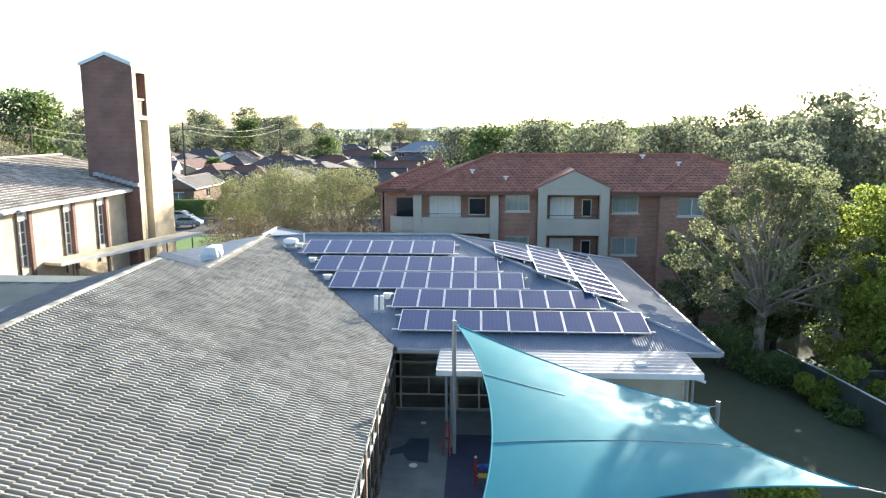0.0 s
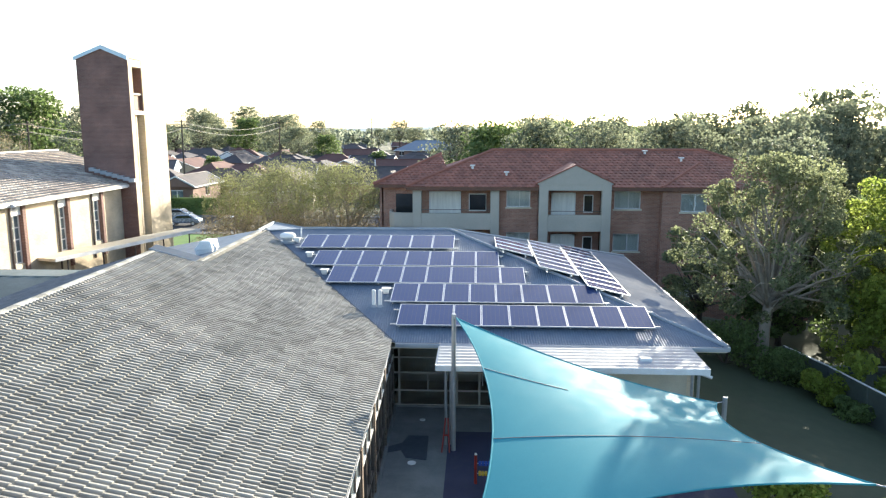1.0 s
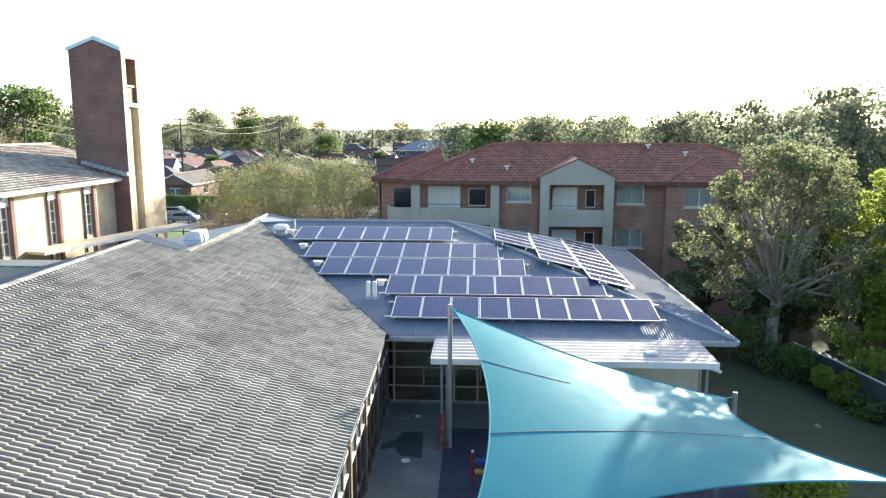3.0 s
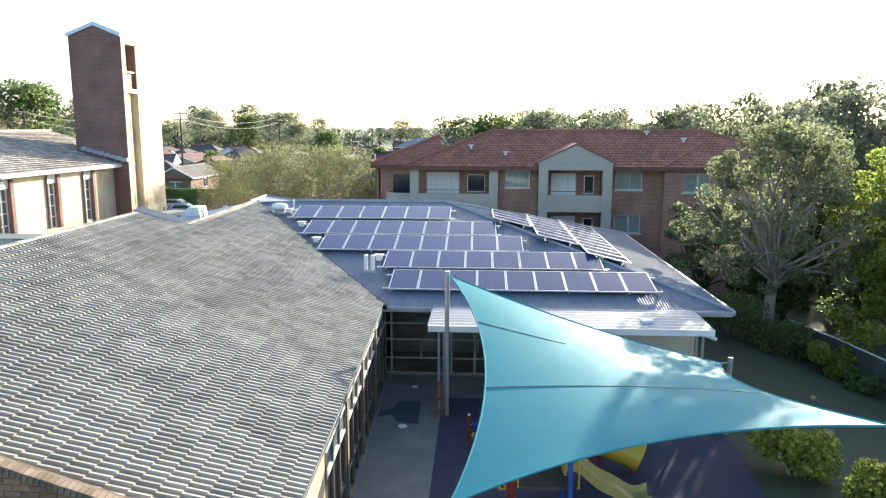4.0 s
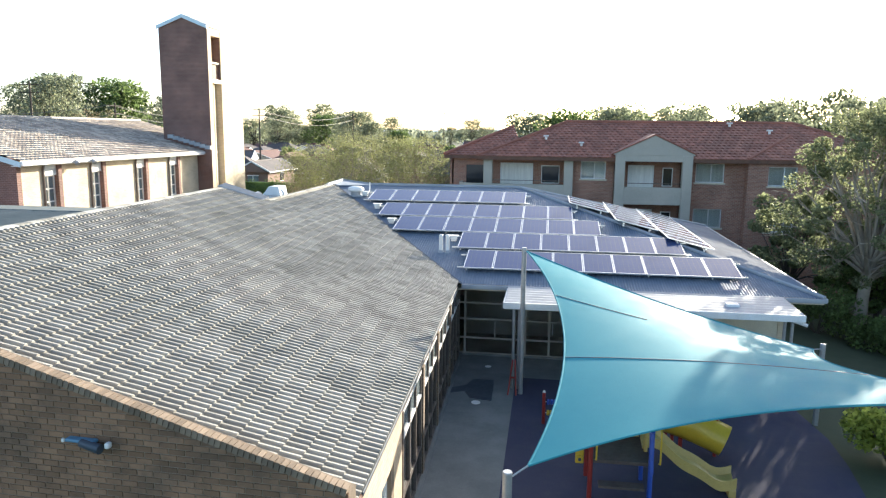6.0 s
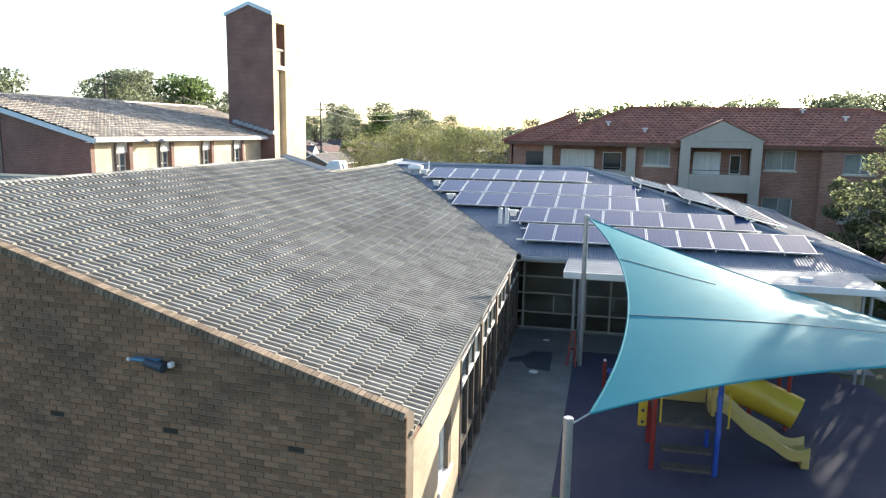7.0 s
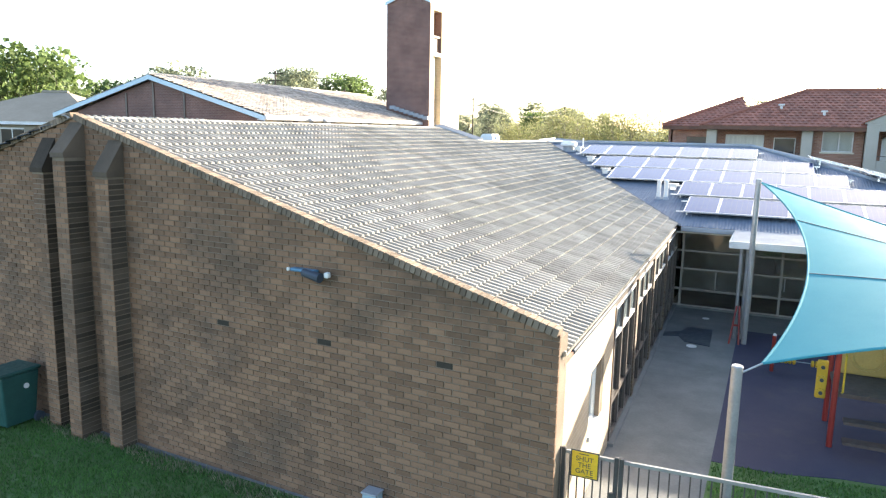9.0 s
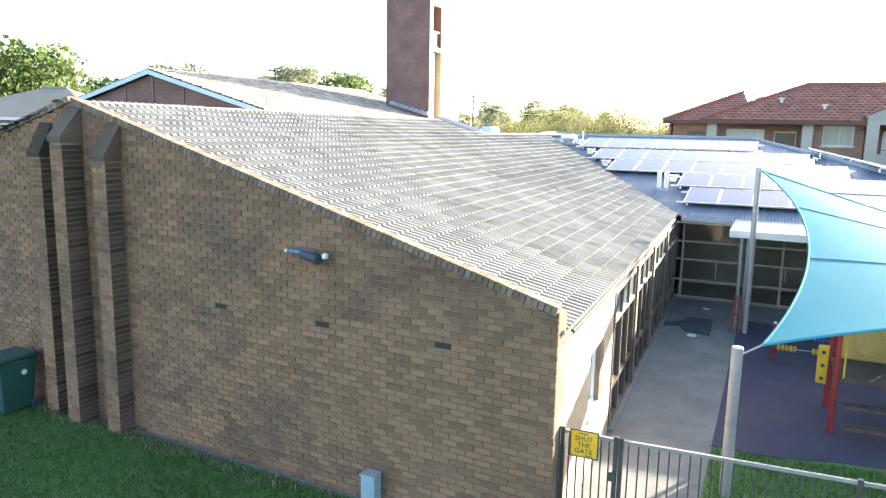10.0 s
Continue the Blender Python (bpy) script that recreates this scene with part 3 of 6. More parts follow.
# east wall: bays with tall windows between them
WINS = [(34.1, 0.95), (37.85, 0.95), (42.2, 0.95), (46.1, 1.05)]
y = CY0 + 0.3
for wy, ww in WINS:
    # the bays face the sun and take the lighter, painted-in sunlit colour
    part("wall_bay", Geo().box(CX1 - 0.3, CX1, y, wy - ww / 2, -2, CEZ - 0.1), LIT_BRICK, church, "brick bay with sunlight painted as cream")
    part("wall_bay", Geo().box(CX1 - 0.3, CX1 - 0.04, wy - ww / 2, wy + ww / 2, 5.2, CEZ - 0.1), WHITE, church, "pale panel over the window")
    part("wall_bay", Geo().box(CX1 - 0.3, CX1 - 0.04, wy - ww / 2, wy + ww / 2, -2, 2.5), LIT_BRICK, church)
    win = part("window", Geo().box(CX1 - 0.27, CX1 - 0.22, wy - ww / 2, wy + ww / 2, 2.5, 5.2), PALE_GLASS, church, "tall window with pale reflections")
    for k in range(5):
        z = 2.5 + k * 0.66
        part("glazing_bar", Geo().box(CX1 - 0.22, CX1 - 0.17, wy - ww / 2, wy + ww / 2, z, z + 0.06), WHITE, win)
    for k in (-1, 0, 1):
        part("glazing_bar", Geo().box(CX1 - 0.22, CX1 - 0.165, wy + k * (ww / 2 - 0.03) - 0.03, wy + k * (ww / 2 - 0.03) + 0.03, 2.5, 5.2), WHITE, win)
    part("downpipe", Geo().tube([(CX1 + 0.12, wy - ww / 2 - 0.12, CEZ - 0.2), (CX1 + 0.06, wy - ww / 2 - 0.12, CEZ - 0.5), (CX1 + 0.06, wy - ww / 2 - 0.12, 1.5)], 0.055, 8), FRAME, church, "dark downpipe")
    part("window_reveal", Geo().box(CX1 - 0.2, CX1 + 0.09, wy + ww / 2, wy + ww / 2 + 0.28, 1.5, CEZ - 0.2), CHURCH_BRICK, church)
    y = wy + ww / 2 + 0.28
part("wall_bay", Geo().box(CX1 - 0.3, CX1, y, CY1 - 0.3, -2, CEZ - 0.1), LIT_BRICK, church)
for k, lx in enumerate((-34.65, -32.5, -30.2)):
    part("wall_groove", Geo().box(lx - 0.06, lx + 0.06, CY0 - 0.06, CY0, 3.0, CRZ - 0.4 - abs(lx - CRX) * 0.28), FRAME, church, "dark vertical strip on the gable")
for lx in (-34.4, -31.95):
    part("slot_window", Geo().box(lx - 0.17, lx + 0.17, CY0 - 0.03, CY0 + 0.02, 2.8, 5.35), PALE_GLASS, church, "narrow pale slot window")
CS = (CRZ - CEZ) / (CX1 + 0.5 - CRX)
COSC = math.sqrt(1 + CS * CS)
g = Geo()
for c0, j, whole, verts, faces in tiles((CX1 + 0.5, 0, CEZ), (0, 1, 0), (-1, 0, CS), (CX1 + 0.5 - CRX) * COSC, lambda s: (CY0 - 0.3, CY1 + 0.3), w=0.3, gauge=0.36, rolls=1, amp=0.03, lip=0.06, cuts=4):
    g.add(verts, faces)
part("east_roof_slope", g, CHURCH_TILE, church, "pale brown tiles in courses")["kind"] = "stuff"
g = Geo()
for c0, j, whole, verts, faces in tiles((CX0 - 0.5, 0, CEZ), (0, 1, 0), (1, 0, CS), (CX1 + 0.5 - CRX) * COSC, lambda s: (CY0 - 0.3, CY1 + 0.3), w=0.6, gauge=0.34, rolls=1, amp=0.03, lip=0.045, cuts=2):
    g.add(verts, [f[::-1] for f in faces])
part("west_roof_slope", g, CHURCH_TILE, church)["kind"] = "stuff"
for sx in (-1, 1):
    ex = CX1 + 0.5 if sx > 0 else CX0 - 0.5
    part("barge_board", Geo().prism([(CRX, CY0 - 0.34, CRZ - 0.02), (CRX, CY0 - 0.34, CRZ - 0.27), (ex, CY0 - 0.34, CEZ - 0.27), (ex, CY0 - 0.34, CEZ - 0.02)][::sx], (0, 0.05, 0)), BLUE_TRIM, church, "pale blue painted barge board")
part("gutter", Geo().box(CX1 + 0.48, CX1 + 0.62, CY0 - 0.3, CY1, CEZ - 0.2, CEZ + 0.0), WHITE, church, "white gutter", bevel=0.02)
part("soffit", Geo().box(CX1, CX1 + 0.5, CY0 - 0.3, CY1, CEZ - 0.24, CEZ - 0.2), WHITE, church)
part("ridge", Geo().tube([(CRX, CY0 - 0.3, CRZ + 0.02), (CRX, CY1 + 0.3, CRZ + 0.02)], 0.11, 8), CHURCH_TILE, church)

for ly in (35.2, 36.6):
    ob = thing("eave_lamp", "small grey flood light under the church gutter", "wall lamp", (CX1 + 0.66, ly, CEZ - 0.1), "church eave lamps")
    part("bracket", Geo().box(CX1 + 0.60, CX1 + 0.72, ly - 0.03, ly + 0.03, CEZ - 0.14, CEZ - 0.06), FRAME, ob)
    part("head", Geo().tube([(CX1 + 0.68, ly, CEZ - 0.12), (CX1 + 0.80, ly - 0.05, CEZ - 0.26)], [0.09, 0.13], 12), FLASHING, ob, "round lamp head", bevel=0.01)

# ---- bell tower ----
tower = thing("bell_tower", "tall brown brick bell tower with a small white-edged gable roof", "tower", (-25.6, 52.5, -2))
TX0, TX1, TY0, TY1, TZ = -27.45, -23.83, 49.5, 55.0, 14.62
# thin brown skin on the fin's shaded face; sunward faces are painted lighter
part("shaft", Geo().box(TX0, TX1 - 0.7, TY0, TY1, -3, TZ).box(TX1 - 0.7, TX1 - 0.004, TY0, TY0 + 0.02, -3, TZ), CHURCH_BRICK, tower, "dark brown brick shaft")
part("fin", Geo().box(TX1 - 0.7, TX1, TY0 + 0.02, TY0 + 0.55, -3, TZ), LIT_BRICK, tower, "edge fin with sunlight painted as cream")
part("slab", Geo().box(TX1 - 0.7, TX1, TY0 + 2.0, TY1, -3, TZ + 0.02), LIT_BRICK, tower, "brick slab with sunlight painted as cream")
part("belfry_back", Geo().box(TX1 - 0.72, TX1 - 0.6, TY0 + 0.55, TY0 + 2.0, 11.1, 14.1), WOOD_BROWN, tower, "red-brown belfry opening")
part("belfry_reveal", Geo().box(TX1 - 0.6, TX1 - 0.06, TY0 + 1.96, TY0 + 2.0, 11.1, 14.1), CHURCH_BRICK, tower, "red-brown brick inside the belfry slot")
part("belfry_louvre", Geo().box(TX1 - 0.35, TX1 - 0.2, TY0 + 0.55, TY0 + 2.0, 11.1, 12.2), WOOD_BROWN, tower)
part("belfry_rail", Geo().box(TX1 - 0.3, TX1 - 0.1, TY0 + 0.55, TY0 + 2.0, 12.2, 12.32), CREAM, tower)
part("belfry_sill", Geo().box(TX1 - 0.6, TX1 + 0.02, TY0 + 0.55, TY0 + 2.0, 10.85, 11.1), WHITE, tower)
part("belfry_lintel", Geo().box(TX1 - 0.7, TX1 - 0.02, TY0 + 0.55, TY0 + 2.0, 14.1, TZ), LIT_BRICK, tower)
part("stair_window", Geo().box(TX1 - 0.62, TX1 - 0.55, TY0 + 0.55, TY0 + 2.0, -2, 10.85), CREAM, tower, "yellowish tall window strip")
part("mullion", Geo().box(TX1 - 0.55, TX1 - 0.25, TY0 + 1.15, TY0 + 1.35, -2, 10.85), LIT_BRICK, tower)
TMX = (TX0 + TX1) / 2
part("gable", Geo().prism([(TX0, TY0 + 0.02, TZ), (TX1, TY0 + 0.02, TZ), (TMX, TY0 + 0.02, TZ + 0.7)], (0, TY1 - TY0 - 0.04, 0)), CHURCH_BRICK, tower)
for sx, ex in ((1, TX1 + 0.03), (-1, TX0 - 0.12)):
    q = [(TMX, TY0 - 0.1, TZ + 0.62), (TMX, TY0 - 0.1, TZ + 0.86), (ex, TY0 - 0.1, TZ + 0.1), (ex, TY0 - 0.1, TZ - 0.14)]
    part("barge_board", Geo().prism(q[::sx], (0, 0.06, 0)), BLUE_TRIM, tower, "pale blue barge board")
    part("roof", Geo().prism([(TMX, TY0 - 0.04, TZ + 0.8), (TMX, TY0 - 0.04, TZ + 0.88), (ex, TY0 - 0.04, TZ + 0.12), (ex, TY0 - 0.04, TZ + 0.04)][::sx], (0, TY1 - TY0 + 0.1, 0)), FLASHING, tower)
for k in range(8):
    x = TX1 - 0.4 * k
    part("flashing", Geo().box(x - 0.42, x, TY0 - 0.22 + 0.012 * (k % 2), TY0 - 0.003, CEZ + 0.16 + CS * (TX1 - x), CEZ + 0.42 + CS * (TX1 - x)), FLASHING, tower, "pale stepped flashing")

# ---- walkway awning beside the church ----
awning = thing("walkway_awning", "cream walkway awning on slim posts beside the church", "awning", (-20, 46, 0))
a, b = Vector((-23.7, 39.0, 2.42)), Vector((-20.2, 51.4, 2.42))
side = Vector((b.y - a.y, a.x - b.x, 0)).normalized() * -1.7
part("roof_slab", Geo().prism([a, b, b + side, a + side], (0, 0, 0.17)), CREAM, awning, bevel=0.02)
part("edge_beam", Geo().prism([a - side * 0.03, b - side * 0.03, b, a], (0, 0, 0.22)), WHITE, awning)
for k in range(5):
    p = a.lerp(b, 0.08 + 0.21 * k) + side * 0.1
    part("post", Geo().tube([(p.x, p.y, -0.5), (p.x, p.y, 2.42)], 0.05, 8), FRAME, awning)

# ---- apartment building ----
flats = thing("apartment_building", "three-storey red brick apartment building with rendered balconies", "building", (5, 52, -2.8))
FY, FZ0, FEZ, FRZ, FRY = 48.0, -3.2, 6.05, 8.33, 52.2
FX0, FX1 = -3.95, 22.0


def brick_wall(x0, x1, y0, y1, holes, name="wall"):
    """A wall along x with window holes (x0, x1, z0, z1) through it."""
    geo = holed_wall(x0, x1, FZ0, FEZ, holes, lambda a, k, z: (a, y1 if k else y0, z))
    return part(name, geo, RED_BRICK, flats)


def flat_window(x0, x1, z0, z1, y, curtain=True):
    win = part("window", Geo().box(x0, x1, y + 0.42, y + 0.44, z0, z1), CURTAIN if curtain else ROOM, flats, "window with pale curtains" if curtain else "dark window")
    t = 0.06
    part("frame", Geo().box(x0, x1, y + 0.1, y + 0.16, z0, z0 + t).box(x0, x1, y + 0.1, y + 0.16, z1 - t, z1).box(x0, x0 + t, y + 0.1, y + 0.16, z0 + t, z1 - t).box(x1 - t, x1, y + 0.1, y + 0.16, z0 + t, z1 - t), WHITE, win)
    mx = x0 + (x1 - x0) * 0.55
    part("mullion", Geo().box(mx - 0.03, mx + 0.03, y + 0.09, y + 0.15, z0 + t, z1 - t), WHITE, win)
    part("pane", Geo().box(x0 + t, mx - 0.03, y + 0.12, y + 0.126, z0 + t, z1 - t), GLASS, win)
    part("pane", Geo().box(mx + 0.03, x1 - t, y + 0.13, y + 0.136, z0 + t, z1 - t), GLASS, win)
    part("sill", Geo().box(x0 - 0.08, x1 + 0.08, y - 0.08, y + 0.1, z0 - 0.1, z0), CREAM, win)


STOREY = 2.87
holes_a = [(2.1, 3.7, 4.65 - k * STOREY, 5.8 - k * STOREY) for k in range(3)]
holes_b = [(9.3, 11.05, 4.55 - k * STOREY, 5.75 - k * STOREY) for k in range(3)]
holes_c = [(13.5, 15.2, 4.45 - k * STOREY, 5.65 - k * STOREY) for k in range(3)]
brick_wall(1.6, 4.2, FY + 0.5, FY + 0.8, holes_a)
brick_wall(8.9, 12.3, FY + 0.5, FY + 0.8, holes_b)
brick_wall(12.3, FX1, FY - 0.2, FY + 0.1, holes_c)
part("wall", Geo().box(12.3, 12.6, FY + 0.1, FY + 0.8, FZ0, FEZ), RED_BRICK, flats)
for k in range(3):
    flat_window(*holes_a[k], FY + 0.5)
    flat_window(*holes_b[k], FY + 0.5)
    flat_window(*holes_c[k], FY - 0.2)


def balcony_bay(x0, x1, y, top, pil):
    """A rendered frame with recessed balconies on three storeys."""
    part("pilaster", Geo().box(x0, x0 + pil, y, y + 0.5, FZ0, top), RENDER, flats, "cream rendered pilaster", bevel=0.02)
    part("pilaster", Geo().box(x1 - pil, x1, y, y + 0.5, FZ0, top), RENDER, flats, bevel=0.02)
    part("lintel", Geo().box(x0 + pil, x1 - pil, y + 0.02, y + 0.4, 5.86, top), RENDER, flats)
    for k in range(3):
        z = 3.15 - k * STOREY
        part("parapet", Geo().box(x0 + pil, x1 - pil, y + 0.03, y + 0.25, z, z + 1.1), RENDER, flats, "rendered balcony parapet", bevel=0.015)
        part("balcony_floor", Geo().box(x0 + pil, x1 - pil, y + 0.25, y + 2.2, z, z + 0.2), RENDER, flats)
        part("back_wall", Geo().box(x0 + pil - 0.2, x1 - pil + 0.2, y + 2.1, y + 2.3, z + 0.2, z + 2.75), RED_BRICK, flats)
        mid = (x0 + x1) / 2
        win = part("balcony_door", Geo().box(x0 + pil + 0.5, mid + 0.2, y + 2.04, y + 2.09, z + 0.25, z + 2.3), CURTAIN, flats, "glazed balcony door with curtains")
        part("frame", Geo().box(x0 + pil + 0.4, x0 + pil + 0.5, y + 2.0, y + 2.08, z + 0.2, z + 2.4).box(mid + 0.2, mid + 0.3, y + 2.0, y + 2.08, z + 0.2, z + 2.4).box(x0 + pil + 0.4, mid + 0.3, y + 2.0, y + 2.08, z + 2.3, z + 2.4), WHITE, win)
        win = part("window", Geo().box(mid + 0.9, x1 - pil - 0.3, y + 2.04, y + 2.09, z + 1.1, z + 2.2), DARK_GLASS, flats)
        part("frame", Geo().box(mid + 0.85, x1 - pil - 0.25, y + 2.02, y + 2.09, z + 2.2, z + 2.26).box(mid + 0.85, x1 - pil - 0.25, y + 2.02, y + 2.09, z + 1.04, z + 1.1).box(mid + 0.85, mid + 0.9, y + 2.02, y + 2.09, z + 1.1, z + 2.2).box(x1 - pil - 0.3, x1 - pil - 0.25, y + 2.02, y + 2.09, z + 1.1, z + 2.2), WHITE, win)
        rail = part("railing", Geo().box(x0 + pil, x1 - pil, y + 0.1, y + 0.14, z + 1.32, z + 1.36), FRAME, flats, "thin dark balcony rail")


balcony_bay(-4.2, 1.6, FY, 6.0, 0.58)
balcony_bay(4.2, 8.9, FY - 0.6, 6.25, 0.6)
part("gable_front", Geo().prism([(4.1, FY - 0.6, 6.25), (9.0, FY - 0.6, 6.25), (9.0, FY - 0.6, 6.32), (6.55, FY - 0.6, 7.48), (4.1, FY - 0.6, 6.32)], (0, 0.4, 0)), RENDER, flats, "rendered gable over the balconies", bevel=0.01)
part("gable_roof", Geo().prism([(4.0, FY - 0.66, 6.30), (6.55, FY - 0.66, 7.50), (9.1, FY - 0.66, 6.30), (9.1, FY - 0.66, 6.37), (6.55, FY - 0.66, 7.58), (4.0, FY - 0.66, 6.37)], (0, 3.4, 0)), TERRACOTTA, flats)
# rounded corner balconies
for k in range(3):
    z = 3.15 - k * STOREY
    outer = [(-4.2, FY + 0.2), (-5.0, FY + 0.2), (-5.5, FY + 0.4), (-5.8, FY + 0.8), (-5.95, FY + 1.4), (-5.95, FY + 2.4)]
    inner = [(-5.8, FY + 2.4), (-5.8, FY + 1.45), (-5.65, FY + 0.95), (-5.4, FY + 0.56), (-5.0, FY + 0.38), (-4.2, FY + 0.38)]
    part("corner_parapet", Geo().prism([(x, y, z + 0.1) for x, y in outer + inner], (0, 0, 1.0)), RENDER, flats, "rounded rendered balcony parapet")
    part("corner_floor", Geo().prism([(x, y, z) for x, y in outer + [(-4.2, FY + 2.4)]], (0, 0, 0.15)), RENDER, flats)
    part("corner_window", Geo().box(-5.6, -4.4, FY + 2.42, FY + 2.46, z + 0.5, z + 2.2), DARK_GLASS, flats)
part("wall", Geo().box(-6.6, -4.2, FY + 2.46, FY + 2.76, FZ0, FEZ), RED_BRICK, flats)
part("wall", Geo().box(-6.75, -6.5, FY + 2.46, 62, FZ0, FEZ - 0.1), RED_BRICK, flats)
part("wall", Geo().box(FX1, FX1 + 0.3, FY - 0.2, 62, FZ0, FEZ - 0.1), RED_BRICK, flats)
part("wall", Geo().box(-6.5, FX1, 61.7, 62, FZ0, FEZ - 0.1), RED_BRICK, flats)


def roof_sheet(name, owner, material, quad, w=0.32, gauge=0.36, amp=0.03, cuts=2):
    """A tiled slope: quad is eave start, eave end, ridge end, ridge start."""
    a, b, c, d = [Vector(p) for p in quad]
    u = (b - a).normalized()
    width = (b - a).length
    up = (d - a) - u * (d - a).dot(u)
    rise = up.length
    d0, c0 = (d - a).dot(u), (c - a).dot(u)
    geo = Geo()
    for k, j, whole, verts, faces in tiles(a, u, up, rise, lambda s: (d0 * s / rise, width + (c0 - width) * s / rise), w=w, gauge=gauge, rolls=1, amp=amp, lip=0.04, cuts=cuts):
        geo.add(verts, faces)
    ob = part(name, geo, material, owner)
    ob["kind"] = "stuff"
    return ob


RY0 = FY - 0.35
roof_sheet("roof_slope", flats, TERRACOTTA, [(-4.6, RY0, FEZ), (FX1 + 0.5, RY0, FEZ), (FX1 - 6, FRY, FRZ), (1.2, FRY, FRZ)])
roof_sheet("roof_slope", flats, TERRACOTTA, [(-4.6, 62, FEZ), (-4.6, RY0, FEZ), (1.2, FRY, FRZ), (1.2, FRY + 1, FRZ)])
roof_sheet("roof_slope", flats, TERRACOTTA, [(FX1 + 0.5, RY0, FEZ), (FX1 + 0.5, 62, FEZ), (FX1 - 6, FRY + 1, FRZ), (FX1 - 6, FRY, FRZ)])
roof_sheet("roof_slope", flats, TERRACOTTA, [(FX1 + 0.5, 62, FEZ), (-4.6, 62, FEZ), (1.2, FRY, FRZ), (FX1 - 6, FRY, FRZ)], cuts=2)
roof_sheet("roof_slope", flats, TERRACOTTA, [(-7.1, FY + 2.0, FEZ - 0.05), (-1.5, FY + 2.0, FEZ - 0.05), (-2.6, FY + 6.5, 8.0), (-2.6, FY + 6.5, 8.0)])
roof_sheet("roof_slope", flats, TERRACOTTA, [(-7.1, FY + 11, FEZ - 0.05), (-7.1, FY + 2.0, FEZ - 0.05), (-2.6, FY + 6.5, 8.0), (-2.6, FY + 6.5, 8.0)])
for a, b in (((-4.6, RY0, FEZ), (1.2, FRY, FRZ)), ((1.2, FRY, FRZ), (FX1 - 6, FRY, FRZ)), ((FX1 + 0.5, RY0, FEZ), (FX1 - 6, FRY, FRZ)), ((-7.1, FY + 2.0, FEZ), (-2.6, FY + 6.5, 8.0)), ((12.2, RY0, FEZ), (15.4, FRY - 1.6, FRZ - 0.8))):
    part("ridge_cap", Geo().tube([Vector(a) + Vector((0, 0, 0.04)), Vector(b) + Vector((0, 0, 0.04))], 0.11, 6), TERRACOTTA, flats)
part("fascia", Geo().box(-4.6, FX1 + 0.5, RY0 - 0.08, RY0 + 0.02, FEZ - 0.22, FEZ), WOOD_BROWN, flats, "dark brown eave board")
part("fascia", Geo().box(-7.1, -4.6, FY + 1.92, FY + 2.02, FEZ - 0.25, FEZ - 0.05), WOOD_BROWN, flats)
part("soffit", Geo().box(-4.5, FX1 + 0.4, RY0, FY + 3, FEZ - 0.1, FEZ - 0.06), CREAM, flats)
for vx, vy in ((-0.2, 49.8), (2.1, 49.0), (11.9, 51.7), (14.2, 50.8)):
    vz = FEZ + (FRZ - FEZ) * (vy - RY0) / (FRY - RY0)
    cowl = part("roof_cowl", Geo().tube([(vx, vy, vz - 0.1), (vx, vy, vz + 0.2)], 0.08, 10), WHITE, flats, "white roof cowl")
    part("cap", Geo().box(vx - 0.18, vx + 0.18, vy - 0.14, vy + 0.14, vz + 0.2, vz + 0.29), WHITE, cowl, bevel=0.03)

# ---- solar panels ----


def cell_material():
    mat = surface("solar_cells", (0.05, 0.07, 0.165), (0.058, 0.08, 0.185), rough=0.1, scale=0.8, bump=0, spec=0.16)
    nt = mat.node_tree
    n, ln = nt.nodes, nt.links
    p = n["Principled BSDF"]
    old = p.inputs["Base Color"].links[0].from_socket
    tc, br, mx = n.new("ShaderNodeTexCoord"), n.new("ShaderNodeTexBrick"), n.new("ShaderNodeMix")
    br.offset = 0.0
    for k, val in (("Scale", 1.0), ("Mortar Size", 0.004), ("Brick Width", 0.158), ("Row Height", 0.158), ("Mortar Smooth", 0.1)):
        br.inputs[k].default_value = val
    ln.new(tc.outputs["Object"], br.inputs["Vector"])
    mx.data_type = "RGBA"
    ln.new(br.outputs["Fac"], mx.inputs[0])
    ln.new(old, mx.inputs[6])
    mx.inputs[7].default_value = (0.11, 0.12, 0.15, 1)
    ln.new(mx.outputs[2], p.inputs["Base Color"])
    return mat


CELLS = cell_material()
PW, PL, FR = 0.980, 1.69, 0.03


def build_panel():
    ob = thing("solar_panel", "dark blue solar panel in a silver frame on the steel roof", "solar panel", group="solar panels on the roof")
    part("cell_sheet", Geo().box(-PW / 2 + FR, PW / 2 - FR, FR, PL - FR, 0.0, 0.034), CELLS, ob, "dark blue glossy cells")
    for name, b in (("frame_side", (-PW / 2, -PW / 2 + FR, 0, PL)), ("frame_side", (PW / 2 - FR, PW / 2, 0, PL)), ("frame_end", (-PW / 2 + FR, PW / 2 - FR, 0, FR)), ("frame_end", (-PW / 2 + FR, PW / 2 - FR, PL - FR, PL))):
        part(name, Geo().box(b[0], b[1], b[2], b[3], -0.005, 0.04), ALU, ob, "silver frame edge")
    return ob


SOUTH_TILT = math.degrees(math.atan(MS))
panel = build_panel()
placed = False


def put_panel(m):
    global placed
    if not placed:
        panel.matrix_basis = m
        placed = True
        return panel
    return copy_thing(panel, m)


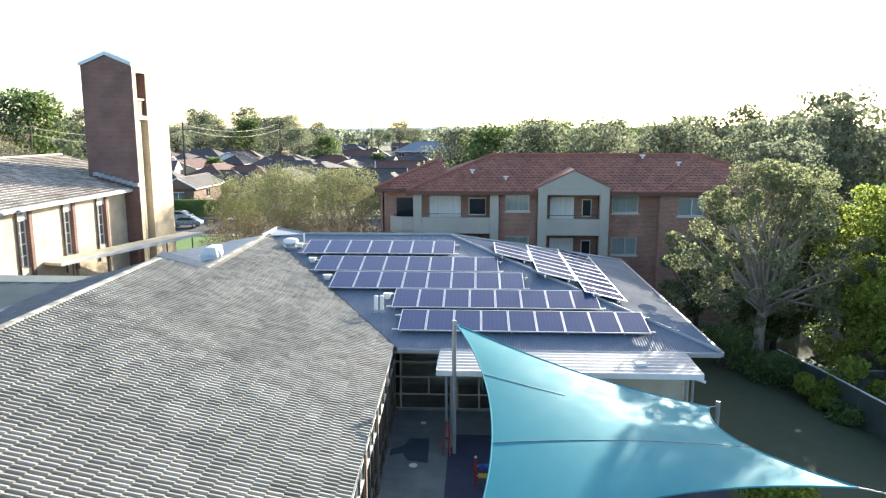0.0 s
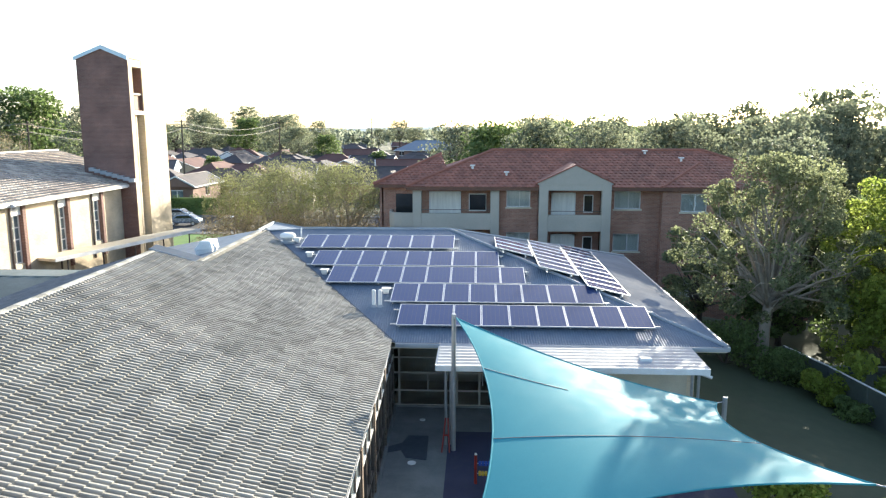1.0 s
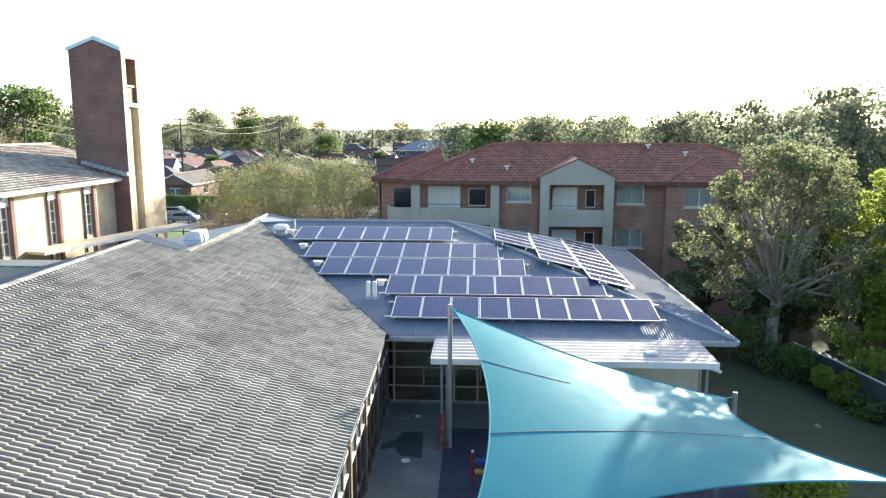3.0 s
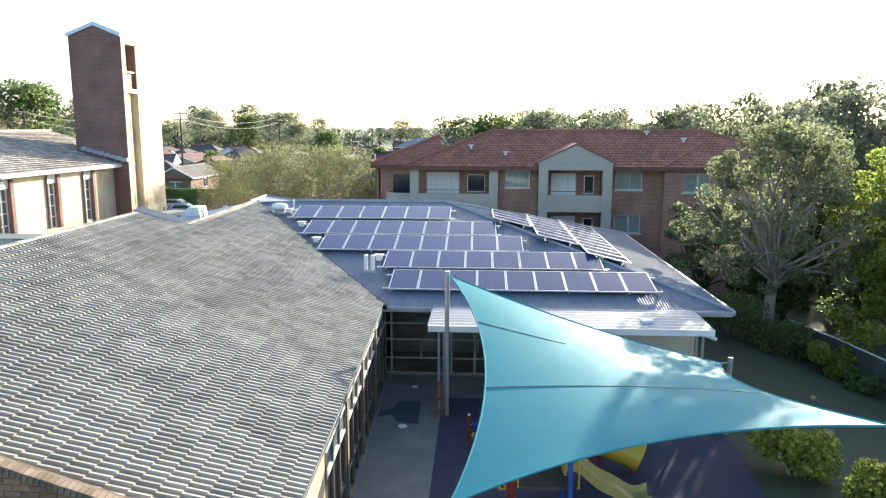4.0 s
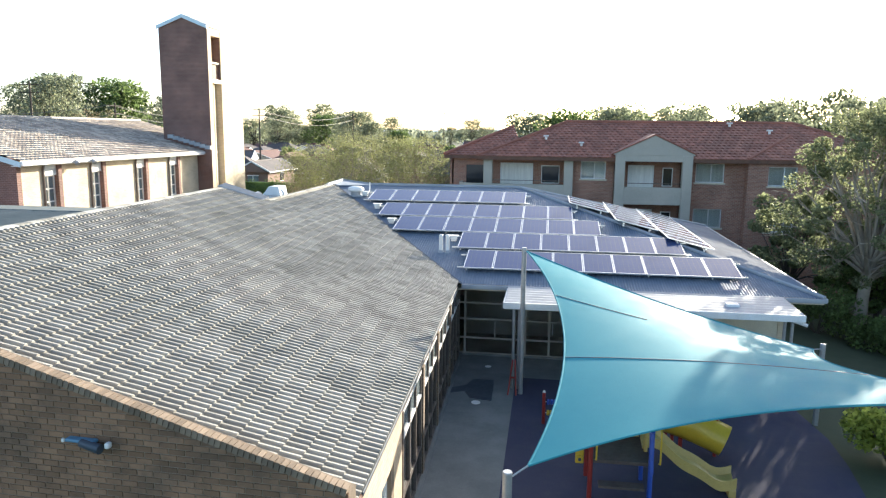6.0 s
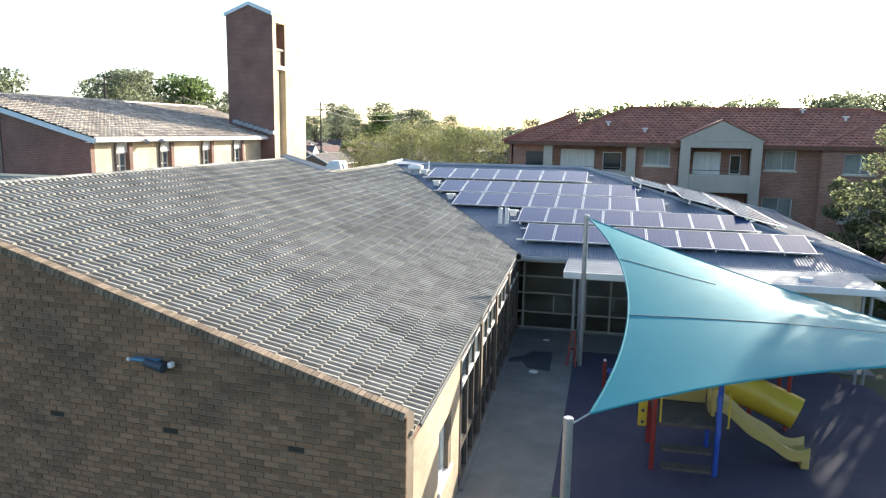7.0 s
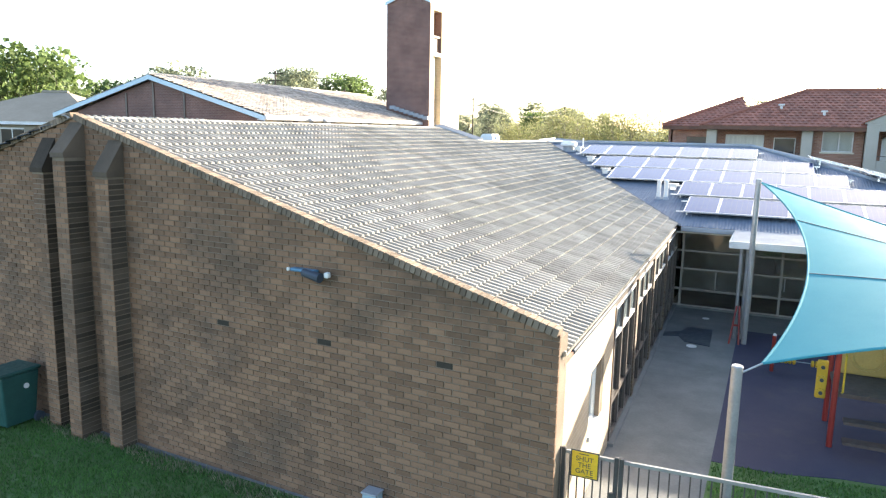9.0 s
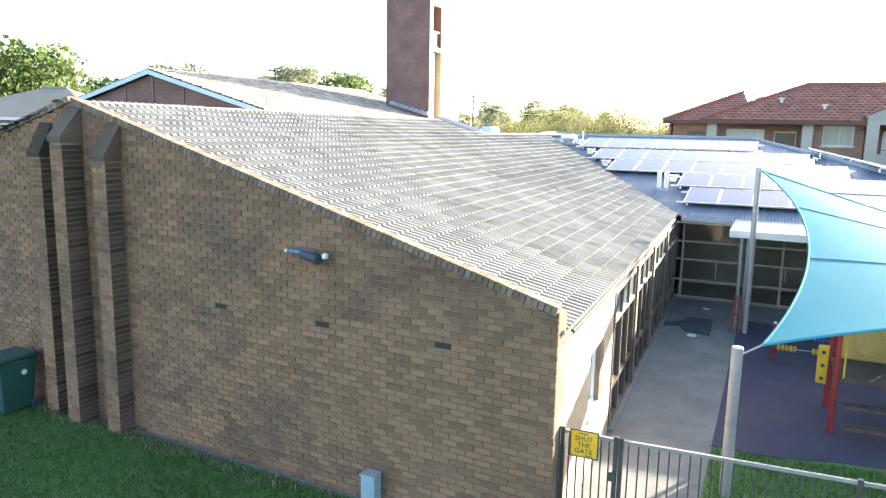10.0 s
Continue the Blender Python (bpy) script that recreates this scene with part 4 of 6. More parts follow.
PITCH = 1.0
ROWS_S = [(24.56, -2.70, 9), (26.43, -3.14, 8), (28.16, -5.92, 8), (29.93, -6.92, 8), (31.95, -7.90, 7)]
LIFT = 0.13
for y0, x0, count in ROWS_S:
    for i in range(count):
        put_panel(pose(x0 + 0.5 + PITCH * i, y0, steel_z(y0) + LIFT, SOUTH_TILT, 0, 0))
    for f in (0.12, 0.80):
        ya = y0 + PL * CM * f
        rail = thing("mounting_rail", "aluminium mounting rail under a row of solar panels", "rail", (x0, ya, steel_z(ya) + 0.02), "panel rails")
        za = steel_z(ya)
        part("bar", Geo().box(x0 - 0.22, x0 + PITCH * count + 0.2, ya - 0.02, ya + 0.02, za + LIFT - 0.055, za + LIFT - 0.012), ALU, rail)
        for k in range(int(count / 2) + 1):
            bx = x0 + 0.1 + k * 2.0
            part("foot", Geo().box(bx - 0.02, bx + 0.02, ya - 0.03, ya + 0.03, za, za + LIFT - 0.055), ALU, rail)

# east slope: three bands that step along the hip
BANDS = [(2.60, 31.6, 3), (4.32, 29.4, 7), (6.04, 27.6, 10)]
EM = Matrix.Rotation(math.atan(ES), 4, "Y")
for xl, y0, count in BANDS:
    for i in range(count):
        base = Vector((xl, y0 + 0.5 + PITCH * i, EAVE_Z + ES * (SE_X - xl) + 0.18))
        put_panel(Matrix.Translation(base) @ EM @ Matrix.Rotation(radians(90), 4, "Z"))
    for f in (0.2, 0.8):
        xa = xl - PL * CE * f
        za = EAVE_Z + ES * (SE_X - xa)
        rail = thing("mounting_rail", "aluminium mounting rail under a band of solar panels", "rail", (xa, y0, za), "panel rails")
        part("bar", Geo().box(xa - 0.02, xa + 0.02, y0 - 0.2, y0 + PITCH * count + 0.1, za + 0.12, za + 0.165), ALU, rail)
        for k in range(int(count / 2) + 1):
            part("foot", Geo().box(xa - 0.03, xa + 0.03, y0 + 0.1 + 2 * k, y0 + 0.14 + 2 * k, za, za + 0.12), ALU, rail)

# ---- small things on the roofs ----
for k in (0, 1):
    tubes = thing("roof_pipe", "upright white vent pipe on the steel roof", "pipe", (-3.75 + 0.22 * k, 26.4, steel_z(26.4)), "twin roof tubes")
    x = -3.72 + 0.24 * k
    part("tube", Geo().tube([(x, 26.35, steel_z(26.35) - 0.05), (x, 26.35, steel_z(26.35) + 0.60)], 0.07, 12), WHITE, tubes)
    part("cap", Geo().tube([(x, 26.35, steel_z(26.35) + 0.60), (x, 26.35, steel_z(26.35) + 0.64)], [0.085, 0.05], 12), WHITE, tubes)
    part("collar", Geo().tube([(x, 26.35, steel_z(26.35) - 0.04), (x, 26.35, steel_z(26.35) + 0.07)], [0.14, 0.08], 12), FLASHING, tubes)


def isolator(x, y):
    ob = thing("isolator_box", "small white switch box beside the panels", "switch box", (x, y, steel_z(y)), "switch boxes")
    z = steel_z(y)
    part("case", Geo().box(x - 0.12, x + 0.12, y - 0.1, y + 0.1, z + 0.08, z + 0.2), WHITE, ob, bevel=0.01)
    part("hood", Geo().box(x - 0.17, x + 0.17, y - 0.14, y + 0.14, z + 0.2, z + 0.225), WHITE, ob)
    part("stand", Geo().box(x - 0.1, x + 0.1, y - 0.06, y + 0.06, z, z + 0.08), ALU, ob)


for x, y in ((-3.4, 27.5), (-6.2, 29.3), (-7.25, 31.2), (-8.25, 33.0)):
    isolator(x, y)


def roof_vent(x, y, z):
    ob = thing("roof_ventilator", "white round ventilator on the steel roof", "ventilator", (x, y, z))
    part("throat", Geo().tube([(x, y, z - 0.05), (x, y, z + 0.2)], 0.24, 16), FLASHING, ob)
    part("cap", Geo().tube([(x, y, z + 0.2), (x, y, z + 0.26), (x, y, z + 0.36), (x, y, z + 0.42)], [0.34, 0.37, 0.34, 0.2], 20), WHITE, ob, "white moulded cap")
    part("flange", Geo().box(x - 0.4, x + 0.4, y - 0.4, y + 0.4, z - 0.06, z + 0.03), FLASHING, ob)


roof_vent(-8.72, 33.1, steel_z(33.1))
ob = thing("vent_pipe", "slim white vent pipe by the ridge", "pipe", (-8.3, 33.8, steel_z(33.8)))
part("tube", Geo().tube([(-8.25, 33.8, steel_z(33.8)), (-8.25, 33.8, steel_z(33.8) + 0.42)], 0.035, 8), WHITE, ob)
ob = thing("exhaust_cowl", "white exhaust fan cowl behind the ridge", "ventilator", (-11.1, 29.2, 4.8))
part("base", Geo().box(-11.45, -10.75, 28.85, 29.55, 4.45, 4.95), WHITE, ob, bevel=0.02)
part("hood", Geo().prism([(-11.5, 28.8, 4.95), (-10.7, 28.8, 4.95), (-10.78, 28.8, 5.33), (-11.2, 28.8, 5.33)], (0, 0.8, 0)), WHITE, ob, bevel=0.03)
part("hose", Geo().tube([(-10.72, 28.8, 4.72), (-10.55, 28.62, 4.86), (-10.5, 28.6, 5.1), (-10.62, 28.7, 5.22)], 0.05, 8), WHITE, ob, "pale curved hose")
part("louvre", Geo().box(-10.74, -10.68, 28.9, 29.5, 4.6, 4.9), FLASHING, ob)

# ---- awning over the glazed wall ----
ob = thing("entry_awning", "flat pale steel awning on posts over the glazed wall", "awning", (3, 22.6, 0))
part("roof_sheet", corrugated((-1.1, 21.5, 2.70), (0, 1, 0.03), (1, 0, 0), 0, 2.25, lambda t: (0, 8.3), pitch=0.28, amp=0.012), FLASHING, ob, "pale ribbed awning roof")
part("front_beam", Geo().box(-1.12, 7.2, 21.46, 21.54, 2.52, 2.71), WHITE, ob, bevel=0.01)
part("end_beam", Geo().box(-1.14, -1.06, 21.54, 23.7, 2.52, 2.69), WHITE, ob)
part("end_beam", Geo().box(7.14, 7.22, 21.54, 23.7, 2.52, 2.69), WHITE, ob)
part("underside", Geo().box(-1.06, 7.14, 21.54, 23.7, 2.55, 2.6), CREAM, ob)
for px, py in ((-0.82, 21.75), (-0.66, 21.75), (3.3, 21.8), (6.75, 21.75), (6.95, 21.75)):
    part("post", Geo().tube([(px, py, 0), (px, py, 2.55)], 0.045, 10), GALV, ob)
part("downpipe_elbow", Geo().tube([(6.95, 21.7, 2.5), (7.3, 21.6, 2.4)], 0.05, 8), WHITE, ob)
ob = thing("roof_hatch", "small white fitting on the awning", "vent", (5.4, 22.2, 2.7))
part("body", Geo().box(5.25, 5.6, 22.1, 22.35, 2.7, 2.8), WHITE, ob, bevel=0.01)

# ---- glazed walls ----


def glazing(owner, x0, x1, y, z_rows, posts, material=FRAME):
    """A framed glass wall along x."""
    for z in z_rows:
        part("transom", Geo().box(x0, x1, y - 0.03, y + 0.03, z - 0.03, z + 0.03), material, owner)
    for p in posts:
        part("mullion", Geo().box(p - 0.035, p + 0.035, y - 0.04, y + 0.04, 0.05, 2.58), material, owner)
    for i in range(len(posts) - 1):
        for j in range(len(z_rows) - 1):
            part("pane", Geo().box(posts[i] + 0.035, posts[i + 1] - 0.035, y - 0.004, y + 0.004, z_rows[j] + 0.03, z_rows[j + 1] - 0.03), GLASS, owner)


ob = thing("glazed_wall", "glazed wall with bronze frames under the deep eave", "window wall", (1, 24.85, 0), kind="structure")
TAUPE = surface("taupe_frame", (0.36, 0.33, 0.29), (0.30, 0.27, 0.24), rough=0.5, metal=0.2, scale=2, bump=0.03)
glazing(ob, -2.96, 4.6, 24.82, (0.08, 0.62, 1.28, 1.85, 2.55), (-2.90, -2.62, -0.55, 0.25, 1.35, 2.45, 3.5, 4.57), TAUPE)
part("sill", Geo().box(-2.86, 4.6, 24.74, 24.9, 0.0, 0.06), CONCRETE, ob)
part("door_handle", Geo().tube([(0.36, 24.75, 0.85), (0.36, 24.75, 1.25)], 0.018, 8), ALU, ob)
part("mullion", Geo().box(-1.62, -1.57, 24.79, 24.85, 0.62, 1.28), TAUPE, ob)

bays = ob = thing("window_bays", "row of tall windows between brick piers under the eave", "window wall", (WX, 19, 0), kind="structure")
PIERS = (13.3, 15.95, 18.6, 21.5)
for k, py in enumerate(PIERS):
    if k:
        part("brick_pier", Geo().box(WX - 0.2, WX + 0.04, py - 0.11, py + 0.11, 0, 2.55), HALL_BRICK, ob, "brown brick pier")
    if k < len(PIERS):
        y0, y1 = py + 0.17, (PIERS[k + 1] - 0.17 if k + 1 < len(PIERS) else 24.75)
        n = 3
        for i in range(n + 1):
            yy = y0 + (y1 - y0) * i / n
            part("mullion", Geo().box(WX - 0.09, WX + 0.01, yy - 0.035, yy + 0.035, 0.07, 2.5), FRAME, ob)
        for z in (0.10, 0.75, 1.95, 2.48):
            part("transom", Geo().box(WX - 0.085, WX + 0.005, y0, y1, z - 0.03, z + 0.03), FRAME if z < 1.9 else WHITE, ob)
        for i in range(n):
            ya, yb = y0 + (y1 - y0) * i / n + 0.035, y0 + (y1 - y0) * (i + 1) / n - 0.035
            part("pane", Geo().box(WX - 0.045, WX - 0.037, ya, yb, 0.13, 1.92), GLASS, ob)
            part("top_panel", Geo().box(WX - 0.05, WX - 0.03, ya, yb, 1.98, 2.45), PALE_GLASS, ob, "top light with pale reflections")
side_window = ob = thing("side_window", "white framed sash window in the sunlit side wall", "window", (WX, 12.1, 0.85), kind="structure")
part("glass", Geo().box(WX - 0.15, WX - 0.14, 11.48, 12.55, 0.95, 1.95), CURTAIN, ob, "pane with a pale curtain behind")
part("brick_reveal", Geo().box(WX - 0.13, WX - 0.004, 12.32, 12.547, 0.957, 1.947), COPING, ob, "brown brick reveal")
for y0, y1, z0, z1 in ((11.48, 11.54, 0.95, 1.95), (12.26, 12.32, 0.95, 1.95), (11.72, 11.77, 1.01, 1.89), (11.54, 12.26, 0.95, 1.01), (11.54, 12.26, 1.89, 1.95)):
    part("frame", Geo().box(WX - 0.13, WX - 0.08, y0, y1, z0, z1), WHITE, ob)
part("sill", Geo().box(WX - 0.12, WX + 0.04, 11.45, 12.58, 0.88, 0.957), WHITE, ob, "pale painted sill", bevel=0.01)

# ---- shade sail ----
SAIL = surface("teal_sail_cloth", (0.075, 0.365, 0.43), (0.066, 0.34, 0.41), rough=0.6, scale=0.5, fine=60, bump=0.08, spec=0.055)
nt = SAIL.node_tree
tr, ms = nt.nodes.new("ShaderNodeBsdfTranslucent"), nt.nodes.new("ShaderNodeMixShader")
ms.inputs[0].default_value = 0.25
nt.links.new(nt.nodes["Principled BSDF"].inputs["Base Color"].links[0].from_socket, tr.inputs[0])
nt.links.new(nt.nodes["Principled BSDF"].outputs[0], ms.inputs[1])
nt.links.new(tr.outputs[0], ms.inputs[2])
nt.links.new(ms.outputs[0], nt.nodes["Material Output"].inputs[0])
S1, S2, S3, S4 = Vector((-0.48, 21.15, 4.30)), Vector((-0.12, 12.15, 2.27)), Vector((7.05, 20.35, 2.10)), Vector((7.45, 13.05, 3.45))
sail = thing("shade_sail", "teal shade sail stretched over the playground, dappled with tree shade", "shade sail", (3.5, 17, 0))


def sail_point(a, b):
    """a runs from S1 to S2 and from S3 to S4, b from the S1-S2 side to the S3-S4 side; the edges are hollow."""
    p = S1.lerp(S2, a).lerp(S3.lerp(S4, a), b)
    mid = S1.lerp(S2, 0.5).lerp(S3.lerp(S4, 0.5), 0.5)
    ha, hb = 4 * a * (1 - a), 4 * b * (1 - b)
    pull = Vector((0, 0, 0))
    pull += Vector((0.80, 0, 0)) * ha * (1 - b) ** 1.5
    pull += Vector((-0.85, 0, 0)) * ha * b ** 1.5
    pull += Vector((0, -0.85, 0)) * hb * (1 - a) ** 1.5
    pull += Vector((0, 0.95, 0)) * hb * a ** 1.5
    return p + pull


N = 36
g = Geo()
for i in range(N + 1):
    for j in range(N + 1):
        g.v.append(tuple(sail_point(i / N, j / N)))
g.f = [(i * (N + 1) + j, (i + 1) * (N + 1) + j, (i + 1) * (N + 1) + j + 1, i * (N + 1) + j + 1) for i in range(N) for j in range(N)]
part("cloth", g, SAIL, sail, "teal knitted cloth", smooth=True)
for a in (0.30, 0.62):
    part("seam", Geo().tube([sail_point(a, j / 20) + Vector((0, 0, 0.006)) for j in range(21 if a > 0.5 else 8)], 0.008, 4), DARK_TRIM, sail)
for pts in ([sail_point(i / N, 0) for i in range(N + 1)], [sail_point(i / N, 1) for i in range(N + 1)], [sail_point(0, i / N) for i in range(N + 1)], [sail_point(1, i / N) for i in range(N + 1)]):
    part("hem", Geo().tube(pts, 0.022, 6), SAIL, sail)
POLES = [((-0.56, 21.32), 4.36, S1, 0.07), ((-0.44, 11.92), 2.24, S2, 0.08), ((7.33, 20.5), 2.2, S3, 0.07), ((7.9, 12.75), 3.6, S4, 0.1)]
for (px, py), h, s, r in POLES:
    ob = thing("sail_post", "round galvanised steel post holding the shade sail", "post", (px, py, 0), "shade sail posts")
    part("shaft", Geo().tube([(px, py, -0.1), (px, py, h)], r, 20), GALV, ob)
    part("cap", Geo().tube([(px, py, h), (px, py, h + 0.02)], [r * 1.02, r * 0.9], 20), GALV, ob)
    end = Vector((px, py, h - 0.12)) + (s - Vector((px, py, h - 0.12))).normalized() * r
    part("shackle", Geo().tube([end, s], 0.015, 6), ALU, ob, "steel shackle and turnbuckle")

# ---- playground ----
RED = surface("red_plastic", (0.30, 0.035, 0.028), (0.25, 0.03, 0.024), rough=0.4, scale=2, bump=0.02)
BLUE = surface("blue_plastic", (0.03, 0.09, 0.42), (0.025, 0.075, 0.36), rough=0.4, scale=2, bump=0.02)
YELLOW = surface("yellow_plastic", (0.62, 0.42, 0.04), (0.55, 0.36, 0.035), rough=0.4, scale=2, bump=0.02)
SAND = surface("sand_plastic", (0.50, 0.36, 0.12), (0.43, 0.31, 0.10), rough=0.35, scale=2, bump=0.02)
DECK = surface("brown_deck", (0.10, 0.075, 0.065), (0.075, 0.055, 0.05), rough=0.8, scale=3, bump=0.2)
play = thing("playground_tower", "play tower with red and blue posts, yellow panels and a deck", "playground", (1.9, 16.6, 0))
for px, py, m, h in ((1.10, 15.2, RED, 1.9), (2.30, 15.2, BLUE, 2.0), (1.10, 16.5, RED, 2.0), (2.30, 16.5, BLUE, 2.0)):
    part("post", Geo().tube([(px, py, 0), (px, py, h)], 0.05, 12), m, play)
    part("post_cap", Geo().tube([(px, py, h), (px, py, h + 0.05)], [0.06, 0.03], 12), m, play)
part("deck", Geo().box(1.1, 2.3, 15.2, 16.5, 0.95, 1.03), DECK, play, bevel=0.01)
for z in (0.3, 0.6):
    part("step", Geo().box(1.25, 2.15, 15.0 - (0.9 - z) * 0.6, 15.25 - (0.9 - z) * 0.6, z, z + 0.05), DECK, play)
part("brace", Geo().tube([(2.28, 15.15, 1.7), (2.28, 15.0, 0.9)], 0.05, 10), BLUE, play, "blue slanting rail")
panel_y = part("wheel_panel", Geo().box(0.80, 0.98, 15.42, 15.47, 0.80, 1.52), YELLOW, play, "yellow play panel with round holes", bevel=0.03)
for z in (0.92, 1.16, 1.40):
    part("wheel", Geo().tube([(0.89, 15.37, z), (0.89, 15.42, z)], 0.075, 14), YELLOW, panel_y)
    part("hub", Geo().tube([(0.89, 15.355, z), (0.89, 15.37, z)], 0.035, 12), DARK_TRIM, panel_y)
rail = part("hand_loop", Geo().tube([(2.45, 15.15, 1.05), (2.45, 15.02, 1.1), (2.45, 15.02, 1.75), (2.45, 15.15, 1.8)], 0.018, 8), YELLOW, play, "yellow hand loop")
rail = part("hand_loop", Geo().tube([(1.2, 15.15, 1.05), (1.2, 15.02, 1.1), (1.2, 15.02, 1.75), (1.2, 15.15, 1.8)], 0.018, 8), YELLOW, play)
tp = part("tunnel_panel", Geo().box(1.18, 2.22, 16.44, 16.52, 1.03, 1.80), SAND, play, "sand-coloured wall panel", bevel=0.03)
part("ring", Geo().tube([(1.7 + 0.27 * math.cos(w), 16.43, 1.42 + 0.27 * math.sin(w)) for w in [2 * math.pi * i / 20 for i in range(21)]], 0.03, 6, caps=False), SAND, tp)

slide = thing("slide", "curved sand-yellow plastic slide ending on the soft-fall", "slide", (3.4, 16.2, 0))
path = []
for i in range(19):
    t = i / 18
    x = 2.20 + 2.0 * t
    y = 15.95 - 0.05 * math.sin(t * math.pi) + 0.3 * t
    z = 1.12 - 0.88 * (smooth_step(0.05, 0.85, t)) + 0.05 * math.sin(t * math.pi * 4)
    path.append(Vector((x, y, z)))
g, prof = Geo(), [(-0.33, 0.02), (-0.33, 0.24), (-0.29, 0.25), (-0.25, 0.10), (-0.1, 0.03), (0.1, 0.03), (0.25, 0.10), (0.29, 0.25), (0.33, 0.24), (0.33, 0.02), (0.15, -0.04), (-0.15, -0.04)]
for p in path:
    for a, b in prof:
        g.v.append((p.x + 0.05 * a, p.y + a, p.z + b))
k = len(prof)
for i in range(len(path) - 1):
    for q in range(k):
        g.f.append((i * k + q, i * k + (q + 1) % k, (i + 1) * k + (q + 1) % k, (i + 1) * k + q))
g.f += [tuple(range(k)), tuple(range((len(path) - 1) * k, len(path) * k))[::-1]]
part("chute", g, SAND, slide, "moulded plastic chute", smooth=False)
part("end_foot", Geo().box(4.05, 4.21, 15.98, 16.5, 0, 0.2), SAND, slide, bevel=0.03)
part("entry_hood", Geo().tube([(2.24, 15.6, 1.1), (2.24, 15.6, 1.75), (2.24, 15.9, 1.95), (2.24, 16.2, 1.75), (2.24, 16.2, 1.1)], 0.04, 8), SAND, slide)
tube_slide = thing("tunnel_slide", "yellow tunnel slide beside the play tower", "slide", (3.6, 17.6, 0))
pts = [(2.4 + 2.0 * t, 17.7 + 0.35 * math.sin(t * 2.5), 1.2 - 0.75 * t) for t in [i / 10 for i in range(11)]]
part("tube", Geo().tube(pts, 0.38, 16, caps=False), YELLOW, tube_slide, "yellow moulded tube", smooth=True)
part("support", Geo().tube([(3.4, 18.0, 0), (3.4, 18.0, 0.6)], 0.05, 8), RED, tube_slide)
ob = thing("play_roof", "small yellow pyramid roof of the playground", "playground", (3.7, 18.4, 0))
part("roof", Geo().add([(3.1, 17.9, 1.55), (4.3, 17.9, 1.55), (4.3, 19.0, 1.55), (3.1, 19.0, 1.55), (3.7, 18.45, 1.95)], [(0, 1, 4), (1, 2, 4), (2, 3, 4), (3, 0, 4), (3, 2, 1, 0)]), YELLOW, ob)
for px, py in ((3.2, 18.0), (4.2, 18.0), (3.2, 18.9), (4.2, 18.9)):
    part("post", Geo().tube([(px, py, 0), (px, py, 1.56)], 0.045, 8), RED, ob)

beads = thing("counting_frame", "play counting frame with red posts and blue and yellow beads", "play frame", (0.7, 19.25, 0))
for px in (0.13, 1.3):
    part("post", Geo().tube([(px, 19.25, 0), (px, 19.25, 0.88)], 0.045, 10), RED, beads)
    part("cap", Geo().tube([(px, 19.25, 0.88), (px, 19.25, 0.93)], [0.045, 0.02], 10), WHITE, beads)
for z, m in ((0.62, BLUE), (0.32, YELLOW)):
    part("rod", Geo().tube([(0.13, 19.25, z), (1.3, 19.25, z)], 0.012, 6), ALU, beads)
    for k in range(8):
        bx = 0.21 + 0.085 * k + (0.30 if k > 4 else 0)
        part("bead", Geo().tube([(bx, 19.25, z), (bx + 0.015, 19.25, z), (bx + 0.06, 19.25, z), (bx + 0.075, 19.25, z)], [0.05, 0.075, 0.075, 0.05], 10), m, beads)

# ---- things on the paving ----
# irregular dark patch, a thin sheet on the path
g = Geo()
outline = [(-1.35, 20.6), (-2.0, 20.75), (-2.2, 21.25), (-2.75, 21.0), (-2.85, 21.3), (-2.2, 21.75), (-2.05, 22.3), (-1.4, 22.3)]
g.prism([(x, y, 0.01) for x, y in outline[::-1]], (0, 0, 0.02))
tagged(part("rubber_mat", g, DARK_TRIM), "irregular dark patch on the path", "mat")
ob = thing("drain_cover", "round pale drain cover set in the path", "drain cover", (-1.78, 20.4, 0.01))
part("lid", Geo().tube([(-1.78, 20.4, 0.005), (-1.78, 20.4, 0.03)], 0.13, 18), WHITE, ob)
ob = thing("drain_cover", "round pale drain cover set in the path", "drain cover", (-1.7, 23.6, 0.01))
part("lid", Geo().tube([(-1.7, 23.6, 0.005), (-1.7, 23.6, 0.025)], 0.1, 18), WHITE, ob)
ob = thing("folded_easel", "folded red-brown timber easel leaning on the post", "easel", (-0.75, 21.4, 0))
for dx in (-0.12, 0.12):
    part("leg", Geo().tube([(-0.8 + dx, 21.15, 0), (-0.78 + dx * 0.3, 21.6, 0.95)], 0.025, 6), RED, ob)
part("crossbar", Geo().box(-0.88, -0.7, 21.36, 21.4, 0.45, 0.5), RED, ob)

# ---- fence and gate ----
BLACK = surface("charcoal_steel", (0.10, 0.095, 0.09), (0.075, 0.07, 0.068), rough=0.5, metal=0.4, scale=3, bump=0.03)
GRAIL = surface("worn_grey_rail", (0.34, 0.33, 0.31), (0.24, 0.23, 0.22), rough=0.55, metal=0.3, scale=3, bump=0.04)
SIGN = surface("yellow_sign", (0.85, 0.50, 0.03), (0.78, 0.45, 0.03), rough=0.5, scale=2, bump=0.02)
FENCE_Z = 1.58


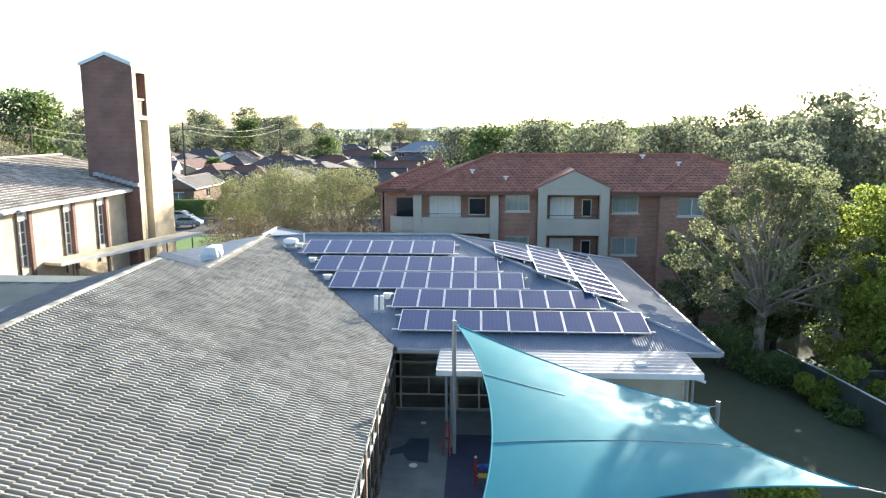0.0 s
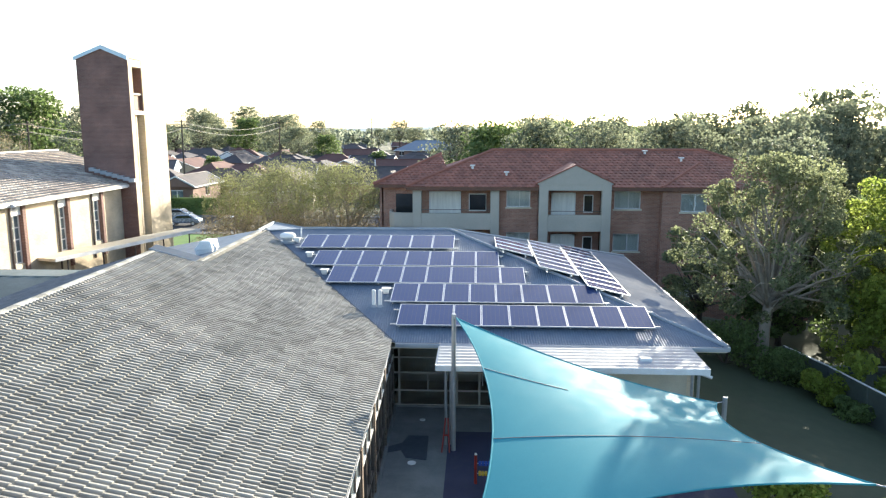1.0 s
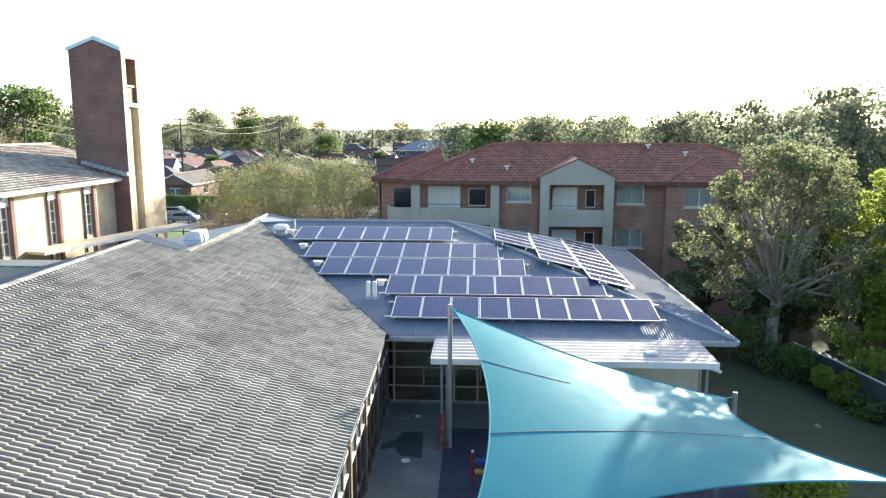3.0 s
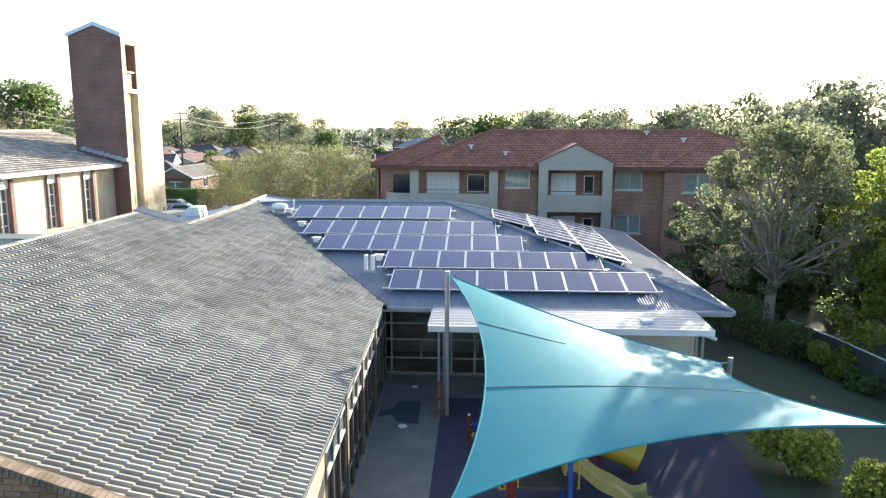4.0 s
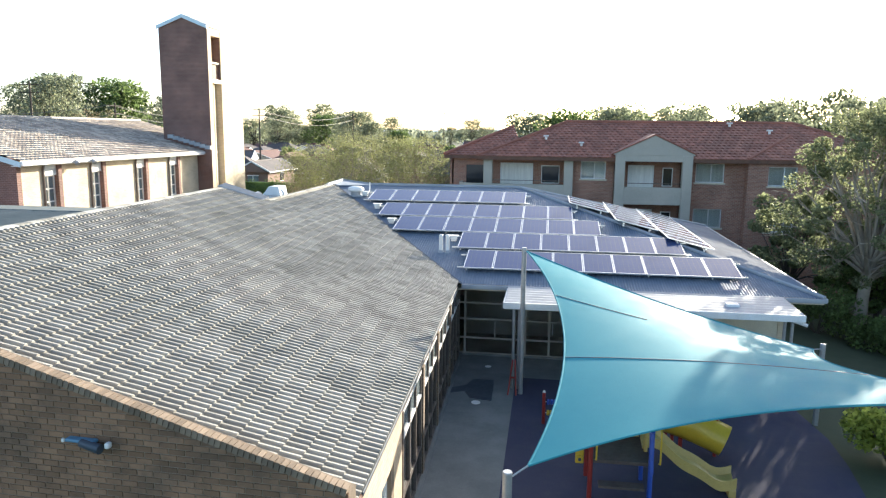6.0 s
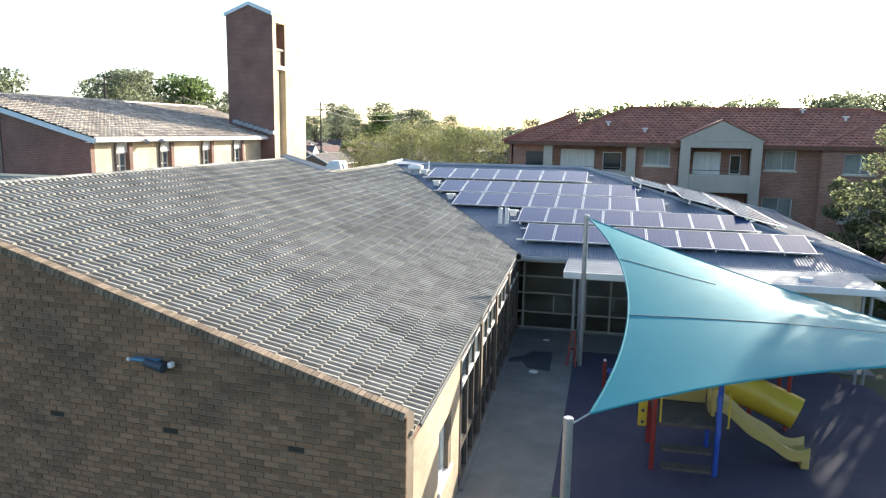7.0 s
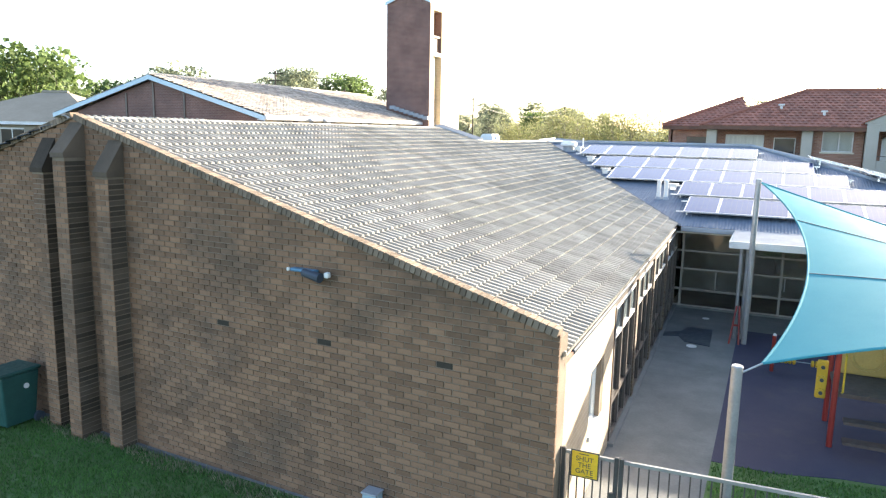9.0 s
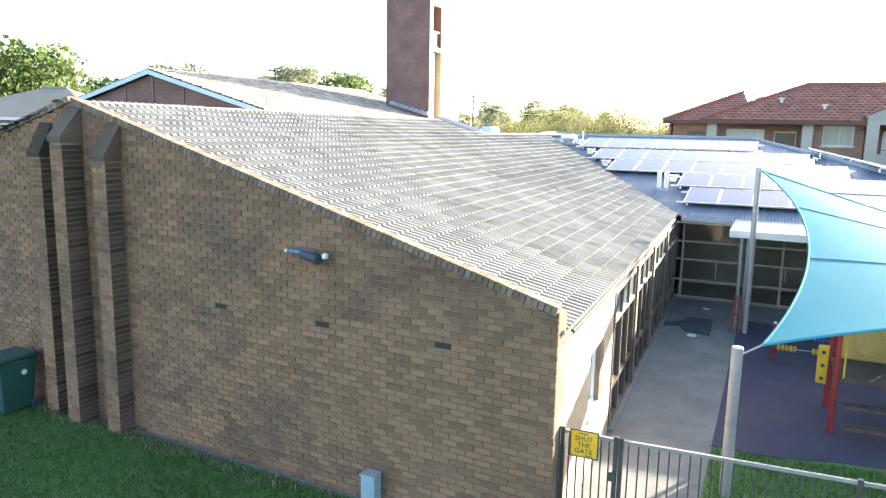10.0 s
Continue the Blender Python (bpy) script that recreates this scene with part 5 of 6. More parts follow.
def picket_run(ob, x0, x1, y0, y1, z, slats):
    part("top_rail", Geo().prism([(x0, y0 - 0.02, z - 0.04), (x1, y1 - 0.02, z - 0.04), (x1, y1 + 0.02, z - 0.04), (x0, y0 + 0.02, z - 0.04)], (0, 0, 0.04)), GRAIL, ob)
    part("bottom_rail", Geo().prism([(x0, y0 - 0.02, 0.12), (x1, y1 - 0.02, 0.12), (x1, y1 + 0.02, 0.12), (x0, y0 + 0.02, 0.12)], (0, 0, 0.04)), BLACK, ob)
    for k in range(slats):
        t = (k + 0.5) / slats
        x, y = x0 + (x1 - x0) * t, y0 + (y1 - y0) * t
        part("picket", Geo().box(x - 0.008, x + 0.008, y - 0.008, y + 0.008, 0.12, z - 0.04), BLACK, ob)


gate = thing("gate", "charcoal steel picket gate with a yellow sign", "gate", (-2.0, 9.5, 0))
for x in (-2.33, -2.27, -1.62):
    part("post", Geo().box(x - 0.025, x + 0.025, 9.57, 9.62, 0, FENCE_Z + 0.03), BLACK, gate, bevel=0.004)
picket_run(gate, -2.24, -1.65, 9.595, 9.595, FENCE_Z, 6)
part("latch", Geo().box(-1.68, -1.6, 9.54, 9.57, 1.05, 1.16), BLACK, gate)
sg = thing("gate_sign", "yellow sign on the gate that reads SHUT THE GATE", "sign", (-2.0, 9.46, 1.3))
part("board", Geo().box(-2.15, -1.83, 9.515, 9.53, 1.30, 1.62), SIGN, sg, bevel=0.008)
part("border", Geo().box(-2.165, -1.815, 9.522, 9.532, 1.285, 1.635), BLACK, sg)
for k, word in enumerate(("SHUT", "THE", "GATE")):
    cu = bpy.data.curves.new("word", "FONT")
    cu.body, cu.size, cu.align_x, cu.extrude = word, 0.088, "CENTER", 0.001
    cu.materials.append(BLACK)
    w = new("lettering", cu)
    w.parent = sg
    w.matrix_parent_inverse = Matrix.Translation(-sg.location)
    w.matrix_basis = Matrix.Translation((-1.99, 9.512, 1.505 - 0.08 * k)) @ Matrix.Rotation(radians(90), 4, "X")
part("small_print", Geo().box(-2.06, -1.94, 9.512, 9.514, 1.59, 1.60), BLACK, sg)
part("small_print", Geo().box(-1.97, -1.88, 9.512, 9.514, 1.315, 1.325), BLACK, sg)

fence = thing("picket_fence", "charcoal steel picket fence with a worn grey top rail", "fence", (0.5, 9.7, 0))
fence_posts = [(-1.56, 9.6), (0.94, 9.74), (3.4, 9.88), (5.9, 10.02), (8.4, 10.16)]
for x, y in fence_posts:
    part("post", Geo().box(x - 0.025, x + 0.025, y - 0.025, y + 0.025, 0, FENCE_Z + 0.02), BLACK, fence, bevel=0.004)
for (xa, ya), (xb, yb) in zip(fence_posts[:-1], fence_posts[1:]):
    picket_run(fence, xa + 0.03, xb - 0.03, ya, yb, FENCE_Z, int((xb - xa) / 0.115))

# ---- things at the gable wall ----
def on_gable(a, out, z):
    """A place on the gable wall: a along it from the corner, out from its face."""
    return HALL_TURN @ GABLE @ Vector((-a, -out, z))


lamp = thing("flood_light", "blue-grey wall flood light with a pale sensor head on the gable", "wall lamp", tuple(on_gable(3.2, 0, 3.45)))
part("arm", Geo().box(-0.42, 0.02, -0.12, 0.0, -0.015, 0.035, Matrix.Translation(on_gable(3.44, 0, 3.47)) @ Matrix.Rotation(radians(-2.9), 4, "Z")), surface("blue_steel", (0.10, 0.24, 0.36), (0.08, 0.20, 0.30), rough=0.4, scale=3), lamp, bevel=0.02)
part("head", Geo().tube([on_gable(3.62, 0.1, 3.46), on_gable(3.3, 0.14, 3.42)], [0.055, 0.07], 12), DARK_TRIM, lamp)
part("sensor", Geo().box(-0.035, 0.035, -0.14, -0.05, -0.035, 0.045, Matrix.Translation(on_gable(3.22, 0, 3.46))), WHITE, lamp, bevel=0.02)
part("sensor", Geo().box(-0.02, 0.02, -0.14, -0.1, -0.02, 0.03, Matrix.Translation(on_gable(3.88, 0, 3.48))), WHITE, lamp, bevel=0.01)
ob = thing("meter_box", "small pale blue-grey service box at the foot of the wall", "service box", tuple(on_gable(2.55, 0.1, 0)))
part("case", Geo().box(-0.11, 0.11, -0.2, 0.0, 0.0, 0.5, Matrix.Translation(on_gable(2.45, 0.02, 0))), surface("pale_blue_case", (0.30, 0.42, 0.48), (0.26, 0.37, 0.43), rough=0.5, scale=3), ob, bevel=0.015)
part("lid", Geo().box(-0.125, 0.125, -0.215, 0.0, 0.5, 0.53, Matrix.Translation(on_gable(2.45, 0.02, 0))), FLASHING, ob, bevel=0.01)
binn = thing("wheelie_bin", "dark green wheelie bin standing on the lawn by the wall", "bin", tuple(on_gable(9.98, 0.55, 0)))
BIN = surface("dark_green_plastic", (0.02, 0.085, 0.075), (0.016, 0.07, 0.062), rough=0.45, scale=3)
bm_at = Matrix.Translation(on_gable(9.98, 0.55, 0.0))
g = Geo()
g.add([bm_at @ Vector(p) for p in ((-0.24, -0.28, 0.06), (0.24, -0.28, 0.06), (0.24, 0.28, 0.06), (-0.24, 0.28, 0.06), (-0.3, -0.36, 1.0), (0.3, -0.36, 1.0), (0.3, 0.36, 1.0), (-0.3, 0.36, 1.0))], [(3, 2, 1, 0), (4, 5, 6, 7), (0, 1, 5, 4), (1, 2, 6, 5), (2, 3, 7, 6), (3, 0, 4, 7)])
part("body", g, BIN, binn, bevel=0.03)
part("lid", Geo().box(-0.32, 0.32, -0.4, 0.4, 1.0, 1.07, bm_at), BIN, binn, bevel=0.03)
part("handle", Geo().tube([bm_at @ Vector((-0.2, 0.42, 1.0)), bm_at @ Vector((0.2, 0.42, 1.0))], 0.02, 8), BIN, binn)
part("badge", Geo().tube([bm_at @ Vector((0.285, 0.1, 0.75)), bm_at @ Vector((0.30, 0.1, 0.75))], 0.05, 12), WHITE, binn, "pale round badge")
for sx in (-1, 1):
    part("wheel", Geo().tube([bm_at @ Vector((sx * 0.27, 0.3, 0.1)), bm_at @ Vector((sx * 0.33, 0.3, 0.1))], 0.1, 14), DARK_TRIM, binn)

# ---- trees ----
BARK = surface("grey_bark", (0.34, 0.29, 0.23), (0.22, 0.185, 0.145), rough=0.9, scale=2, fine=25, bump=0.5, squash=(1, 1, 0.3))
DARK_BARK = surface("dark_bark", (0.085, 0.07, 0.055), (0.06, 0.05, 0.04), rough=0.9, scale=2, fine=25, bump=0.5, squash=(1, 1, 0.3))
LEAF_OLIVE = foliage("olive_leaves", (0.24, 0.265, 0.14), (0.17, 0.19, 0.10), through_light=0.6)
LEAF_GREEN = foliage("green_leaves", (0.17, 0.235, 0.085), (0.115, 0.165, 0.06), through_light=0.5)
LEAF_LIME = foliage("lime_leaves", (0.34, 0.40, 0.09), (0.24, 0.30, 0.065), through_light=0.68)
LEAF_GREY = foliage("grey_green_leaves", (0.26, 0.285, 0.185), (0.19, 0.215, 0.14), through_light=0.55)
TWIGS = foliage("bare_twigs", (0.34, 0.28, 0.17), (0.25, 0.21, 0.13), through_light=0.35)
BUD = foliage("spring_buds", (0.31, 0.32, 0.14), (0.235, 0.24, 0.115), through_light=0.42)


def leaf_cloud(geo, rng, centre, radius, count, size, flat=0.8, droop=0.0):
    """Folded leaves scattered through a lump, thicker towards its skin."""
    cx, cy, cz = centre
    for _ in range(count):
        d = Vector((rng.gauss(0, 1), rng.gauss(0, 1), rng.gauss(0, 1))).normalized()
        r = radius * (0.45 + 0.6 * rng.random() ** 0.5)
        p = Vector((cx + d.x * r, cy + d.y * r, cz + d.z * r * flat))
        s = size * (0.6 + 0.8 * rng.random())
        a = Vector((rng.gauss(0, 1), rng.gauss(0, 1), rng.gauss(0, 0.7) - droop)).normalized()
        b = a.orthogonal().normalized()
        b = (b * math.cos(rng.random() * 6.28) + a.cross(b) * math.sin(rng.random() * 6.28)) * s * 0.42
        n = a.cross(b).normalized() * s * 0.12
        a = a * s
        geo.add([p - a * 0.5, p + b + n, p + a * 0.5, p - b + n], [(0, 1, 2), (0, 2, 3)])


def build_tree(name, label, seed, height, spread, trunk, leaf, bark, leaves=6000, size=0.28, clumps=26, low=0.35, at=(0, 0, 0), group="", flat=0.75, lean=0.0, twiggy=0, top_leaf=None, gaps=0.0, puff=(0.13, 0.30), taper=0.55):
    """A tapered trunk that forks into limbs, with clumps of leaves round the limbs' ends."""
    rng = random.Random(seed)
    ob = thing(name, label, "tree", at, group)
    x0, y0, z0 = at
    geo = Geo()
    fork = height * low
    top = Vector((x0 + lean * height, y0 + rng.uniform(-0.3, 0.3), z0 + fork))
    bend = Vector((x0 + lean * height * 0.3, y0, z0 + fork * 0.5))
    geo.tube([(x0, y0, z0 - 0.3), (x0, y0, z0 + 0.15), bend, top], [trunk * 1.5, trunk * 1.05, trunk * 0.9, trunk * 0.75], 10)
    ends, joints = [], []
    for k in range(clumps):
        w = 2 * math.pi * k * 0.618 + rng.random() * 0.6
        t = (k + 0.5) / clumps
        rad = spread * math.sqrt(rng.random()) * (1.0 - taper * max(0, t - 0.45) / 0.55)
        e = Vector((top.x + rad * math.cos(w), top.y + rad * math.sin(w), z0 + fork * 0.8 + (height * 0.97 - fork * 0.8) * t ** 0.85))
        ends.append(e)
        mid = top.lerp(e, 0.5) + Vector((rng.uniform(-1, 1), rng.uniform(-1, 1), rng.uniform(0.0, 1.0))) * spread * 0.10
        start = bend.lerp(top, 0.4 + 0.6 * rng.random())
        if clumps > 60 and k % 3:
            joint = min(joints, key=lambda p: (p - e).length + 0.5 * max(0.0, p.z - e.z))
            geo.tube([joint, joint.lerp(e, 0.5) + Vector((0, 0, 0.08 * spread)), e], [trunk * 0.12, trunk * 0.08, trunk * 0.03], 4, caps=False)
            continue
        joints += [mid, mid.lerp(e, 0.5)]
        geo.tube([start, mid, e], [trunk * 0.36, trunk * 0.2, trunk * 0.05], 5, caps=False)
        for _ in range(twiggy):
            s = mid.lerp(e, rng.random())
            d = Vector((rng.gauss(0, 1), rng.gauss(0, 1), abs(rng.gauss(0.6, 0.8)))).normalized() * spread * rng.uniform(0.12, 0.30)
            geo.tube([s, s + d * 0.5 + Vector((0, 0, 0.08)), s + d], [trunk * 0.08, trunk * 0.05, trunk * 0.02], 3, caps=False)
    part("trunk", geo, bark, ob, smooth=True)
    crown, tops = Geo(), Geo()
    for e in ends:
        if rng.random() < gaps:
            continue
        r = spread * rng.uniform(*puff)
        goal = tops if (top_leaf and e.z > z0 + height * 0.62) else crown
        leaf_cloud(goal, rng, e, r, leaves // clumps, size, flat)
    part("crown", crown, leaf, ob)
    if top_leaf and tops.v:
        part("upper_crown", tops, top_leaf, ob, "yellow-green new leaves")
    return ob


# big backlit trees beside the yard
build_tree("gum_tree", "tall olive-green gum tree with a pale forked trunk by the fence", 3, 9.8, 4.6, 0.27, LEAF_OLIVE, BARK, leaves=40000, size=0.12, clumps=150, low=0.36, at=(13.4, 33.0, -1.0), gaps=0.25, puff=(0.07, 0.17), twiggy=3, lean=0.01, taper=0.65)
build_tree("gum_tree", "leafy olive tree with dense backlit foliage behind the fence", 7, 8.6, 3.4, 0.24, LEAF_OLIVE, DARK_BARK, leaves=16000, size=0.17, clumps=80, low=0.3, at=(17.9, 39.5, -0.8), puff=(0.11, 0.26))
build_tree("garden_tree", "bright yellow-green backlit tree behind the fence", 11, 8.4, 3.4, 0.20, LEAF_LIME, DARK_BARK, leaves=16000, size=0.17, clumps=70, low=0.30, at=(19.6, 33.5, -0.7))
build_tree("garden_tree", "yellow-green leafy tree at the edge of the garden", 13, 7.0, 3.2, 0.18, LEAF_LIME, DARK_BARK, leaves=13000, size=0.17, clumps=60, low=0.3, at=(22.5, 30.0, -0.7))
build_tree("garden_tree", "dark green tree in shade beside the steel-roofed wing", 17, 5.6, 2.6, 0.15, LEAF_OLIVE, DARK_BARK, leaves=5000, size=0.19, clumps=28, low=0.2, at=(12.2, 38.5, -0.8))
build_tree("garden_tree", "dark olive tree over the side garden", 19, 7.0, 3.2, 0.2, LEAF_LIME, DARK_BARK, leaves=12000, size=0.17, clumps=60, low=0.28, at=(19.2, 28.5, -0.6))


build_tree("garden_tree", "bushy yellow-green tree catching the sun", 61, 4.6, 2.6, 0.12, LEAF_LIME, DARK_BARK, leaves=9000, size=0.18, clumps=40, low=0.15, at=(17.0, 29.0, -0.7))
build_tree("garden_tree", "bushy green tree behind the fence", 62, 4.2, 2.5, 0.12, LEAF_GREEN, DARK_BARK, leaves=9000, size=0.18, clumps=40, low=0.12, at=(15.6, 36.5, -0.8))
build_tree("garden_tree", "bushy green tree behind the fence", 63, 4.4, 2.6, 0.12, LEAF_GREEN, DARK_BARK, leaves=9000, size=0.18, clumps=40, low=0.12, at=(20.8, 36.0, -0.8))


def build_shrub(seed, at, radius, height, leaf, label, count=1800, size=0.12):
    rng = random.Random(seed)
    ob = thing("shrub", label, "shrub", at)
    geo, crown = Geo(), Geo()
    for k in range(7):
        w = k * 2.4
        e = Vector((at[0] + radius * 0.6 * math.cos(w), at[1] + radius * 0.6 * math.sin(w), at[2] + height * rng.uniform(0.2, 0.75)))
        geo.tube([(at[0], at[1], at[2] - 0.05), e], [0.03, 0.01], 5, caps=False)
        leaf_cloud(crown, rng, e, radius * rng.uniform(0.45, 0.7), count // 7, size)
    part("stem", geo, DARK_BARK, ob)
    part("leaves", crown, leaf, ob)


build_shrub(1, (8.2, 18.2, 0), 0.9, 1.3, LEAF_LIME, "bright yellow-green shrub in a patch of sun", 3000)
build_shrub(2, (9.6, 16.6, 0), 0.8, 1.0, LEAF_LIME, "sunlit green shrub in the side garden", 2400)
build_shrub(3, (13.9, 28.2, -1.1), 0.75, 2.0, LEAF_LIME, "sunlit shrub against the side fence", 3600)
build_shrub(4, (14.3, 26.6, -1.2), 0.6, 1.3, LEAF_GREEN, "small dark shrub at the side fence", 2400)
build_shrub(5, (13.0, 30.2, -1.0), 1.0, 1.9, LEAF_GREEN, "dark shrub under the gum tree", 3600)
build_shrub(6, (11.2, 31.6, -0.5), 1.3, 2.0, LEAF_GREEN, "dense shrub by the wall", 3400)

# side fences of sheet steel with pale top rails
SHEET = surface("grey_green_sheet", (0.085, 0.105, 0.09), (0.065, 0.08, 0.07), rough=0.5, metal=0.2, scale=1, bump=0.05)
ob = thing("sheet_fence", "grey sheet steel fence with a pale top rail along the garden", "fence", (12.7, 24, -0.4))
fp = [(13.75, 31.6), (14.4, 28.9), (14.75, 26.6), (15.15, 24.2), (15.6, 21.5), (16.2, 17.5), (16.8, 13.0)]
for (xa, ya), (xb, yb) in zip(fp[:-1], fp[1:]):
    part("sheet", Geo().prism([(xa, ya, -1.4), (xb, yb, -1.4), (xb + 0.03, yb, -1.4), (xa + 0.03, ya, -1.4)], (0, 0, 1.76)), SHEET, ob)
    part("top_rail", Geo().prism([(xa - 0.02, ya, 0.36), (xb - 0.02, yb, 0.36), (xb + 0.05, yb, 0.36), (xa + 0.05, ya, 0.36)], (0, 0, 0.04)), WHITE, ob)
for x, y in fp:
    part("post", Geo().box(x - 0.04, x + 0.04, y - 0.04, y + 0.04, -1.4, 0.38), SHEET, ob)
ob = thing("sheet_fence", "grey sheet steel fence between the gardens", "fence", (18, 25.5, -0.5))
for k in range(5):
    xa = 14.5 + 2.4 * k
    part("sheet", Geo().box(xa, xa + 2.4, 28.9, 28.93, -1.4, 0.36), SHEET, ob)
    part("top_rail", Geo().box(xa, xa + 2.4, 28.87, 28.96, 0.36, 0.40), GALV, ob)

# trees with spring buds behind the steel roof
build_tree("budding_tree", "wide bare tree with yellow-green spring buds", 23, 9.8, 5.0, 0.22, TWIGS, BARK, leaves=36000, size=0.095, clumps=120, low=0.16, puff=(0.15, 0.30), at=(-15.4, 58.0, -2.8), twiggy=22, top_leaf=BUD)
build_tree("budding_tree", "wide bare tree with yellow-green spring buds", 29, 9.8, 4.8, 0.2, TWIGS, BARK, leaves=36000, size=0.095, clumps=120, low=0.16, puff=(0.15, 0.30), at=(-10.6, 57.0, -2.8), twiggy=22, top_leaf=BUD)
build_tree("budding_tree", "spreading bare tree in spring bud", 31, 9.0, 4.4, 0.18, TWIGS, BARK, leaves=22000, size=0.095, clumps=90, low=0.16, puff=(0.15, 0.30), at=(-20.4, 61.0, -2.8), twiggy=22, top_leaf=BUD)
build_tree("street_tree", "slim green street tree beside the lawn", 37, 5.2, 1.5, 0.1, LEAF_LIME, DARK_BARK, leaves=3000, size=0.2, clumps=16, low=0.35, at=(-25.5, 78.0, -2.8))
build_tree("street_tree", "slim green street tree beside the lawn", 38, 4.6, 1.3, 0.1, LEAF_GREEN, DARK_BARK, leaves=2600, size=0.2, clumps=14, low=0.35, at=(-21.0, 74.0, -2.8))

build_tree("bare_tree", "bare brown tree behind the church roof", 71, 12.5, 4.4, 0.2, TWIGS, BARK, leaves=5000, size=0.10, clumps=56, low=0.2, at=(-51.0, 76.0, -2.8), twiggy=16, puff=(0.12, 0.24))
build_tree("bare_tree", "thin leafless tree far behind the church", 72, 17.5, 3.6, 0.22, TWIGS, DARK_BARK, leaves=500, size=0.10, clumps=22, low=0.4, at=(-77.0, 100.0, -2.8), twiggy=8, puff=(0.08, 0.15))

# ---- street behind ----
g = Geo()
g.box(-140, 60, 86, 101, -2.86, -2.80)
tagged(part("road", g, ASPHALT), "grey asphalt street behind the church lawn", "road", kind="structure")
g = Geo()
g.box(-140, 60, 84.2, 86, -2.84, -2.68).box(-140, 60, 101, 102.6, -2.84, -2.68)
tagged(part("kerb", g, CONCRETE), "pale concrete footpath and kerb along the street", "pavement", kind="structure")
g = Geo()
g.box(-60, -8, 57, 84.2, -2.86, -2.76)
tagged(part("church_lawn", g, surface("sunlit_lawn", (0.10, 0.20, 0.03), (0.08, 0.16, 0.03), rough=0.9, scale=0.3, fine=10, bump=0.4)), "sunlit green lawn behind the church", "lawn", kind="structure")


def build_car(at, turn, paint, label):
    ob = thing("parked_car", label, "car", (0, 0, 0), "cars parked in the street")
    side = [(-2.1, 0.35), (-2.12, 0.75), (-1.95, 0.92), (-1.35, 0.98), (-0.75, 1.42), (0.85, 1.45), (1.55, 1.0), (2.05, 0.85), (2.12, 0.55), (2.08, 0.35)]
    part("body", Geo().prism([(x, -0.82, z) for x, z in side], (0, 1.64, 0)), paint, ob, bevel=0.08)
    for sy in (-0.83, 0.822):
        part("side_window", Geo().prism([(x, sy, z) for x, z in ((-1.15, 1.0), (-0.7, 1.36), (0.78, 1.38), (1.3, 1.02))], (0, 0.008, 0)), DARK_GLASS, ob)
    part("windscreen", Geo().prism([(0.95, -0.7, 1.40), (1.5, -0.72, 1.04), (1.5, 0.72, 1.04), (0.95, 0.7, 1.40)], (0.03, 0, 0.03)), DARK_GLASS, ob)
    for wx in (-1.3, 1.3):
        for wy in (-0.86, 0.66):
            wh = part("wheel", Geo().tube([(wx, wy, 0.32), (wx, wy + 0.2, 0.32)], 0.32, 16), DARK_TRIM, ob)
            part("rim", Geo().tube([(wx, wy - 0.01, 0.32), (wx, wy + 0.21, 0.32)], 0.2, 12), ALU, wh)
    ob.matrix_basis = pose(*at, 0, 0, turn)
    return ob


SILVER = surface("silver_car_paint", (0.55, 0.57, 0.58), (0.5, 0.52, 0.53), rough=0.25, metal=0.6, scale=1, bump=0, coat=1)
CARBLUE = surface("blue_grey_car_paint", (0.25, 0.32, 0.42), (0.22, 0.29, 0.38), rough=0.25, metal=0.5, scale=1, bump=0, coat=1)
build_car((-38.6, 92.5, -2.8), 4, CARBLUE, "pale blue hatchback parked in the street")
build_car((-31.5, 90.5, -2.8), 180, SILVER, "silver car parked in the street")
build_car((-42.5, 99.0, -2.8), 0, SILVER, "silver car parked at the far kerb")

ob = thing("hedge", "clipped dark green hedge along the street", "hedge", (-42, 104, -2.8))
rng = random.Random(5)
g = Geo()
for k in range(90):
    leaf_cloud(g, rng, (-51 + k * 0.22, 104 + rng.uniform(-0.5, 0.5), -2.8 + rng.uniform(0.4, 2.6)), 0.7, 80, 0.2)
part("leaves", g, LEAF_GREEN, ob)
part("core", Geo().box(-51, -31, 103.5, 104.5, -2.8, -0.3), LEAF_GREEN, ob)


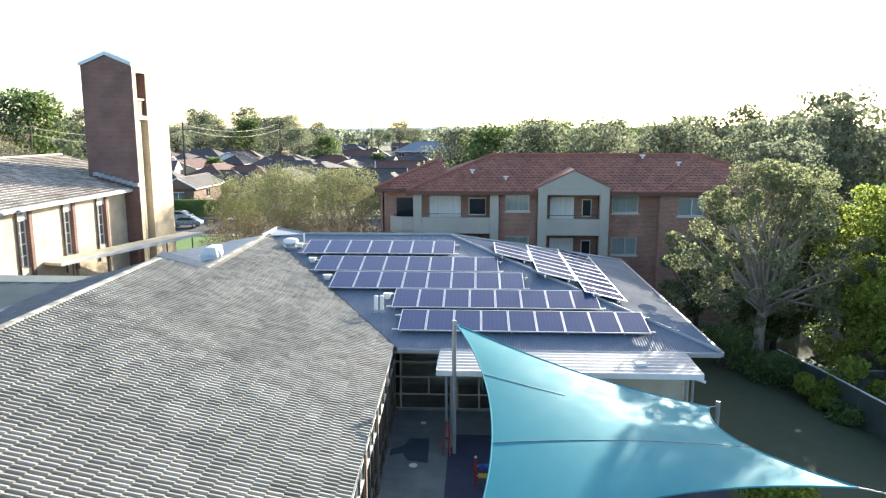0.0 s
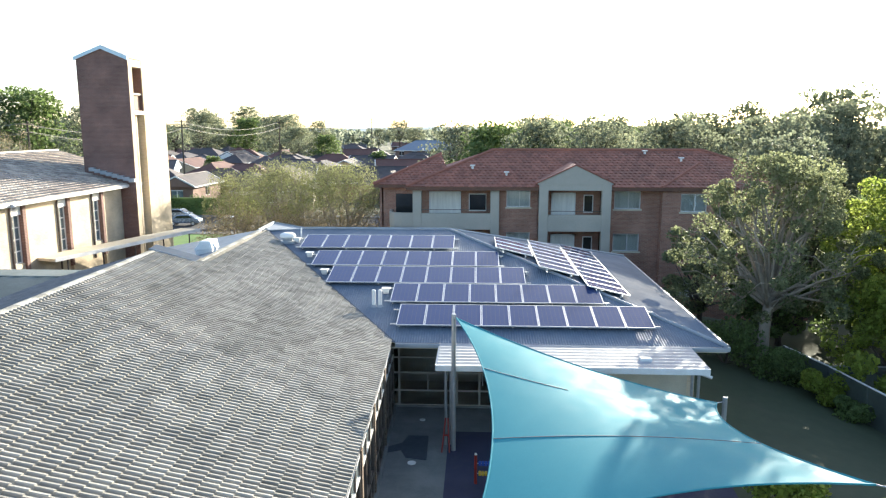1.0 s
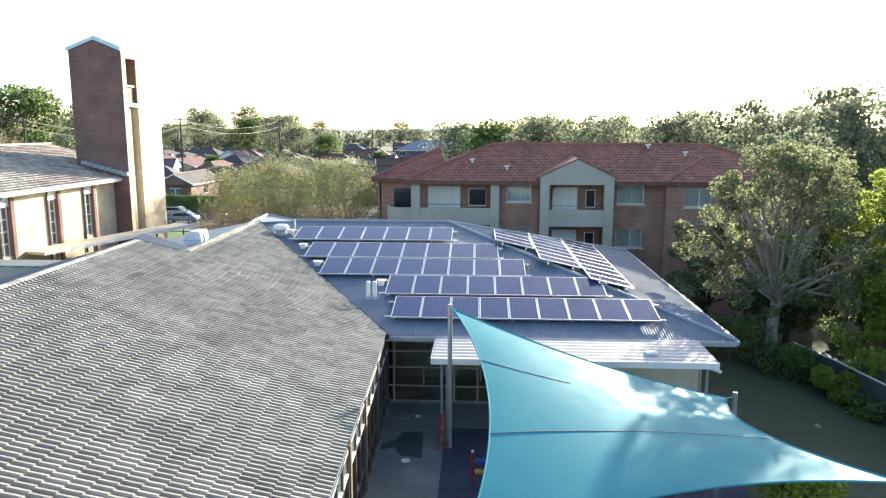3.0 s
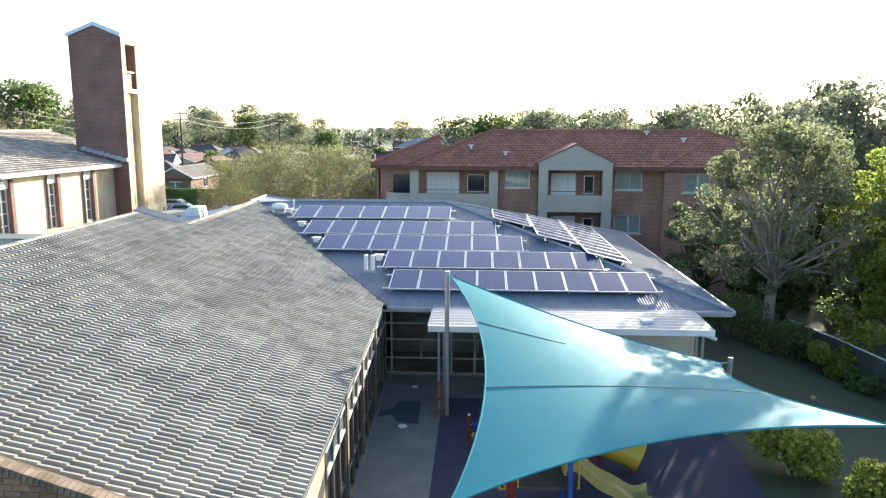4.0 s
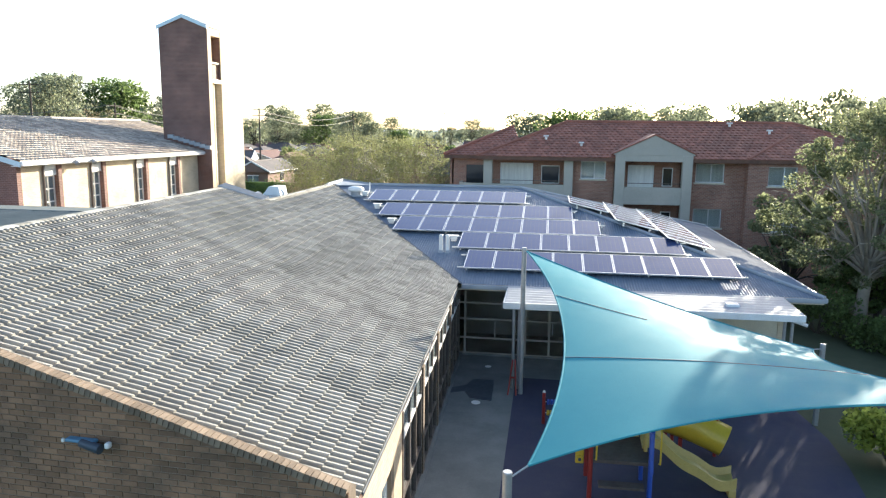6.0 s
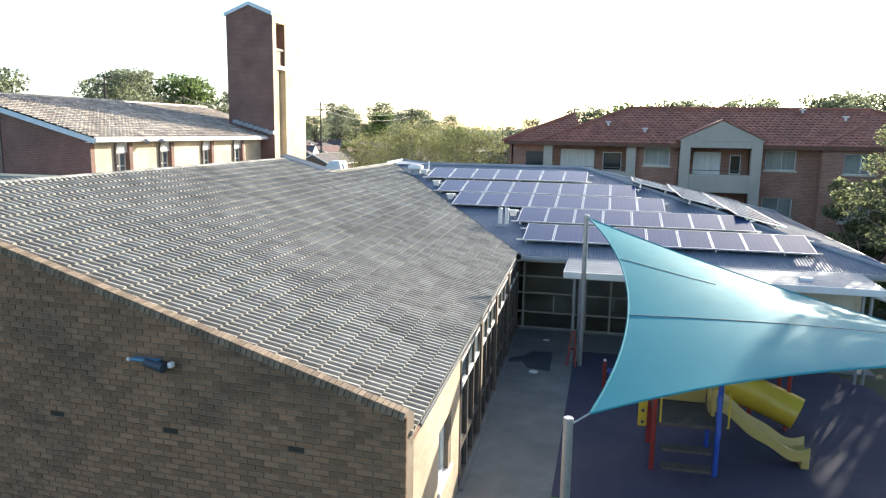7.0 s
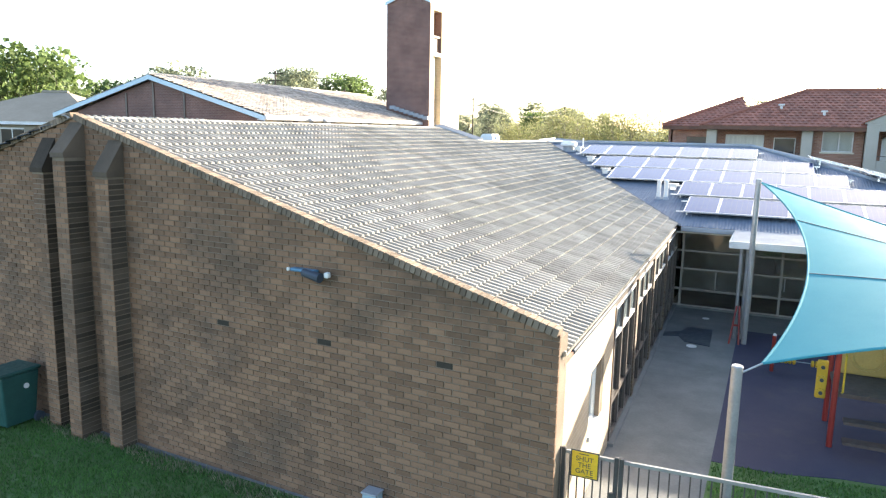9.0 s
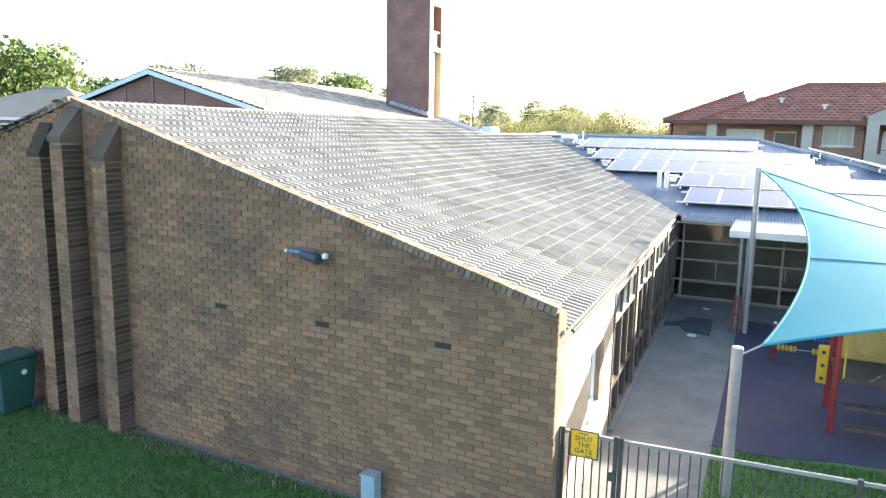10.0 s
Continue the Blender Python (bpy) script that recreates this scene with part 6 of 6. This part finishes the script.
def build_house(at, wx, wy, wall_h, rise, turn, wall, roof_mat, label, gable=False, windows=3):
    """A suburban house: walls, hip or gable roof, windows, eave board."""
    ob = thing("house", label, "house", (0, 0, 0), "suburban houses")
    part("wall", Geo().box(-wx / 2, wx / 2, -wy / 2, wy / 2, -1.0, wall_h), wall, ob)
    o = 0.5
    e = [(-wx / 2 - o, -wy / 2 - o, wall_h), (wx / 2 + o, -wy / 2 - o, wall_h), (wx / 2 + o, wy / 2 + o, wall_h), (-wx / 2 - o, wy / 2 + o, wall_h)]
    inset = 0.0 if gable else min(wx, wy) / 2 + o
    r = [(-wx / 2 - o + inset, 0, wall_h + rise), (wx / 2 + o - inset, 0, wall_h + rise)]
    part("roof", Geo().add(e + r, [(0, 1, 5, 4), (2, 3, 4, 5), (1, 2, 5), (3, 0, 4), (3, 2, 1, 0)]), roof_mat, ob)
    part("ridge_cap", Geo().tube([r[0], r[1]], 0.14, 6), roof_mat, ob)
    part("eave_board", Geo().box(-wx / 2 - o, wx / 2 + o, -wy / 2 - o - 0.06, -wy / 2 - o, wall_h - 0.18, wall_h + 0.02), WHITE, ob, "white gutter")
    if gable:
        for sx in (-1, 1):
            xe = sx * (wx / 2 + 0.42)
            part("gable_end", Geo().prism([(xe, -wy / 2, wall_h - 0.1), (xe, wy / 2, wall_h - 0.1), (xe, 0, wall_h + rise * 0.86)], (0.1 * sx, 0, 0)), wall, ob)
            part("barge_board", Geo().prism([(xe, -wy / 2 - o, wall_h - 0.1), (xe, -wy / 2 - o, wall_h + 0.12), (xe, 0, wall_h + rise + 0.1), (xe, wy / 2 + o, wall_h + 0.12), (xe, wy / 2 + o, wall_h - 0.1), (xe, 0, wall_h + rise - 0.14)], (0.14 * sx, 0, 0)), WHITE, ob, "white barge board")
            win = part("window", Geo().box(*sorted((sx * wx / 2, sx * (wx / 2 + 0.06))), -0.9, 0.9, wall_h - 1.9, wall_h - 0.7), PALE_GLASS, ob)
            part("frame", Geo().box(*sorted((sx * (wx / 2 + 0.06), sx * (wx / 2 + 0.1))), -0.95, 0.95, wall_h - 2.0, wall_h - 1.9).box(*sorted((sx * (wx / 2 + 0.06), sx * (wx / 2 + 0.1))), -0.95, 0.95, wall_h - 0.72, wall_h - 0.6).box(*sorted((sx * (wx / 2 + 0.06), sx * (wx / 2 + 0.1))), -0.05, 0.05, wall_h - 1.9, wall_h - 0.7), WHITE, win)
    for k in range(windows):
        x = -wx / 2 + wx * (k + 0.5) / windows
        win = part("window", Geo().box(x - 0.8, x + 0.8, -wy / 2 - 0.03, -wy / 2 + 0.02, wall_h - 1.75, wall_h - 0.5), DARK_GLASS, ob)
        part("frame", Geo().box(x - 0.88, x + 0.88, -wy / 2 - 0.05, -wy / 2 - 0.02, wall_h - 1.85, wall_h - 1.75).box(x - 0.88, x + 0.88, -wy / 2 - 0.05, -wy / 2 - 0.02, wall_h - 0.5, wall_h - 0.4).box(x - 0.03, x + 0.03, -wy / 2 - 0.05, -wy / 2 - 0.03, wall_h - 1.75, wall_h - 0.5), WHITE, win)
    ob.matrix_basis = pose(*at, 0, 0, turn)
    return ob


RED_TILE_FAR = surface("brown_red_house_tile", (0.16, 0.075, 0.06), (0.12, 0.06, 0.05), rough=0.75, scale=0.3, fine=8, bump=0.1)
BLUE_ROOF = surface("blue_grey_roof", (0.20, 0.25, 0.31), (0.17, 0.21, 0.26), rough=0.5, scale=0.2, fine=6, bump=0.05)
FAR_BRICK = surface("far_brick", (0.24, 0.15, 0.115), (0.19, 0.12, 0.095), rough=0.9, scale=0.3)
FAR_CREAM = surface("far_cream_wall", (0.42, 0.37, 0.29), (0.36, 0.32, 0.26), rough=0.9, scale=0.3)
build_house((-46.9, 116, -3), 12, 5.0, 3.9, 1.6, 90, FAR_BRICK, SLATE_TILE, "brick house with a grey gable roof behind the hedge", True, 1)
build_house((-33.5, 118, -3), 13, 9, 2.9, 2.4, 8, FAR_CREAM, SLATE_TILE, "cream house with a dark tiled roof", False, 3)
build_house((-60, 122, -3), 14, 10, 2.9, 2.6, -6, FAR_BRICK, SLATE_TILE, "brick house with a dark tiled roof", False, 3)
build_house((-49, 38, -1), 12, 10, 6.4, 2.2, 20, FAR_CREAM, surface("cream_tile_roof", (0.34, 0.29, 0.22), (0.28, 0.24, 0.18), rough=0.95, scale=0.4, fine=8, bump=0.1), "two-storey cream house beside the church", False, 3)
build_house((-12.5, 252, -4), 31, 13, 6.5, 3.2, 0, FAR_BRICK, BLUE_ROOF, "long two-storey building with a blue-grey roof", False, 7)
rng = random.Random(8)
for k in range(117):
    row = k // 9
    y = 138 + 27 * row + rng.uniform(-7, 7)
    x = -0.52 * y + (0.055 * y + 2) * (k % 9) + rng.uniform(-5, 5)
    build_house((x, y, ground_z(x, y) - 0.2), rng.uniform(11, 17), rng.uniform(8, 11), rng.choice((2.8, 2.9, 3.2)), rng.uniform(2.0, 3.0), rng.choice((0, 90, 8, 82, -10)) + rng.uniform(-6, 6), rng.choice((FAR_BRICK, FAR_BRICK, FAR_CREAM, WHITE)), rng.choice((SLATE_TILE, SLATE_TILE, RED_TILE_FAR)), rng.choice(("brick house with a dark tiled hip roof", "low suburban house with a tiled roof")), rng.random() < 0.3, 3)

# ---- far trees ----
def far_template(seed, height, spread, leaf, low=0.22, clumps=64, flat=0.7, leaves=6400, size=0.40, gaps=0.0, twiggy=0):
    return build_tree("distant_tree", "tall suburban gum tree among the roofs", seed, height, spread, height * 0.022, leaf, DARK_BARK, leaves=leaves, size=size, clumps=clumps, low=low, group="distant trees", flat=flat, gaps=gaps, twiggy=twiggy, puff=(0.17, 0.36))


HEIGHTS = (14, 17, 11, 20, 9)
TEMPLATES = [far_template(41, 14, 6.4, LEAF_GREY, flat=0.55), far_template(42, 17, 7.0, LEAF_GREY, low=0.45, clumps=56, flat=0.5, gaps=0.1), far_template(43, 11, 5.8, LEAF_GREEN, low=0.15, flat=0.6), far_template(44, 20, 7.0, LEAF_GREY, low=0.35, clumps=70, flat=0.5), far_template(45, 9, 4.4, LEAF_GREEN, low=0.10)]
used = [False] * len(TEMPLATES)


def put_tree(kind, x, y, size=1.0, z=None):
    m = pose(x, y, ground_z(x, y) if z is None else z, 0, 0, (x * 37 + y * 11) % 360) @ Matrix.Scale(size, 4)
    if not used[kind]:
        used[kind] = True
        TEMPLATES[kind].matrix_basis = m
        return TEMPLATES[kind]
    made = copy_thing(TEMPLATES[kind], m)
    made.matrix_basis = m
    return made


# trees behind the church and beyond the tower
for kind, x, y, s in ((2, -102, 160, 1.95), (0, -110, 152, 1.6), (3, -74, 100, 0.9), (4, -55, 84, 0.8), (0, -84, 84, 1.2), (2, -90, 78, 1.3), (2, -72, 66, 1.0), (0, -78, 58, 1.0), (2, -66, 54, 0.9), (4, -62, 70, 1.0), (2, -64, 47, 1.35), (0, -72, 42, 1.2), (2, -78, 46, 1.5), (1, -76, 140, 1.0), (1, -100, 130, 1.1)):
    put_tree(kind, x, y, s)
# woods on the right beyond the flats, by their height
for kind, x, y, h in ((0, 27, 66, 13.5), (1, 31, 76, 15.5), (0, 36, 82, 16), (3, 43, 88, 17.5), (0, 50, 84, 17), (2, 40, 64, 13), (0, 54, 74, 16), (2, 31, 53, 10.5), (4, 26, 47, 8.5), (2, 37, 47, 10), (0, 23, 86, 15.5), (1, 16, 94, 15), (0, 9, 102, 15.5), (2, 3, 112, 15), (0, -3, 120, 15), (3, 62, 96, 19), (0, 68, 88, 17), (2, 31, 36, 8.0), (4, 28, 29, 7.0), (4, 25.5, 39, 7.5), (0, 20, 108, 16), (2, 12, 118, 15), (0, 30, 100, 16.5), (3, 38, 104, 18), (0, 48, 100, 18)):
    put_tree(kind, x, y, (h - 1.6 if x < 45 else h) / HEIGHTS[kind])
rng = random.Random(21)
for k in range(230):
    y = rng.uniform(125, 430)
    x = rng.uniform(-0.62, 0.75) * y
    if -0.62 * y < x < 0.03 * y and y < (240 if x < -0.17 * y else 285):
        continue
    if -0.62 * y < x < 0.03 * y and y < 430 and rng.random() < 0.62:
        continue
    kind = rng.choice((0, 0, 2, 2, 0, 1, 3))
    put_tree(kind, x, y, (rng.uniform(13.5, 19.0) if x < -0.1 * y else rng.uniform(11.0, 15.5)) / HEIGHTS[kind])
# lone trees between the far roofs
for kind, x, y, h in ((4, -64, 172, 6), (0, -128, 335, 21), (1, -140, 360, 24), (0, -118, 380, 20), (2, -52, 246, 11), (4, -27, 196, 6.5), (1, -128, 395, 26), (3, -104, 400, 22)):
    put_tree(kind, x, y, h / HEIGHTS[kind])

# far woods to the skyline, one mass of clumps
rng = random.Random(33)
g = Geo()
for k in range(900):
    y = rng.uniform(420, 1500)
    x = rng.uniform(-0.95, 0.95) * y
    h = rng.uniform(7, 15)
    for _ in range(5):
        leaf_cloud(g, rng, (x + rng.uniform(-6, 6), y + rng.uniform(-4, 4), -4 + h * rng.uniform(0.35, 0.8)), rng.uniform(2.5, 5), 16, 3.2)
# distance haze is mixed into the leaves' pale colour
tagged(part("distant_woods", g, foliage("haze_paled_leaves", (0.26, 0.29, 0.22), (0.21, 0.24, 0.18), scale=0.02)), "wooded suburbs out to the skyline, haze painted as pale grey-green", "woods", kind="stuff")
g = Geo()
for k in range(80):
    a0, a1 = -1.1 + 2.2 * k / 80, -1.1 + 2.2 * (k + 1) / 80
    z0, z1 = [12 + 9 * noise.noise(Vector((a * 4, 1.7, 0))) + 5 * noise.noise(Vector((a * 25, 0.3, 0))) for a in (a0, a1)]
    g.poly([(3200 * math.sin(a0), 3200 * math.cos(a0), -30), (3200 * math.sin(a1), 3200 * math.cos(a1), -30), (3200 * math.sin(a1), 3200 * math.cos(a1), z1), (3200 * math.sin(a0), 3200 * math.cos(a0), z0)])
# pale emission on the hills stands in for far haze
HILLS = surface("haze_glow_hills", (0.45, 0.48, 0.48), (0.42, 0.45, 0.45), rough=1.0, scale=0.002, fine=0.01, bump=0)
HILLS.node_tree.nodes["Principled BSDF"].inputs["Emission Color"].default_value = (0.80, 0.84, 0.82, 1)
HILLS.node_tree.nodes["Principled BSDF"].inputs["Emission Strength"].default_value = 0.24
tagged(part("backdrop", g, HILLS), "wooded hills on the skyline, haze painted as a pale glow", "hills", kind="structure")

# ---- poles and wires ----
def power_pole(x, y, h, turn):
    ob = thing("power_pole", "timber power pole with a crossarm", "power pole", (x, y, ground_z(x, y)), "power poles")
    z = ground_z(x, y)
    part("pole", Geo().tube([(x, y, z), (x, y, z + h)], [0.17, 0.12], 8), DARK_BARK, ob)
    c, s = math.cos(radians(turn)), math.sin(radians(turn))
    for k in (0.4, 1.4):
        part("crossarm", Geo().tube([(x - 1.2 * c, y - 1.2 * s, z + h - k), (x + 1.2 * c, y + 1.2 * s, z + h - k)], 0.07, 6), DARK_BARK, ob)
    return Vector((x, y, z + h - 0.3))


spots = [power_pole(-92, 84, 14.2, 90), power_pole(-56, 88, 13.6, 90), power_pole(-51, 123, 14.2, 30), power_pole(-47, 170, 14.5, 20)]
power_pole(-68, 88, 16.3, 20), power_pole(-30, 205, 16, 0), power_pole(-8, 300, 17, 0), power_pole(2, 330, 17, 0)
WIRE = surface("wire", (0.16, 0.16, 0.15), (0.13, 0.13, 0.13), rough=0.6, scale=1, bump=0)
for a, b in zip(spots[:-1], spots[1:]):
    for k in range(4):
        off = Vector((0.25 * k - 0.4, 0.8 * (k - 1.5) * 0.6, -1.1 * (k // 2)))
        ob = thing("power_line", "thin overhead power line between poles", "wire", tuple(a + off), "power lines")
        part("wire", Geo().tube([a.lerp(b, t) + off + Vector((0, 0, -1.6 * 4 * t * (1 - t))) for t in [i / 10 for i in range(11)]], 0.022, 4), WIRE, ob)

# near-black face that stands for the open slots of the air bricks
VENT_DARK = surface("dark_vent", (0.045, 0.04, 0.032), (0.06, 0.05, 0.04), rough=0.95, spec=0.1, scale=4, fine=40, bump=0.3)

# ---- pieces: ridge caps, coping, bricks, tiles ----
ridge = [(RIDGE_X, 9.9 + 0.40 * k) for k in range(40)]
cap = Geo()
for i in range(7):
    w = math.pi * i / 6
    for s in (0.0, 0.43):
        r = 0.15 if s == 0 else 0.14
        cap.v.append((r * math.cos(w), s, r * 0.32 * math.sin(w)))
cap.f = [(2 * i, 2 * i + 1, 2 * i + 3, 2 * i + 2) for i in range(6)]
cap_mesh = cap.mesh("ridge_cap")
cap_mesh.materials.append(RIDGE)
for x, y in ridge[:39]:
    part("ridge_cap", cap_mesh, None, hall).matrix_basis = Matrix.Translation((x, y, RZ + 0.025))
for k in range(20):
    part("ridge_cap", cap_mesh, None, hall).matrix_basis = Matrix.Translation((STEP_X, 26.05 + 0.4 * k, RIDGE_Z + 0.025))


def gable_piece(a, z, out, tilt=0.0):
    return GABLE @ Matrix.Translation((-a, -out, z)) @ Matrix.Rotation(tilt, 4, "Y")


# coping bricks on edge up both slopes
cop = Geo().box(-0.036, 0.036, -0.02, 0.14, -0.105, 0.0)
cop_mesh = cop.mesh("coping_brick")
cop_mesh.materials.append(COPING)
tilt = math.atan(GS)
n = int((APEX_L - EDGE) / (0.084 * math.cos(tilt)))
rngc = random.Random(4)
for k in range(n):
    a = EDGE + (k + 0.5) * 0.084 * math.cos(tilt)
    part("coping_brick", cop_mesh, None, hall).matrix_basis = gable_piece(a, gable_top(a), 0.012 + rngc.uniform(-0.004, 0.004), tilt)
g = Geo()
for k in range(int(6.3 / 0.08)):
    a = APEX_L + (k + 0.5) * 0.08
    p = [gable_piece(a, gable_top(a), 0.012, -tilt) @ Vector(v) for v in cop.v]
    g.add(p, cop.f)
part("coping_run", g, COPING, hall)["kind"] = "stuff"

# bricks of the gable wall
BW, BH, JOINT = 0.240, 0.086, 0.010
brick = Geo()
c = 0.004
bx, bz, dep = BW - JOINT, BH - JOINT, 0.03
brick.v = [(0, dep, 0), (bx, dep, 0), (bx, dep, bz), (0, dep, bz), (c, 0, c), (bx - c, 0, c), (bx - c, 0, bz - c), (c, 0, bz - c)]
brick.f = [(4, 5, 6, 7), (0, 1, 5, 4), (1, 2, 6, 5), (2, 3, 7, 6), (3, 0, 4, 7)]
brick_mesh = brick.mesh("brick")
brick_mesh.materials.append(BRICK)
VENTS = {(5.28, 2.47), (3.42, 2.48), (1.52, 2.47)}
rngb = random.Random(9)
rest, singles = Geo(), 0
for j in range(int(APEX_Z / BH)):
    z = j * BH + 0.02
    for i in range(-1, int(LEFT_L / BW) + 1):
        a1 = i * BW + (BW / 2 if j % 2 else 0) - BW / 2
        a0, a1 = max(a1, EDGE), a1 + BW - JOINT
        if a1 - a0 < 0.03 or a1 > LEFT_L:
            continue
        room = min(gable_top(a0), gable_top(a1)) - 0.012
        if z + bz > room:
            continue
        sz = 1.0
        if any(a0 - 0.02 < va < a1 + 0.02 and z < vz < z + BH for va, vz in VENTS):
            ob = part("air_vent", Geo().box(-(a1), -(a0), 0.008, 0.02, z, z + bz, GABLE), VENT_DARK, hall, "dark slotted air brick")
            continue
        sx = (a1 - a0) / bx
        out = rngb.uniform(-0.002, 0.003)
        m = GABLE @ Matrix.Translation((-a1, -out, z)) @ Matrix.Diagonal((sx, 1, sz, 1))
        if sx > 0.99 and sz > 0.99 and a0 < 3.1 and 0.6 < z < 2.9 and singles < 300:
            part("brick", brick_mesh, None, hall).matrix_basis = m
            singles += 1
        else:
            rest.add([m @ Vector(p) for p in brick.v], brick.f)
part("brickwork", rest, BRICK, hall, "brown bricks with lighter and darker ones mixed")["kind"] = "stuff"

# three brick piers under the apex, each with a sloped cap
for a, top, out in ((7.50, 5.02, 0.30), (8.43, 5.30, 0.38), (9.22, 5.02, 0.24)):
    pier = part("brick_pier", Geo().box(-a - 0.15, -a + 0.15, -out, 0.0, -0.05, top - 0.42, GABLE), MORTAR, hall, "projecting brick pier with a dark sloped cap")
    m = [GABLE @ Vector(p) for p in ((-a - 0.17, 0.0, top + 0.16), (-a - 0.17, -out - 0.03, top - 0.34), (-a - 0.17, -out - 0.03, top - 0.42), (-a - 0.17, 0.0, top - 0.42))]
    part("pier_cap", Geo().prism(m, GABLE.to_3x3() @ Vector((0.34, 0, 0))), DARK_BRICK, pier)
    geo, dark_bricks = Geo(), Geo()
    for j in range(int((top - 0.42) / BH)):
        z = j * BH + 0.02
        splits = ((-0.155, -0.035), (-0.025, 0.155)) if j % 2 else ((-0.155, 0.075), (0.085, 0.155))
        for u0, u1 in splits:
            mm = GABLE @ Matrix.Translation((-a + u0, -out - 0.006, z)) @ Matrix.Diagonal(((u1 - u0) / bx, 1, 1, 1))
            geo.add([mm @ Vector(p) for p in brick.v], brick.f)
        # the right-hand side of each pier takes the darker brick
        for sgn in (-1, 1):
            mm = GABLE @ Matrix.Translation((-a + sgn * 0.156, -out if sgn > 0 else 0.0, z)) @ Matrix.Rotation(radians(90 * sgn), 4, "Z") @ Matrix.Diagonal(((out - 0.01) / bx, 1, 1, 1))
            (dark_bricks if sgn > 0 else geo).add([mm @ Vector(p) for p in brick.v], brick.f)
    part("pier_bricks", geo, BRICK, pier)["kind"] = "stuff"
    part("sooty_side", dark_bricks, DARK_BRICK, pier, "darker right side of the pier")["kind"] = "stuff"
part("footing", Geo().box(-LEFT_L, -EDGE, -0.05, 0.0, -0.05, 0.035, GABLE), CONCRETE, hall)

# single tiles at the near end of the roof
tile_geo = Geo()
sample = next(t for t in EAST_TILES if (t[0], t[1]) == near_tiles[0])
SIN = TS * COSA
UV = Matrix(((0, -COSA, SIN, 0), (1, 0, 0, 0), (0, SIN, COSA, 0), (0, 0, 0, 1)))
base = Matrix.Translation(EAVE) @ UV @ Matrix.Translation((sample[0], sample[1] * 0.32, 0))
inv = base.inverted()
tile_geo.add([inv @ Vector(p) for p in sample[3]], sample[4])
tile_mesh = tile_geo.mesh("roof_tile")
tile_mesh.materials.append(TILE)
for c0, j in near_tiles:
    part("roof_tile", tile_mesh, None, hall).matrix_basis = Matrix.Translation(EAVE) @ UV @ Matrix.Translation((c0, j * 0.32, 0))
for ob in LOW_ROOFS:
    ob.matrix_basis = HALL_TURN.inverted()  # the lower roofs keep to the church
hall.matrix_basis = HALL_TURN @ Matrix.Translation(hall.location)
for ob in (bays, side_window):
    ob.matrix_basis = HALL_TURN @ Matrix.Translation(ob.location)
